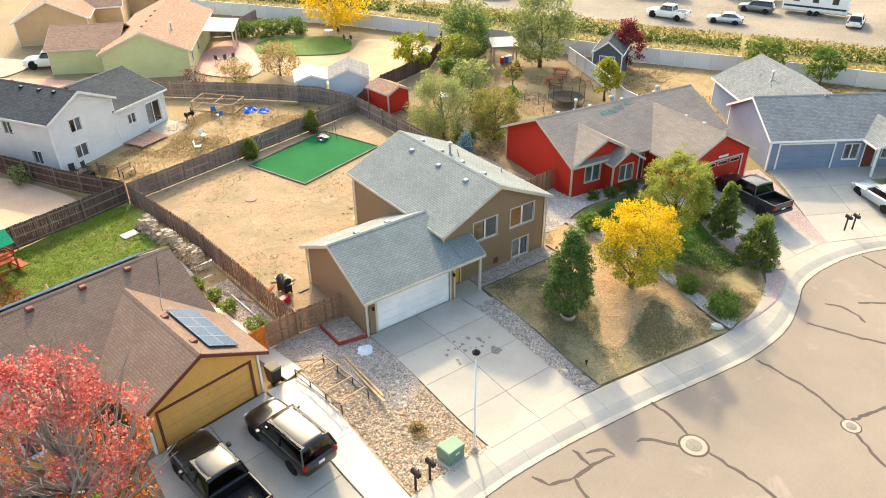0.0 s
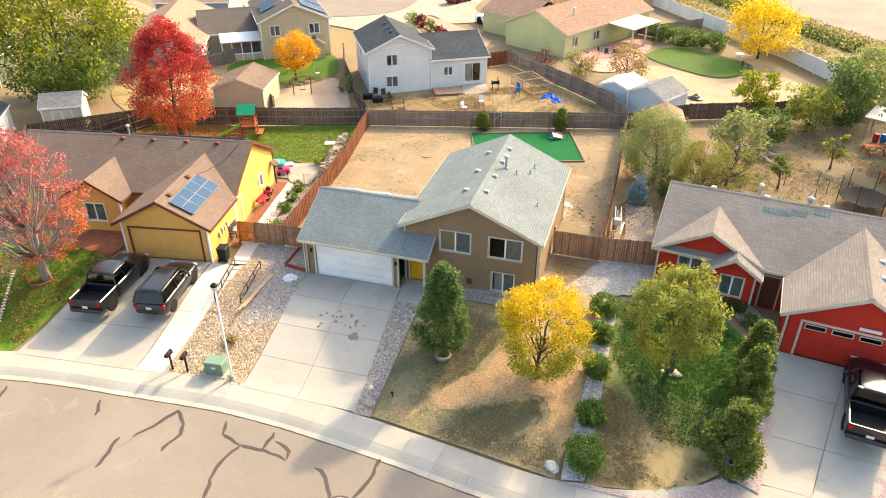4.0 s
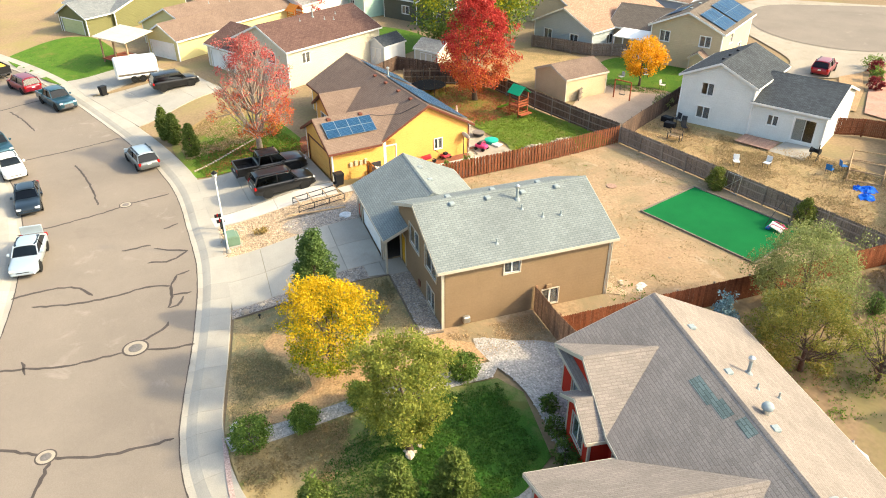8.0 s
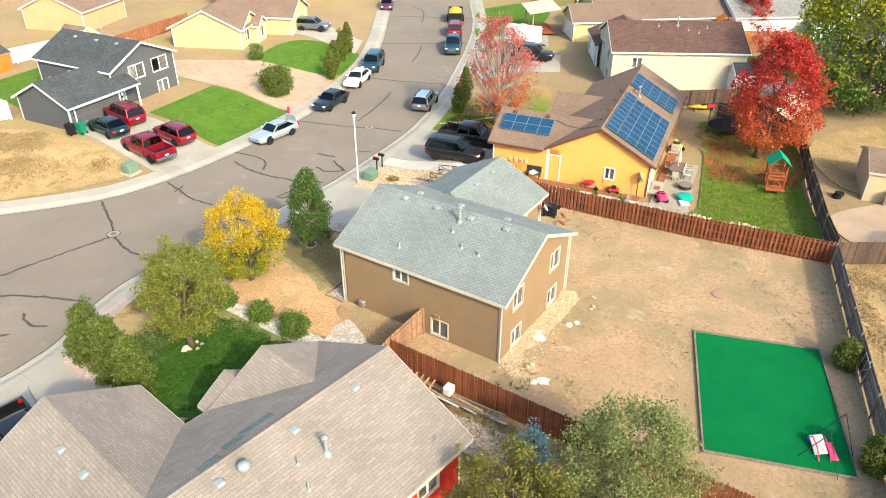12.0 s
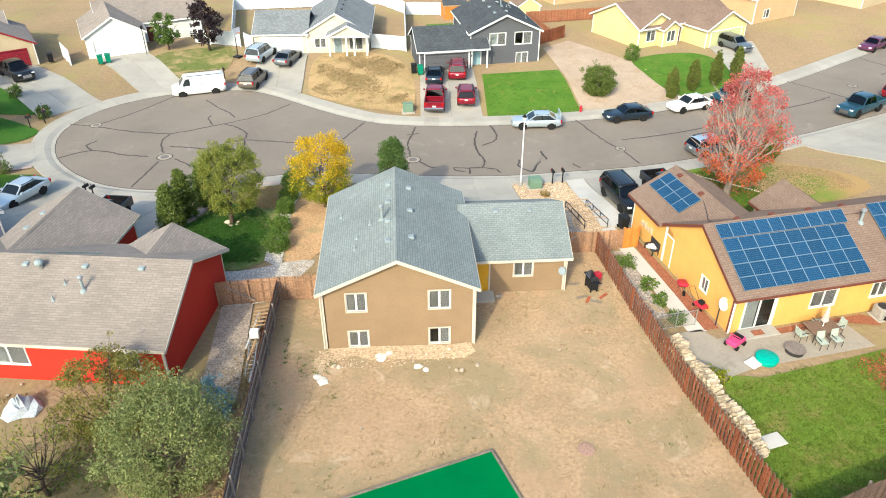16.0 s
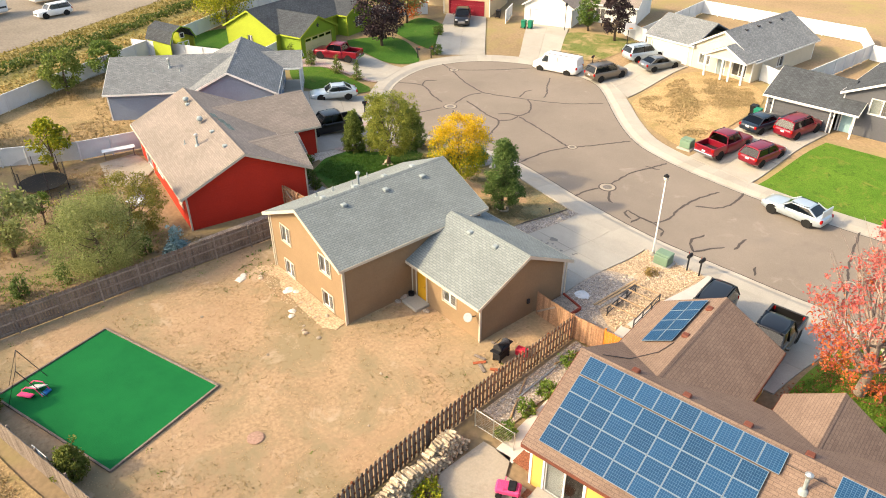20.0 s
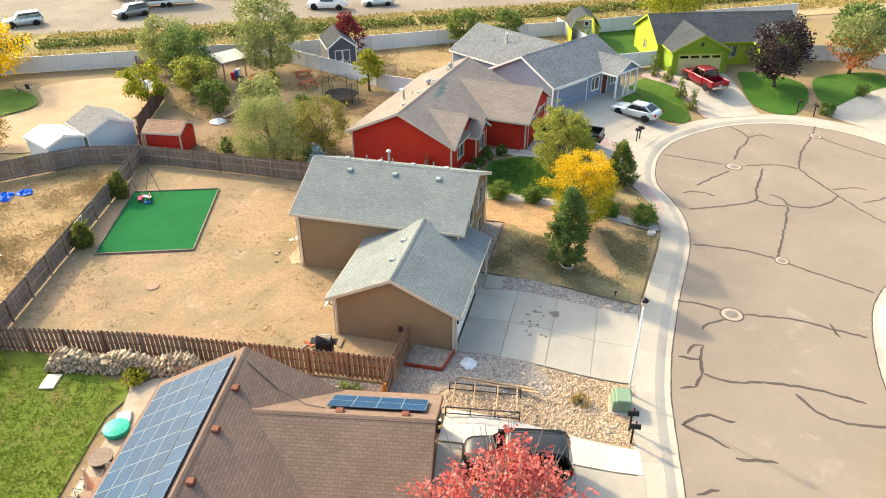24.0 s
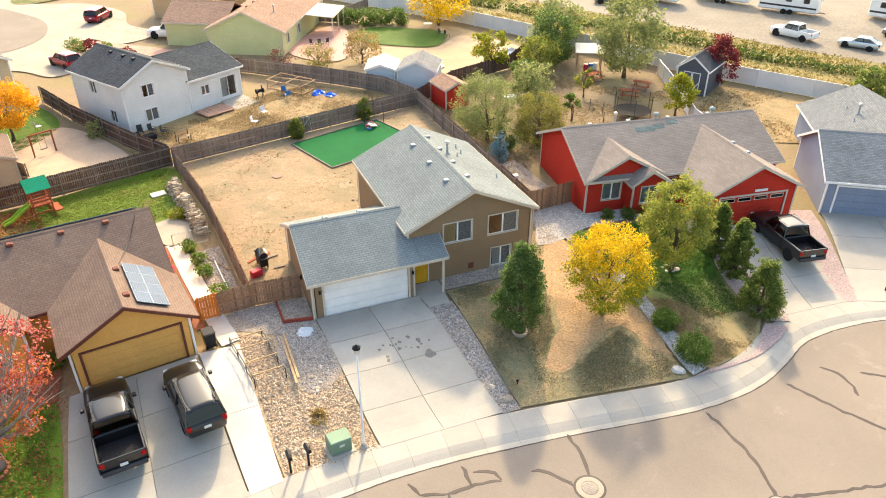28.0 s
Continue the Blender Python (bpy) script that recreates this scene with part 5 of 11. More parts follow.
patch("gravel_edge", [(17.4, -11.2), (18.5, -11.0), (22.0, -10.8), (24.5, -8.9), (25.5, -9.7), (22.0, -11.1)], PINKROCK, "pinkish gravel edging by the sidewalk", "gravel border", 0.07)
patch("gravel_edge", [(17.75, 2.6), (18.2, 2.8), (18.9, 2.2), (18.8, -4), (18.6, -10.9), (17.6, -11.1), (17.9, -5)], WHITEROCK, "pale gravel strip under the round bushes", "gravel border", 0.08)
patch("gravel_yard", [(15.6, 2.4), (17.6, 2.5), (20.4, 3.3), (25.4, 2.8), (26.2, 0.8), (27.4, 0.8), (26.0, 4.5), (20.8, 5.1), (20.9, 7.0), (17.6, 6.6), (16.6, 4.6)], WHITEROCK, "pale grey gravel side yard of the red house", "gravel bed", 0.05)
patch("gravel_edge", [(24.9, -4.5), (26.3, -1.5), (27.2, -1.2), (26.0, -9.4), (24.6, -8.8)], PINKROCK, "pink gravel strip under the junipers", "gravel border", 0.09)
patch("gravel_edge", [(25.8, 1.0), (27.5, 0.6), (27.1, -2.0), (25.6, -5.0), (24.9, -4.4), (26.2, -2.0), (26.1, 0.3)], WHITEROCK, "pale gravel strip beside the red house's drive", "gravel border", 0.035, smooth_edge=False)
patch("gravel_edge", [(34.3, 0.2), (36.3, -0.6), (31.6, -9.4), (30.2, -9.0)], PINKROCK, "pinkish gravel strip between two driveways", "gravel border", 0.05, smooth_edge=False)
patch("lawn", [(-13.1, -10.9), (-13.05, -2.4), (-14.6, -1.2), (-22.5, -3.2), (-27, -5.5), (-25.5, -9), (-21.5, -12.4), (-16, -11.6)], YELLOWLAWN, "green front lawn drying to tan towards the cypresses", "lawn", 0.02)
patch("lawn", [(-6.6, 15.6), (-8.8, 15.3), (-16.2, 13.6), (-22, 12.0), (-26.5, 11.0), (-25.0, 18.8), (-16.2, 21.2), (-6.1, 24.2)], BACKLAWN, "bright green back lawn with fallen leaves", "lawn", 0.02)
patch("leaf_litter", [(-16.0, 15.0), (-19, 12.8), (-26.0, 11.3), (-24.8, 18.6), (-17.5, 20.6)], blend3(shade("fallen_leaves", (0.25, 0.11, 0.04), (0.16, 0.12, 0.035), big=1.2, fine=10, grain=0.5, bump=0.8), (0.12, 0.16, 0.03), 0.7, 0.5, 0.6), "red-brown fallen leaves under the maple", "leaf litter", 0.05, kind="stuff", rag=0.4)
patch("patio", [(-7.6, 12.1), (-15.4, 10.8), (-16.1, 13.3), (-8.7, 14.6), (-6.6, 15.4), (-5.6, 14.2), (-5.5, 11.5), (-7.0, 11.2)], TANCONC, "tan concrete patio behind the yellow house", "patio", 0.06, smooth_edge=False)
patch("path", [(-5.2, -0.6), (-4.2, -0.3), (-4.9, 3.2), (-6.2, 11.4), (-7.3, 11.4), (-5.9, 2.8)], PALECONC, "pale concrete side path along the yellow house", "path", 0.06, smooth_edge=False)
patch("mulch_bed", [(-6.35, 1.4), (-5.8, 1.4), (-7.2, 11.3), (-8.1, 11.2)], MULCH, "red bark mulch beside the yellow wall", "mulch bed", 0.07, smooth_edge=False)
patch("mulch_bed", [(-8.7, 11.9), (-16.8, 10.5), (-17.8, 11.0), (-17.4, 11.6), (-15.4, 11.2), (-8.8, 12.4)], MULCH, "red bark mulch along the back wall", "mulch bed", 0.09, smooth_edge=False)
patch("mulch_bed", [(-14.0, -1.9), (-13.2, -2.0), (-13.4, 1.2), (-16.8, 0.6), (-16.4, -1.4)], MULCH, "red bark mulch bed before the porch", "mulch bed", 0.05)
patch("gravel_bed", [(18.9, 6.9), (20.75, 7.1), (20.4, 15.2), (18.4, 15.4)], GRAVEL, "grey gravel side yard between fence and red wall", "gravel bed", 0.03, smooth_edge=False)
patch("gravel_bed", [(-3.4, 2.6), (-5.0, 2.6), (-5.6, 10.0), (-4.0, 10.2)], GRAVEL, "grey gravel side yard behind the fence", "gravel bed", 0.03, smooth_edge=False)
patch("straw_yard", [(-8.0, 27.4), (-5.6, 25.3), (5.5, 28.4), (16.6, 31.2), (14.8, 35.0), (9.0, 40.0), (2.6, 38.6), (-3.0, 34.8), (-9.5, 31.5)], STRAW, "straw-coloured dead grass behind the white house", "yard", 0.03)
patch("sand_yard", [(-9.0, 27.6), (-14.6, 36.5), (-20.5, 31.0), (-16.2, 26.0), (-12, 23.6)], shade("pink_sand", (0.42, 0.31, 0.22), (0.36, 0.265, 0.19), big=0.4, fine=6, grain=0.12, bump=0.3), "pinkish sand play yard", "yard", 0.02)
patch("lawn", [(-14.8, 36.8), (-20.5, 31.2), (-27.5, 36.0), (-26.0, 41.5), (-19.0, 45.0)], LAWN, "green lawn with a golden tree", "lawn", 0.02)
patch("straw_yard", [(-21.5, 30.0), (-18.0, 24.0), (-26.0, 20.2), (-34, 24.5), (-36, 30.5), (-29.5, 34.2)], STRAW, "straw-coloured yard behind the sheds", "yard", 0.02)
patch("lawn", [(-38, 14), (-45, 20), (-53, 15), (-47, 6), (-40.5, 10)], LAWN, "green back lawn", "lawn", 0.02)
patch("lawn", [(-68, 10.6), (-59.8, 12.8), (-53.8, 1.8), (-57.4, 4.9), (-66, 3.5)], LAWN, "green back lawn behind the mint house", "lawn", 0.02, smooth_edge=False)
patch("lawn", [(-58, -31), (-61, -22), (-48, -17.5), (-42.6, -22.0), (-47, -26.2)], LAWN, "green front lawn", "lawn", 0.02)
patch("pink_patio", [(9.3, 52.0), (11.2, 57.1), (16.5, 62.5), (18.4, 60.5), (17.0, 52.5), (14.8, 47.4), (12.0, 47.4)], PINKPAVE, "pink flagstone patio", "patio", 0.05)
patch("lawn", [(18.2, 54.6), (25.4, 48.6), (29.2, 51.8), (29.2, 55.5), (21.5, 60.0)], LAWN, "oval green lawn", "lawn", 0.04)
patch("sand_yard", [(16.0, 42), (23, 37.5), (31.5, 38.8), (36.0, 44.5), (31.5, 52), (26, 48.0), (18.5, 51)], shade("pale_sand", (0.37, 0.27, 0.175), (0.31, 0.225, 0.14), big=0.3, fine=5, grain=0.1, bump=0.3), "bare pale sand yard", "yard", 0.02)
patch("lawn", [(43.0, -7.4), (49.6, -9.8), (47, -12.8), (40.6, -14.2), (39.6, -12.2)], LAWN, "small green lawn wedge by the silver sedan", "lawn", 0.02)
patch("gravel_bed", [(50.2, -9.2), (52.6, -11.8), (44.5, -15.8), (41.4, -15.6), (47, -13.0)], PINKROCK, "pinkish gravel bed with clipped cones", "gravel bed", 0.04)
patch("lawn", [(54.3, -20.1), (52.8, -25.0), (49, -26.2), (44.2, -23.9), (45.8, -20.6), (50, -19.6)], DARKLAWN, "round dark green lawn under the purple tree", "lawn", 0.02)
patch("lawn", [(54, -27.8), (57.0, -34.6), (49.2, -33.6), (44.5, -29.6), (48, -27.0)], DARKLAWN, "green lawn with shrubs", "lawn", 0.02)
patch("lawn", [(38.4, -44.6), (30.3, -47.4), (29.2, -41.2), (31.4, -38.6), (34.2, -37.8)], WORNLAWN, "worn olive lawn before the white house", "lawn", 0.02)
patch("straw_lawn", [(19.4, -33.2), (18.9, -42.6), (12.6, -43.6), (8.8, -38.6), (8.2, -27.2), (12.2, -27.2), (16.6, -30.0)], STRAW, "dead straw-coloured front lawn", "lawn", 0.02)
patch("lawn", [(0.4, -34.6), (-8.4, -35.6), (-8.8, -24.6), (0.9, -24.4)], LAWN, "rich green square lawn", "lawn", 0.02, smooth_edge=False)
patch("lawn", [(-17.6, -38.0), (-25.8, -40.6), (-29.0, -33.0), (-20.8, -28.6)], LAWN, "green lawn with cypresses", "lawn", 0.02)
patch("sand_yard", [(-9.0, -24.9), (-8.6, -36), (-8.2, -44), (-12, -47), (-17.2, -38.8), (-20.3, -28.9), (-14, -25.5)], SAND, "pale bare sand front yard with wheel marks", "yard", 0.01, smooth_edge=False)
patch("lawn", [(-4, -47.5), (6.5, -46.5), (5.6, -56), (-3, -57)], LAWN, "green back lawn behind the charcoal house", "lawn", 0.02, smooth_edge=False)
patch("straw_yard", [(58, 14.5), (65, 0), (56, -2.5), (50.5, 7.5), (44.5, 9.5), (39.5, 14.5), (46, 26.5), (50, 23.5)], STRAW, "dry straw field behind the blue house", "yard", 0.02)
patch("lawn", [(57.5, -4.5), (68, -4), (70, -11), (66, -12.5), (59, -8.6)], DARKLAWN, "green lawn by the lime-green barn", "lawn", 0.02)
# canal bank beyond the panel fence
CANAL = [(10, 96), (18.4, 82.5), (33.9, 58.2), (39.8, 45.9), (51.3, 25.0), (56.9, 15.6), (66.5, -2.8), (72, -12), (82, -30), (98, -60)]
bank = shade("canal_bank", (0.36, 0.29, 0.18), (0.3, 0.23, 0.11), big=0.2, fine=4, grain=0.25, bump=0.5)
patch("canal_track", CANAL + offset_line(CANAL, 3.4)[::-1], bank, "pale dirt track along the canal", "track", 0.02, smooth_edge=False, step=3)
patch("weed_bank", offset_line(CANAL, 3.5) + offset_line(CANAL, 17)[::-1], blend3(shade("weedy_bank", (0.29, 0.225, 0.085), (0.24, 0.195, 0.07), big=0.3, fine=3, grain=0.4, bump=0.9), (0.16, 0.15, 0.04), 0.2, 0.52, 0.64), "yellow-green weeds on the canal bank", "weeds", 0.05, smooth_edge=False, step=3)
patch("gravel_lot", offset_line(CANAL, 17.2) + offset_line(CANAL, 70)[::-1], shade("lot_gravel", (0.27, 0.23, 0.18), (0.21, 0.175, 0.135), big=0.12, fine=3, grain=0.2, bump=0.4), "pale gravel storage lot beyond the canal", "gravel lot", 0.03, smooth_edge=False, step=5)
# second cul-de-sac behind the white house
PAVERS = blend3(shade("red_pavers", (0.42, 0.24, 0.18), (0.36, 0.2, 0.15), big=0.6, fine=6, grain=0.2, bump=0.3), (0.34, 0.25, 0.2), 0.8, 0.5, 0.65)
patch("sidewalk_end", [(-46.5, 78), (-46.0, 70.5), (-40.5, 63.6), (-33.7, 60.2), (-27.5, 58.6), (-20.0, 56.2), (-16.2, 52.4), (-13.0, 55.2), (-13.4, 60.4), (-15.4, 64.2), (-12.8, 67.4), (-9.0, 63.6), (-4.5, 67.5), (-8.0, 73.5), (-8.6, 81.5), (-13.5, 89), (-21.6, 92.6), (-24.4, 104), (-37, 104), (-36.5, 92.5)], TANCONC, "pale tan concrete drives and sidewalk round the next cul-de-sac", "sidewalk", 0.06)
patch("road_end", [(-43.4, 76), (-42.8, 70.6), (-38.4, 65.6), (-32.2, 62.5), (-26.9, 62.4), (-22.4, 64.2), (-19.4, 67.4), (-17.9, 72.6), (-18.9, 80.0), (-23.6, 88.2), (-27.2, 94), (-27.6, 110), (-34.0, 110), (-34.6, 94), (-38.6, 86.0)], ASPHALT, "grey asphalt of the next cul-de-sac", "road", 0.1)
patch("paver_drive", [(-15.0, 64.6), (-13.0, 66.9), (-5.4, 60.4), (-1.3, 56.0), (-1.2, 50.6), (-3.4, 50.0), (-8.2, 55.6)], PAVERS, "reddish paved strip beside the white house", "pavement", 0.09, smooth_edge=False)
patch("lawn", [(-13.0, 56.6), (-13.3, 60.2), (-8.4, 55.2), (-4.0, 49.6), (-5.6, 48.2), (-9.0, 52.4)], TANGRASS, "yellowed grass beside the white house", "lawn", 0.07, smooth_edge=False)
patch("lawn", [(-22.4, 91.6), (-15.6, 95.6), (-18.6, 101.5), (-24.0, 97)], WORNLAWN, "green lawn beyond the next cul-de-sac", "lawn", 0.1)


def drive(label, c00, c10, c11, c01, nx_, ny_, material=CONCRETE, dz=0.05):
    """A concrete drive: slabs between four corners (street left, street right, house right, house left), with open joints."""
    ob = tagged(new("driveway"), label, "driveway", kind="structure")
    P = lambda u, v: [(c00[i] * (1 - u) + c10[i] * u) * (1 - v) + (c01[i] * (1 - u) + c11[i] * u) * v for i in (0, 1)]
    wid, dep = math.dist(c00, c10), math.dist(c00, c01)
    gu, gv_ = 0.012 / wid, 0.012 / dep
    for i in range(nx_):
        for j in range(ny_):
            s = Shell()
            n = 4
            us = np.linspace(i / nx_ + gu, (i + 1) / nx_ - gu, n)
            vs = np.linspace(j / ny_ + gv_, (j + 1) / ny_ - gv_, n)
            q = np.array([P(u, v) for v in vs for u in us])
            z = land(q[:, 0], q[:, 1]) + dz
            s.v = [(a, b, c) for (a, b), c in zip(q.tolist(), z.tolist())] + [(a, b, c - 0.15) for (a, b), c in zip(q.tolist(), z.tolist())]
            for r in range(n - 1):
                for k_ in range(n - 1):
                    a = r * n + k_
                    s.f.append((a, a + 1, a + n + 1, a + n))
            rim = [k_ for k_ in range(n)] + [r * n + n - 1 for r in range(1, n)] + [n * n - 1 - k_ for k_ in range(1, n)] + [r * n for r in range(n - 2, 0, -1)]
            for a, b in zip(rim, rim[1:] + rim[:1]):
                s.f.append((a, a + n * n, b + n * n, b))
            part("slab", s, material, ob)
    return ob


drive("grey concrete driveway stained with oil spots", (0.78, -9.72), (7.08, -9.75), (6.2, -0.05), (0.02, -0.05), 2, 4)
drive("short concrete walk to the porch", (6.35, -1.42), (7.7, -1.4), (7.8, -0.36), (6.25, -0.36), 1, 1, dz=0.06)
drive("concrete driveway of the yellow house", (-12.6, -10.9), (-5.4, -10.2), (-6.5, -0.75), (-12.6, -1.75), 2, 3)
drive("fresh pale concrete strip beside the driveway", (-5.35, -10.2), (-3.85, -9.95), (-4.3, -0.7), (-6.4, -0.7), 1, 2, PALECONC)
drive("concrete driveway of the red house", (25.8, -8.75), (30.6, -9.1), (34.0, -0.9), (27.4, 0.1), 2, 3)
drive("concrete driveway of the blue house", (31.4, -9.3), (38.4, -12.6), (43.2, -4.6), (36.8, -0.9), 2, 3)
drive("concrete driveway of the lime-green house", (41.2, -16.0), (43.4, -21.0), (53.4, -18.0), (51.4, -12.4), 2, 3)
drive("concrete driveway before the dark red garage", (45.2, -27.0), (40.8, -31.6), (51.4, -41.6), (56.6, -38.8), 2, 3)
drive("concrete driveway before the white garage", (37.4, -34.0), (33.2, -36.2), (39.9, -45.8), (45.3, -43.6), 2, 3)
drive("concrete driveway of the cream house", (26.2, -36.2), (20.2, -32.8), (20.4, -43.8), (26.2, -43.8), 2, 3)
drive("concrete driveway of the charcoal house", (7.6, -25.0), (1.4, -24.2), (1.2, -36.6), (7.2, -36.0), 2, 3)
drive("concrete driveway of the pale yellow house", (-28.2, -32.4), (-33.4, -35.4), (-35.0, -45.0), (-28.6, -43.0), 2, 3)
drive("concrete driveway of the white and brown house", (-37.8, -20.6), (-27.0, -15.4), (-32.8, -6.8), (-38.6, -9.4), 2, 3)
drive("concrete driveway with a white cargo trailer", (-44.6, -23.2), (-38.2, -20.8), (-41.2, -12.2), (-45.8, -14.6), 2, 3)

# play lawn of artificial turf with a timber edge
TA, TB, TC, TD = (6.0, 19.3), (14.55, 22.15), (12.5, 28.25), (3.95, 25.4)
turf = patch("artificial_lawn", [TA, TB, TC, TD], TURF, "vivid green artificial turf rectangle in the dirt yard", "artificial lawn", 0.05, smooth_edge=False, kind="")
edging = thing("timber_edging", 0, 0, 0, 0, "weathered timber edging round the green turf", "edging")
for a, b in ((TA, TB), (TB, TC), (TC, TD), (TD, TA)):
    part("board", Shell().beam((*a, H(*a) + 0.06), (*b, H(*b) + 0.06), 0.09, 0.14), FENCEGREY, edging)

IRON = shade("worn_iron", (0.2, 0.18, 0.165), rough=0.6, metal=0.3, grain=0.25)
# ---- tar lines and manholes on the street ----
rt = random.Random(4)


def tar_line(pts, w=0.15, wander=0.06):
    line = glide(pts, 0.3)
    s = Shell()
    n = len(line)
    L = offset_line(line, 1.0)
    for i, (p, q) in enumerate(zip(line, L)):
        d = Vector((q[0] - p[0], q[1] - p[1]))
        j = rt.uniform(-wander, wander)
        k_ = w * rt.uniform(0.38, 0.62) * (0.4 if i in (0, n - 1) else 1)
        c = Vector(p) + d * j
        s.v.append((c.x + d.x * k_, c.y + d.y * k_, -1.09))
        s.v.append((c.x - d.x * k_, c.y - d.y * k_, -1.09))
        s.v.append((c.x + d.x * k_ * 1.2, c.y + d.y * k_ * 1.2, -1.105))
        s.v.append((c.x - d.x * k_ * 1.2, c.y - d.y * k_ * 1.2, -1.105))
    for i in range(n - 1):
        a = 4 * i
        s.f += [(a, a + 1, a + 5, a + 4), (a + 2, a, a + 4, a + 6), (a + 1, a + 3, a + 7, a + 5)]
    part("tar_line", s, TAR, road)


# round the middle of the street
for pts in ([(16.6, -13.4), (16.6, -16.4), (15.9, -18.9)], [(15.6, -19.3), (14.6, -21.2), (13.2, -24.2)], [(16.2, -18.9), (20.4, -19.9), (24.1, -20.7)], [(9.4, -12.1), (9.3, -13.3), (9.0, -14.7)], [(8.1, -14.9), (7.4, -13.8), (6.7, -13.4)],
            [(8.8, -15.9), (9.0, -18.6), (8.5, -21.1), (8.2, -22.7)], [(9.1, -20.8), (8.6, -20.9), (7.8, -21.1)], [(3.9, -12.0), (3.8, -13.2)], [(5.2, -13.4), (5.1, -12.9), (4.2, -12.5)], [(2.7, -13.2), (1.5, -12.8)], [(1.5, -12.8), (1.3, -12.0)]):
    tar_line(pts)
for pts in ([(2.7, -13.2), (4.0, -13.2), (5.2, -13.4)], [(2.7, -13.2), (2.4, -14.5), (2.8, -17.0), (2.8, -19.0), (2.3, -21.3)], [(-1.5, -12.0), (-0.5, -13.1), (-0.7, -14.6)], [(-1.4, -12.0), (-1.9, -13.0), (-2.5, -14.2)], [(0.9, -22.6), (0.6, -20.0), (1.1, -18.7), (2.2, -17.8)], [(-2.9, -16.3), (-3.1, -14.4)], [(-5.2, -13.5), (-5.7, -12.5)]):
    tar_line(pts)
# round the bulb
for pts in ([(26.0, -19.6), (25.3, -20.5), (24.3, -20.8), (24.3, -22.2), (25.5, -23.9), (26.9, -24.8)], [(21.9, -13.3), (23.3, -16.5), (24.7, -18.4), (26.7, -18.7), (30.8, -19.7)], [(24.7, -18.4), (24.1, -19.4), (24.2, -20.7)], [(31.9, -11.5), (31.5, -13.6), (31.0, -16.5)], [(31.0, -18.2), (31.9, -20.9), (31.5, -22.6)],
            [(29.7, -16.9), (28.0, -15.4), (26.2, -14.1)], [(32.1, -17.5), (34.4, -18.1), (37.6, -19.2), (40.1, -17.8)], [(37.6, -19.2), (38.5, -20.4), (37.9, -21.5)], [(24.6, -12.9), (25.1, -14.0), (24.7, -15.4)]):
    tar_line(pts)
for pts in ([(42.0, -25.8), (39.0, -24.9), (35.1, -23.4), (31.6, -22.7)], [(31.6, -22.7), (29.1, -23.7), (23.8, -26.7), (21.0, -29.9)], [(27.9, -24.6), (28.7, -26.2), (28.6, -27.3)], [(30.1, -31.7), (28.4, -29.4), (26.8, -27.6), (26.2, -26.4)], [(33.6, -33.2), (36.6, -28.5), (39.0, -25.8)]):
    tar_line(pts, 0.13)
# down the street
for pts in ([(-7.7, -23.4), (-9.1, -18.6), (-9.9, -16.6)], [(-10.4, -15.8), (-11.1, -13.0)], [(-19.6, -20.5), (-15.9, -19.3), (-10.9, -18.2)], [(-22.0, -25.7), (-23.5, -20.6), (-24.9, -17.2)], [(-36.3, -27.9), (-33.0, -26.2), (-29.6, -24.8)], [(-53.7, -41.5), (-51.6, -38.0), (-45.9, -34.5)], [(-34.0, -33.0), (-37.5, -28.0), (-40.2, -23.6)], [(-47, -40.6), (-49.6, -35.0), (-52, -29.6)]):
    tar_line(pts, 0.13)
# the seam between asphalt and gutter
SEAM = [p for p in KERB if abs(p[0]) < 75]
for i in range(0, len(SEAM) - 1, 24):
    if math.dist(SEAM[i], SEAM[min(i + 24, len(SEAM) - 1)]) < 30:
        tar_line([(x_ + rt.uniform(-0.03, 0.03), y_ + rt.uniform(-0.03, 0.03)) for x_, y_ in SEAM[i:i + 25:3]], 0.06, 0.015)
for x, y, r in ((8.65, -15.25, 0.62), (15.78, -19.09, 0.42), (30.68, -17.36, 0.62), (-10.24, -16.22, 0.42), (39.37, -25.36, 0.5), (-40.5, -31.0, 0.45)):
    mh = thing("manhole", x, y, -1.1, 0, "round iron manhole cover in a pale concrete collar", "manhole", "street manholes")
    part("collar", Shell().lathe([(r, -0.05), (r, 0.012), (r * 0.62, 0.016), (r * 0.6, -0.03)], 28), TANCONC, mh)
    part("tar_ring", Shell().lathe([(r * 1.2, -0.02), (r * 1.17, 0.008), (r * 1.0, 0.011), (r * 0.99, -0.02)], 28), TAR, mh)
    cover = part("cover", Shell().lathe([(r * 0.58, -0.03), (r * 0.58, 0.014), (r * 0.5, 0.02)], 24), IRON, mh)
    for k_ in range(-3, 4):
        part("rib", Shell().box(-r * 0.42, r * 0.42, k_ * r * 0.13 - 0.012, k_ * r * 0.13 + 0.012, 0.016, 0.026), IRON, cover)

# ---- fences ----
rf = random.Random(11)


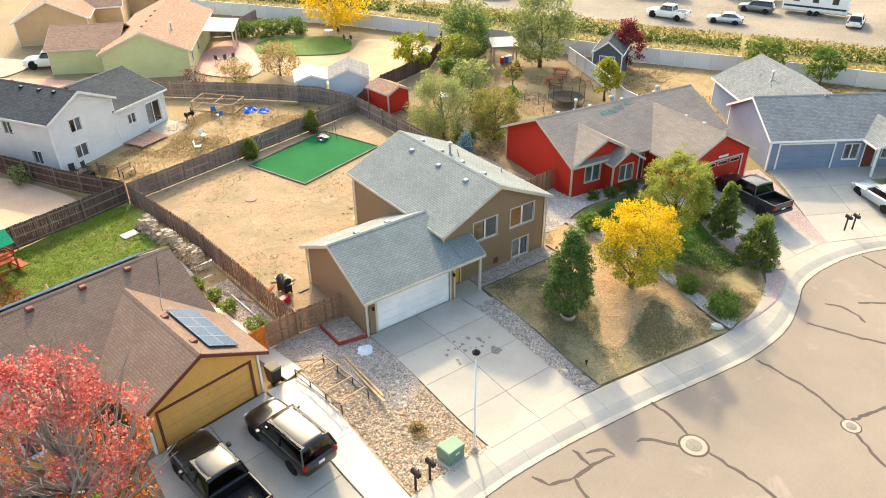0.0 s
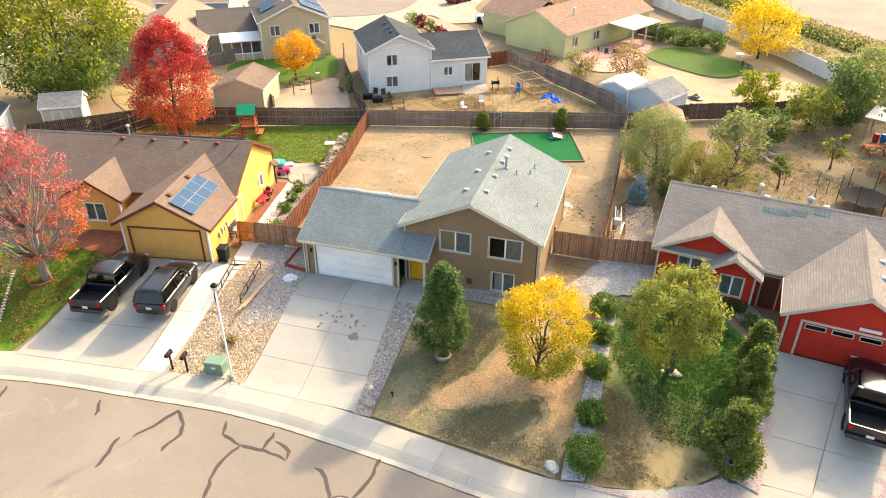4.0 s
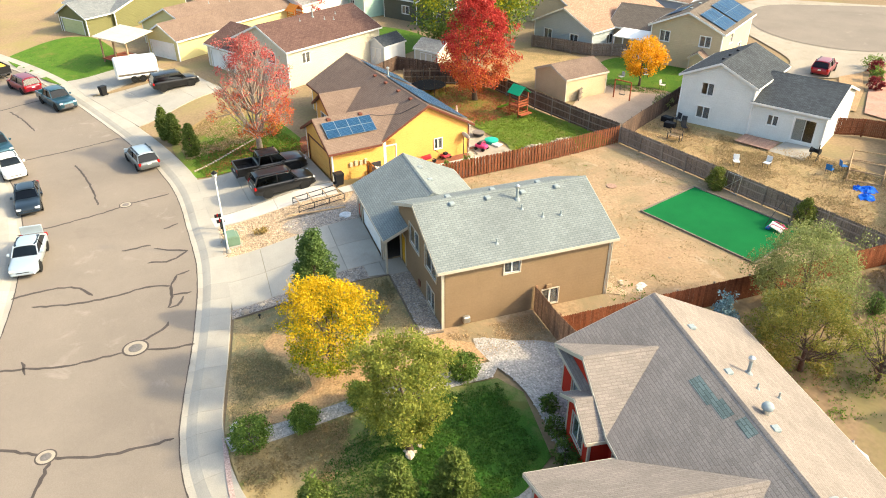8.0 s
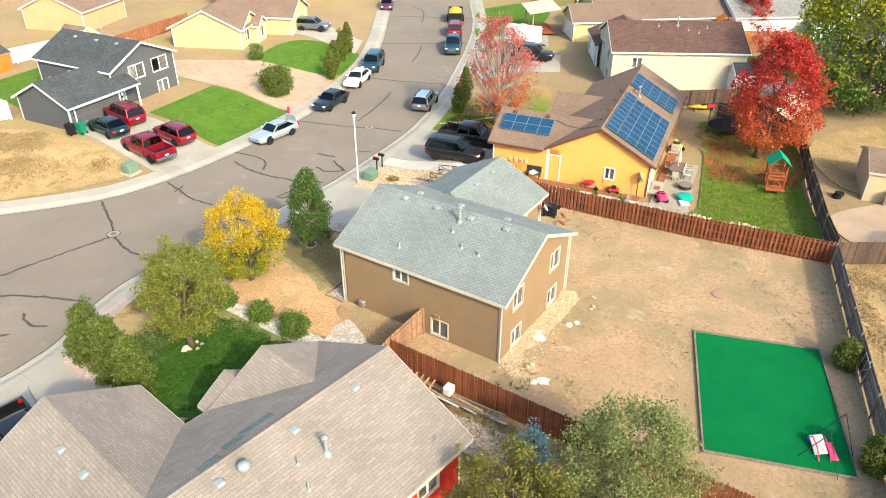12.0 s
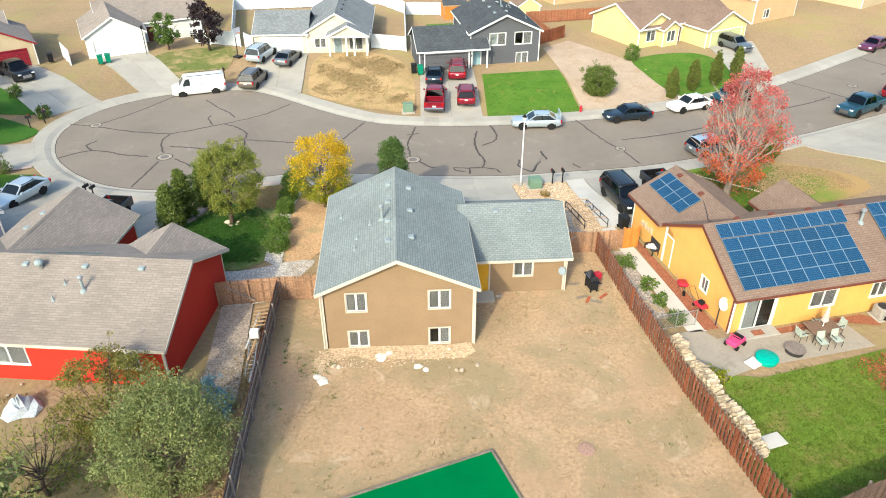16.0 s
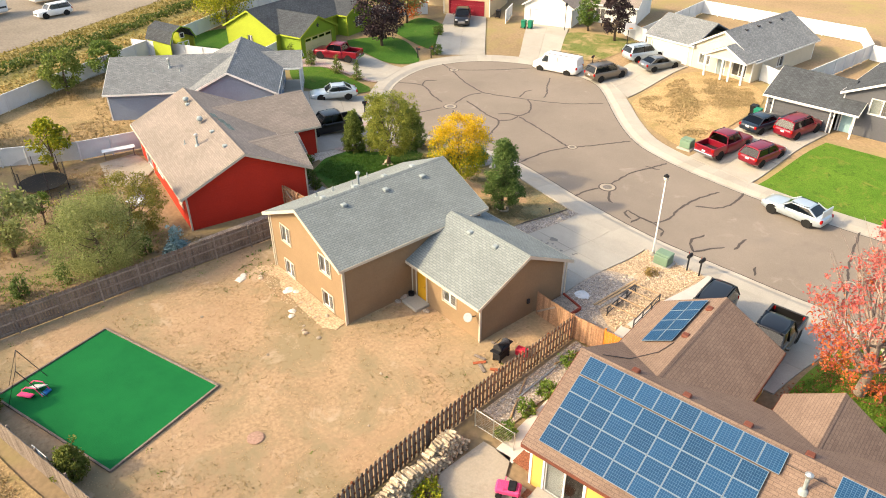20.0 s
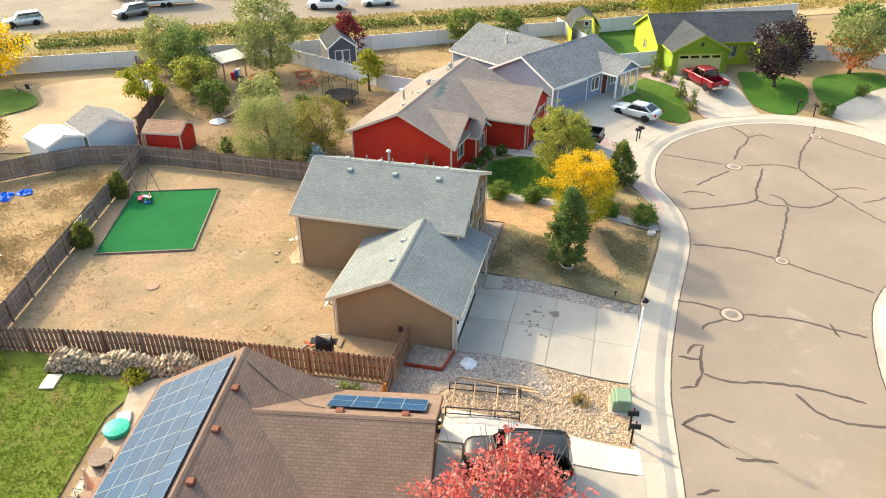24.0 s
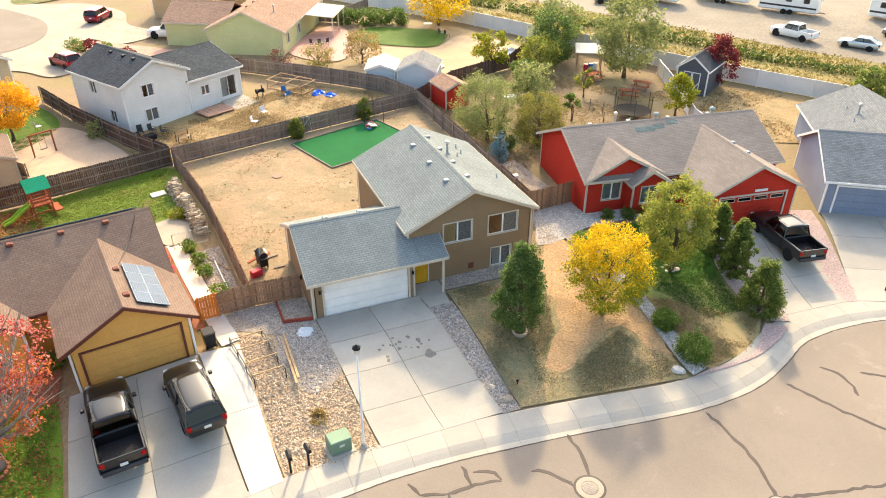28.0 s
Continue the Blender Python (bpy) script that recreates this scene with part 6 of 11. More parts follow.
def fence(pts, h, material, label, side=1, inner=None, post=None, spacing=2.4, picket=0.14, gap=0.012, dog=True, rails=3, woven=False, group="wooden fences"):
    """A board fence: posts, rails on one side, and panels of uneven pickets."""
    f = thing("fence", 0, 0, 0, 0, label, "fence", group)
    post = post or material
    for a, b in zip(pts, pts[1:]):
        a, b = Vector(a), Vector(b)
        L = (b - a).length
        n = max(1, round(L / spacing))
        d = (b - a) / L
        nrm_ = Vector((-d.y, d.x)) * side
        zz = land(*np.array([a + d * (L * i / n) for i in range(n + 1)]).T)
        for i in range(n + 1):
            p = a + d * (L * i / n)
            q = p + nrm_ * (0.035 if woven else 0.07)
            part("post", Shell().block(q.x - 0.045, q.x + 0.045, q.y - 0.045, q.y + 0.045, zz[i] - 0.2, zz[i] + h + rf.uniform(-0.02, 0.05), 0.01), post, f)
        for i in range(n):
            p, q = a + d * (L * i / n), a + d * (L * (i + 1) / n)
            for r in range(rails):
                fr = 0.14 + 0.72 * r / max(1, rails - 1)
                u, v = p + nrm_ * 0.035, q + nrm_ * 0.035
                part("rail", Shell().beam((u.x, u.y, zz[i] + h * fr), (v.x, v.y, zz[i + 1] + h * fr), 0.04, 0.09), post, f)
            s = Shell()
            m_ = max(1, round((q - p).length / (0.135 if woven else picket + gap)))
            for j in range(m_):
                t0 = j / m_
                c0 = p.lerp(q, t0)
                c1 = p.lerp(q, t0 + (1.06 if woven else 1 - gap / (picket + gap)) / m_)
                z_ = zz[i] * (1 - t0) + zz[i + 1] * t0
                top_ = z_ + h + rf.uniform(-0.025, 0.02)
                k_ = rf.uniform(-0.008, 0.008)
                off = nrm_ * 0.075 if woven and j % 2 else -nrm_ * 0.02
                w_ = -nrm_ * 0.016
                c0, c1 = c0 + off + nrm_ * k_, c1 + off + nrm_ * k_
                e = (c1 - c0) * 0.22
                ring = [(c0, z_ + 0.03), (c1, z_ + 0.03), (c1, top_ - 0.05), (c1 - e, top_), (c0 + e, top_), (c0, top_ - 0.05)] if dog else [(c0, z_ + 0.03), (c1, z_ + 0.03), (c1, top_), (c0, top_)]
                i0 = len(s.v)
                k2 = len(ring)
                s.v += [(c.x, c.y, z) for c, z in ring] + [(c.x + w_.x, c.y + w_.y, z) for c, z in ring]
                s.f.append(tuple(i0 + x for x in range(k2)))
                s.f.append(tuple(i0 + k2 + x for x in range(k2 - 1, -1, -1)))
                for x in range(k2):
                    y = (x + 1) % k2
                    s.f.append((i0 + x, i0 + k2 + x, i0 + k2 + y, i0 + y))
            pan = part("panel", s, material, f)
            pan["kind"] = "stuff"
            if inner:
                pan.data.materials.append(inner)
                for k2 in range(0, len(s.f), 8 if dog else 6):
                    pan.data.polygons[k2].material_index = 1
    return f


fence([(-3.1, 2.7), (-3.6, 9.0), (-4.3, 16.0), (-5.8, 24.5)], 1.6, FENCEGREY, "board-on-board picket fence between two yards, stained red-brown on one face", side=-1, inner=FENCEBROWN, post=FENCEBROWN, woven=True)
fence([(-5.75, 24.7), (5.8, 27.7), (17.35, 30.75)], 1.55, FENCEGREY, "weathered grey board fence along the back of the yard", side=-1, post=SUNLITRAIL)
fence([(17.4, 30.6), (17.45, 19.0), (17.3, 6.75)], 1.65, FENCEBROWN, "board fence, grey on the yard side and stained brown outside", side=-1, inner=FENCEGREY, post=SUNLITRAIL)
side_fence = fence([(14.35, 6.7), (17.25, 6.7), (20.85, 7.05)], 1.75, FENCETAN, "tall brown fence with gate between two houses", side=1)
garage_fence = fence([(-0.25, 2.45), (-3.0, 2.55), (-4.95, 2.3)], 1.6, FENCETAN, "weathered brown fence beside the garage", side=1)
fence([(-4.98, 2.3), (-6.05, 2.15)], 1.6, FENCEORANGE, "bright orange cedar gate beside the yellow house", side=1)
fence([(-5.95, 24.75), (-9.2, 23.6), (-16.2, 21.6), (-24.8, 19.4), (-27.6, 11.6)], 1.75, FENCEDARK, "dark weathered fence behind the green lawn", side=1, post=FENCEGREY)
fence([(-5.9, 24.9), (-8.2, 28.4), (-13.6, 37.6), (-16.5, 44.0)], 1.7, FENCEDARK, "dark fence beside the white house", side=1, post=FENCEGREY)
fence([(17.3, 30.9), (15.6, 35.0), (11.0, 39.3), (2.7, 47.0)], 1.7, FENCEGREY, "grey fence between the two back yards", side=1, post=SUNLITRAIL)
fence([(2.7, 47.0), (0.8, 45.2), (-0.4, 43.0)], 1.6, FENCEBROWN, "brown gate fence beside the white house", side=1)
fence([(17.5, 30.8), (22.8, 34.6), (31.0, 37.4), (35.5, 41.5), (38.5, 45.3)], 1.6, FENCEDARK, "dark board fence behind the red shed", side=1)
fence([(-25.0, 19.4), (-33.0, 12.4), (-28.2, 6.5)], 1.6, FENCEDARK, "dark fence beside the garden sheds", side=1)
fence([(-20.4, 31.0), (-16.6, 26.6)], 1.2, FENCEGREY, "low grey fence by the tan shed", side=1)
fence([(-26.4, 41.4), (-29.8, 35.6), (-36.5, 31.0)], 1.5, FENCEGREY, "grey fence behind the golden tree", side=1)
fence([(-55, 12), (-47.5, 5.0), (-38.8, 10.6)], 1.6, CEDAR, "red-brown cedar fence behind the lawn", side=1)
fence([(-52.3, 0.7), (-59.3, 14.1)], 1.6, CEDAR, "red cedar fence beside the orange play set", side=1)
fence([(12.0, 68.0), (18.5, 64.5), (24.5, 70.0)], 1.6, FENCEGREY, "grey fence by the long hedge", side=1)
fence([(-8.0, -45.5), (-11.8, -48.5)], 1.6, FENCEBROWN, "brown fence panel between two houses", side=1)
fence([(-24, -58), (-8, -55.5), (-9.5, -47.5)], 1.6, CEDAR, "red cedar fence behind the pale yellow house", side=1)


part("gate_brace", Shell().beam((-0.4, 2.53, 0.3), (-1.7, 2.58, 1.35), 0.04, 0.1), SUNLITRAIL, garage_fence, "pale diagonal gate brace")
part("gate_brace", Shell().beam((18.7, 6.98, 0.3), (20.3, 7.13, 1.5), 0.04, 0.1), SUNLITRAIL, side_fence, "pale diagonal gate brace")


def panel_fence(pts, h, material, label, spacing=2.4, category="fence", rib=0.0):
    """Smooth panel fence: posts with caps and flat panels between a top and a bottom rail."""
    f = thing("panel_fence", 0, 0, 0, 0, label, category, "panel fences")
    for a, b in zip(pts, pts[1:]):
        a, b = Vector(a), Vector(b)
        L = (b - a).length
        n = max(1, round(L / spacing))
        for i in range(n):
            p, q = a.lerp(b, i / n), a.lerp(b, (i + 1) / n)
            z0, z1 = H(*p), H(*q)
            part("post", Shell().block(p.x - 0.07, p.x + 0.07, p.y - 0.07, p.y + 0.07, z0 - 0.2, z0 + h + 0.08, 0.03), material, f)
            s = Shell()
            s.slab([(p.x, p.y, z0 + h), (q.x, q.y, z1 + h), (q.x + 0.03, q.y + 0.03, z1 + h), (p.x + 0.03, p.y + 0.03, z0 + h)], h - 0.05)
            part("panel", s, material, f)
            part("rail", Shell().beam((p.x, p.y, z0 + h), (q.x, q.y, z1 + h), 0.08, 0.1), material, f)
    return f


panel_fence(CANAL[:-1], 1.75, GREYPANEL, "long pale grey panel fence along the canal", 3.0)
panel_fence([(45.6, 30.0), (42.0, 21.5), (39.2, 16.1), (38.2, 11.2)], 1.6, VINYL, "white vinyl fence between two back yards")
panel_fence([(66.6, 1.8), (55.6, -4.4), (50.6, -5.0)], 1.7, VINYL, "white vinyl fence beside the lime-green barn")
panel_fence([(50.8, -5.0), (54.3, -10.8)], 1.7, VINYL, "white vinyl fence beside the lime-green house")
panel_fence([(47.3, -41.4), (49.5, -44.8)], 1.7, VINYL, "white vinyl gate between two garages")
panel_fence([(28.4, -47.2), (27.0, -45.4)], 1.7, VINYL, "white vinyl gate beside the cream house")
panel_fence([(29.0, -47.4), (35.0, -49.5)], 1.7, VINYL, "white vinyl fence behind the green lawn")
panel_fence([(12.8, -45.6), (8.6, -44.0), (8.4, -62)], 1.7, VINYL, "white vinyl fence beside the charcoal house")
panel_fence([(30, -48), (33, -66), (12, -68), (8.4, -62)], 1.7, VINYL, "white vinyl fence behind the cream house")
panel_fence([(-7.6, -46), (-6.5, -60), (8.2, -61.5)], 1.7, VINYL, "white vinyl fence round the back lawn")
panel_fence([(57.6, -19), (61, -30), (58, -36.5)], 1.7, VINYL, "white vinyl fence behind the shrubs")

# ---- trees and shrubs ----


def leaves_mesh(name, pts, size, material, rng, flat=0.25):
    """Single leaves: small folded diamonds at the given places, each turned its own way."""
    n = len(pts)
    a = rng.normal(size=(n, 3))
    a /= np.linalg.norm(a, axis=1)[:, None]
    b = np.cross(a, rng.normal(size=(n, 3)) + np.array([0, 0, flat]))
    b /= np.linalg.norm(b, axis=1)[:, None] + 1e-9
    s = (size * rng.uniform(0.6, 1.35, n))[:, None]
    v = np.empty((n, 4, 3))
    v[:, 0] = pts - a * s
    v[:, 1] = pts + b * s * 0.55
    v[:, 2] = pts + a * s
    v[:, 3] = pts - b * s * 0.55
    me = bpy.data.meshes.new(name)
    me.vertices.add(4 * n)
    me.vertices.foreach_set("co", v.reshape(-1).astype(np.float32))
    me.loops.add(4 * n)
    me.loops.foreach_set("vertex_index", np.arange(4 * n, dtype=np.int32))
    me.polygons.add(n)
    me.polygons.foreach_set("loop_start", np.arange(0, 4 * n, 4, dtype=np.int32))
    me.update(calc_edges=True)
    me.materials.append(material)
    return me


def tree(x, y, h, r, leaf, label, seed, name="tree", stem=0.3, shape="round", n=3200, size=0.13, bark=BARK, clumps=70, clump=0.32, leaf2=None, group="", category="tree", bare=0, trunk_r=None):
    """A tapered trunk with limbs, and a crown of single leaves gathered in uneven clumps with gaps. shape: round, oval, cone or weeping."""
    rng = np.random.default_rng(seed)
    t = thing(name, x, y, H(x, y) - 0.02, float(rng.uniform(0, 360)), label, category, group)
    z0 = h * stem
    tr = trunk_r or 0.022 * h + 0.03
    cz, rz = (z0 + h) / 2, (h - z0) / 2

    def radius(q):
        """Crown radius at the fraction q of its height."""
        if shape == "cone":
            return r * (1 - q) ** 0.8 * (0.5 + min(q * 5, 0.5))
        if shape == "spire":
            return r * (1 - q) ** 0.62 * min(1.0, 0.45 + q * 3.4)
        if shape == "oval":
            return r * max(0.0, math.sin(math.pi * min(1, (q * 0.92 + 0.06)) ** 0.8)) ** 0.75
        return r * math.sqrt(max(0, 1 - (2 * q - 1) ** 2)) ** 0.8

    s = Shell()
    lean = rng.normal(0, 0.04, 2) * h
    top = 0.82 if shape != "round" else 0.7
    stem_pts = [(lean[0] * q * q + rng.normal(0, 0.01) * h * (q > 0), lean[1] * q * q + rng.normal(0, 0.01) * h * (q > 0), h * top * q) for q in np.linspace(0, 1, 6)]
    s.tube(stem_pts, [tr * (1.25 if i == 0 else 1) * (1 - 0.8 * i / 5) for i in range(6)], 8)
    tips = []
    limbs = 9 if shape in ("round", "weeping") else 7
    for i in range(limbs + bare):
        q = rng.uniform(0.05, 0.75)
        st = np.array(stem_pts[min(5, 1 + int(q * 4))])
        st[2] = max(st[2], z0 * 0.85)
        ang = i * 2.4 + rng.uniform(-0.4, 0.4)
        qe = min(0.95, q + rng.uniform(0.1, 0.4))
        rr = radius(qe) * rng.uniform(0.6, 0.92)
        en = np.array([math.cos(ang) * rr, math.sin(ang) * rr, z0 + (h - z0) * qe])
        md = (st + en) / 2 + np.array([0, 0, -0.04 * h]) + rng.normal(0, 0.02 * h, 3)
        w = tr * (1 - 0.7 * q) * 0.5
        s.tube([st, md, en], [w, w * 0.6, w * 0.15], 5, False)
        for k_ in range(3):
            e2 = en + rng.normal(0, 0.18 * r, 3) + np.array([0, 0, 0.1 * r])
            s.tube([md * (0.6 - 0.2 * k_) + en * (0.4 + 0.2 * k_), e2], [w * 0.4, w * 0.1], 4, False)
            tips.append(e2)
        tips.append(en)
    part("trunk", s, bark, t, smooth=True)
    cl = []
    for i in range(clumps):
        q = rng.uniform(0.02, 0.99)
        if shape == "cone":
            q = 1 - math.sqrt(rng.uniform(0.0, 1))
        ang = rng.uniform(0, 2 * math.pi)
        rr = radius(q) * (rng.uniform(0.35, 1.0) ** 0.55) * rng.uniform(0.82, 1.08)
        cl.append([math.cos(ang) * rr + lean[0] * 0.6, math.sin(ang) * rr + lean[1] * 0.6, z0 + (h - z0) * q])
    cl = np.array(cl + tips[: max(4, clumps // 5)])
    csz = clump * r * rng.uniform(0.45, 1.2, len(cl))
    w = csz ** 2
    pick = rng.choice(len(cl), n, p=w / w.sum())
    d = rng.normal(size=(n, 3))
    d /= np.linalg.norm(d, axis=1)[:, None]
    d *= (rng.uniform(0, 1, n) ** 0.45 * csz[pick])[:, None]
    d[:, 2] *= 0.75 if shape != "weeping" else 1.3
    pts = cl[pick] + d
    if shape == "weeping":
        pts[:, 2] -= 0.12 * r * rng.uniform(0, 1, n) ** 2
    pts[:, 2] = np.maximum(pts[:, 2], 0.04)
    if leaf2 is None:
        part("crown", leaves_mesh("crown", pts, size, leaf, rng), None, t)
    else:
        cut = pts[:, 2] + rng.normal(0, 0.16 * h, n) > z0 + (h - z0) * leaf2[1]
        part("crown", leaves_mesh("crown", pts[cut], size, leaf, rng), None, t)
        part("lower_crown", leaves_mesh("lower_crown", pts[~cut], size, leaf2[0], rng), None, t, leaf2[2])
    return t


# front yards
tree(10.4, -5.0, 5.65, 1.65, L_PEAR, "dense dark green ornamental pear in a concrete ring", 1, "pear_tree", 0.12, "spire", 17000, 0.07, clumps=190, clump=0.24)
tree(15.5, -5.4, 5.5, 2.45, L_GOLD, "golden yellow honey locust on the dry lawn", 202, "honey_locust", 0.15, "round", 21000, 0.06, clumps=220, clump=0.2, leaf2=(L_LIME, 0.56, "greener lower leaves"))
tree(22.0, -3.2, 5.9, 2.3, L_ASH, "olive green ash tree on the lush lawn", 3, "ash_tree", 0.2, "round", 20000, 0.068, clumps=190, clump=0.2)
for i, (jx, jy, jh, jr) in enumerate(((24.9, -7.9, 3.4, 1.55), (25.6, -4.9, 4.1, 1.15), (26.0, -2.6, 3.6, 1.2))):
    tree(jx, jy, jh, jr, L_PINE, "dark green upright juniper on pink gravel", 10 + i, "juniper", 0.03, "spire", 14000, 0.07, clumps=240, clump=0.22, group="junipers by the red house")
tree(-15.3, -5.2, 9.8, 3.5, L_PINK, "thinning pink-red maple with bare pale branches", 5, "maple_tree", 0.16, "oval", 9500, 0.08, PALEBARK, 210, 0.15, leaf2=(L_ORANGE, 0.3, "orange-red lower leaves"), bare=70)
tree(-20.4, 16.9, 10.1, 3.7, L_RED, "large crimson maple with orange skirt", 6, "maple_tree", 0.13, "oval", 26000, 0.095, clumps=280, clump=0.2, leaf2=(L_ORANGE, 0.3, "orange lower leaves"))
tree(-37.2, 22.8, 13.0, 7.6, L_LIME, "tall yellow-green shade tree behind the sheds", 7, "shade_tree", 0.1, "round", 24000, 0.18, clumps=300, clump=0.22, leaf2=(L_GREEN, 0.4, "darker green leaves"))
tree(-18.3, 34.8, 5.0, 2.3, L_AMBER, "golden orange tree on a back lawn", 8, "golden_tree", 0.3, "round", 6500, 0.1, clumps=90)
tree(30.7, 58.0, 6.2, 4.2, L_GOLD, "broad golden yellow tree by the canal fence", 9, "golden_tree", 0.2, "round", 5200, 0.16, clumps=110)
tree(-59.6, 7.4, 6.0, 2.1, L_RED, "small red maple behind the cedar fence", 12, "maple_tree", 0.2, "oval", 3600, 0.13, clumps=90)
# red house's back yard
tree(20.2, 20.2, 5.4, 2.9, L_WILLOW, "grey-green multi-stem tree beside the fence", 20, "willow_tree", 0.12, "weeping", 24000, 0.06, clumps=230, clump=0.19)
tree(23.7, 17.3, 4.6, 2.5, L_OCHRE, "olive and yellow shrub tree behind the red house", 21, "elm_tree", 0.12, "round", 14000, 0.06, clumps=130, clump=0.19, bare=14)
tree(26.4, 24.2, 4.8, 2.1, L_WILLOW, "grey-green young tree in the dirt yard", 22, "young_tree", 0.2, "round", 3600, 0.12, clumps=80)
tree(25.6, 20.4, 3.4, 1.9, L_ASH, "low olive shrub tree with bare twigs", 23, "young_tree", 0.1, "round", 900, 0.07, clumps=40, bare=24)
tree(41.5, 30.5, 8.4, 4.0, L_WILLOW, "tall pale grey-green tree by the vinyl fence", 24, "willow_tree", 0.12, "round", 7500, 0.16, clumps=150, clump=0.24)
tree(38.8, 18.2, 4.2, 1.6, L_LIME, "slim yellow-green tree beside the white fence", 25, "young_tree", 0.22, "oval", 2400, 0.13, clumps=60)
tree(48.4, 24.2, 4.9, 1.9, L_MAROON, "small maroon red maple by the canal fence", 26, "maple_tree", 0.2, "oval", 3200, 0.13, clumps=70)
tree(56.4, 12.2, 4.4, 1.9, L_PINE, "dark green pine by the canal fence", 27, "pine_tree", 0.22, "round", 2600, 0.16, clumps=50)
tree(59.3, 7.2, 3.8, 1.7, L_GREEN, "small green tree by the canal fence", 28, "young_tree", 0.3, "round", 2200, 0.14, clumps=50)
tree(39.4, 41.8, 5.6, 2.9, L_WILLOW, "olive brown tree at the fence corner", 29, "elm_tree", 0.12, "round", 4200, 0.15, clumps=90, leaf2=(L_ASH, 0.5, "yellower lower leaves"))
tree(36.4, 37.2, 5.2, 2.6, L_PEAR, "dark green spreading conifer in the back yard", 30, "cedar_tree", 0.08, "round", 4200, 0.15, clumps=90)
tree(28.8, 37.6, 4.2, 2.0, L_LIME, "yellow-green small tree by the dark fence", 31, "young_tree", 0.2, "round", 2600, 0.14, clumps=60)
tree(33.2, 34.6, 3.8, 2.2, L_ASH, "olive shrub tree behind the sheds", 32, "shrub_tree", 0.08, "round", 3000, 0.14, clumps=70)
tree(29.6, 31.0, 3.0, 1.7, L_GREEN, "round green shrub tree near the red shed", 33, "shrub_tree", 0.1, "round", 2400, 0.13, clumps=60)
tree(34.0, 26.6, 2.8, 0.9, L_ASH, "thin young tree in the dirt yard", 34, "young_tree", 0.35, "round", 700, 0.12, clumps=22)
tree(29.5, 21.4, 2.6, 0.8, L_GREEN, "thin young tree in the dirt yard", 35, "young_tree", 0.4, "round", 600, 0.12, clumps=20)
tree(16.2, 45.0, 3.4, 2.1, L_DRYWEED, "pale yellow bare shrub by the fence", 36, "shrub_tree", 0.1, "round", 1800, 0.12, clumps=60, bare=10)
tree(7.2, 46.0, 2.2, 1.5, L_MAROON, "red-brown bare shrub by the green house", 37, "shrub_tree", 0.1, "round", 700, 0.07, clumps=40, bare=22)
tree(11.2, 45.2, 2.6, 1.9, L_OCHRE, "thin yellow-olive shrub behind the metal shed", 38, "shrub_tree", 0.08, "round", 3200, 0.07, clumps=60, bare=12)
tree(16.5, 85.5, 4.5, 2.0, L_LIME, "young green tree behind the ranch house", 38, "young_tree", 0.3, "round", 2000, 0.15, clumps=50)
# around the bulb of the street
tree(50.2, -22.9, 6.4, 2.9, L_PURPLE, "dark purple-leaved tree on the round lawn", 40, "plum_tree", 0.22, "round", 5200, 0.16, clumps=110)
tree(32.4, -45.8, 5.8, 1.9, L_PURPLE, "dark purple-leaved tree before the white house", 41, "plum_tree", 0.2, "oval", 3200, 0.16, clumps=70)
tree(37.6, -46.9, 4.2, 1.5, L_GREEN, "small green tree before the white house", 42, "young_tree", 0.2, "round", 2200, 0.14, clumps=50)
tree(56.2, -31.4, 6.4, 2.7, L_WILLOW, "olive and rust tree beside the tan house", 43, "ash_tree", 0.2, "round", 3800, 0.17, clumps=80, leaf2=(L_ORANGE, 0.2, "rusty lower leaves"))
tree(71.5, -12.6, 7.2, 4.3, L_LIME, "yellow tree behind the lime-green house", 44, "golden_tree", 0.12, "round", 9000, 0.14, clumps=130)
tree(62.0, -33.0, 6.0, 3.2, L_PEAR, "dark green tree behind the tan house", 45, "shade_tree", 0.15, "round", 3200, 0.2, clumps=70)
for i, (cx, cy, ch) in enumerate(((50.6, -10.6, 1.9), (48.9, -12.0, 1.3), (45.4, -13.2, 1.7), (43.2, -14.4, 1.5))):
    tree(cx, cy, ch + 0.35, 0.7, L_PINE, "small clipped cone shrub on pink gravel", 50 + i, "cone_shrub", 0.02, "cone", 800, 0.08, clumps=60, clump=0.4, group="cone shrubs", category="shrub")
for i, (cx, cy) in enumerate(((49.0, -31.0), (44.9, -27.2))):
    tree(cx, cy, 1.2, 0.75, L_GREEN, "round green shrub by the driveway", 56 + i, "round_shrub", 0.02, "round", 900, 0.09, clumps=50, clump=0.4, category="shrub")
# clipped cypresses
for i, (cx, cy, ch) in enumerate(((-22.6, -12.9, 2.9), (-21.3, -12.2, 2.7), (-17.8, -10.9, 2.8), (-18.9, -28.6, 2.9), (-22.0, -30.4, 3.1), (-25.1, -32.0, 3.3), (-28.0, -33.4, 3.5))):
    tree(cx, cy, ch + 0.2, 0.68, L_PINE if i < 3 else L_CYPRESS, "clipped upright cypress beside the sidewalk", 60 + i, "cypress", 0.0, "oval", 9000, 0.075, clumps=420, clump=0.26, group="clipped cypresses")
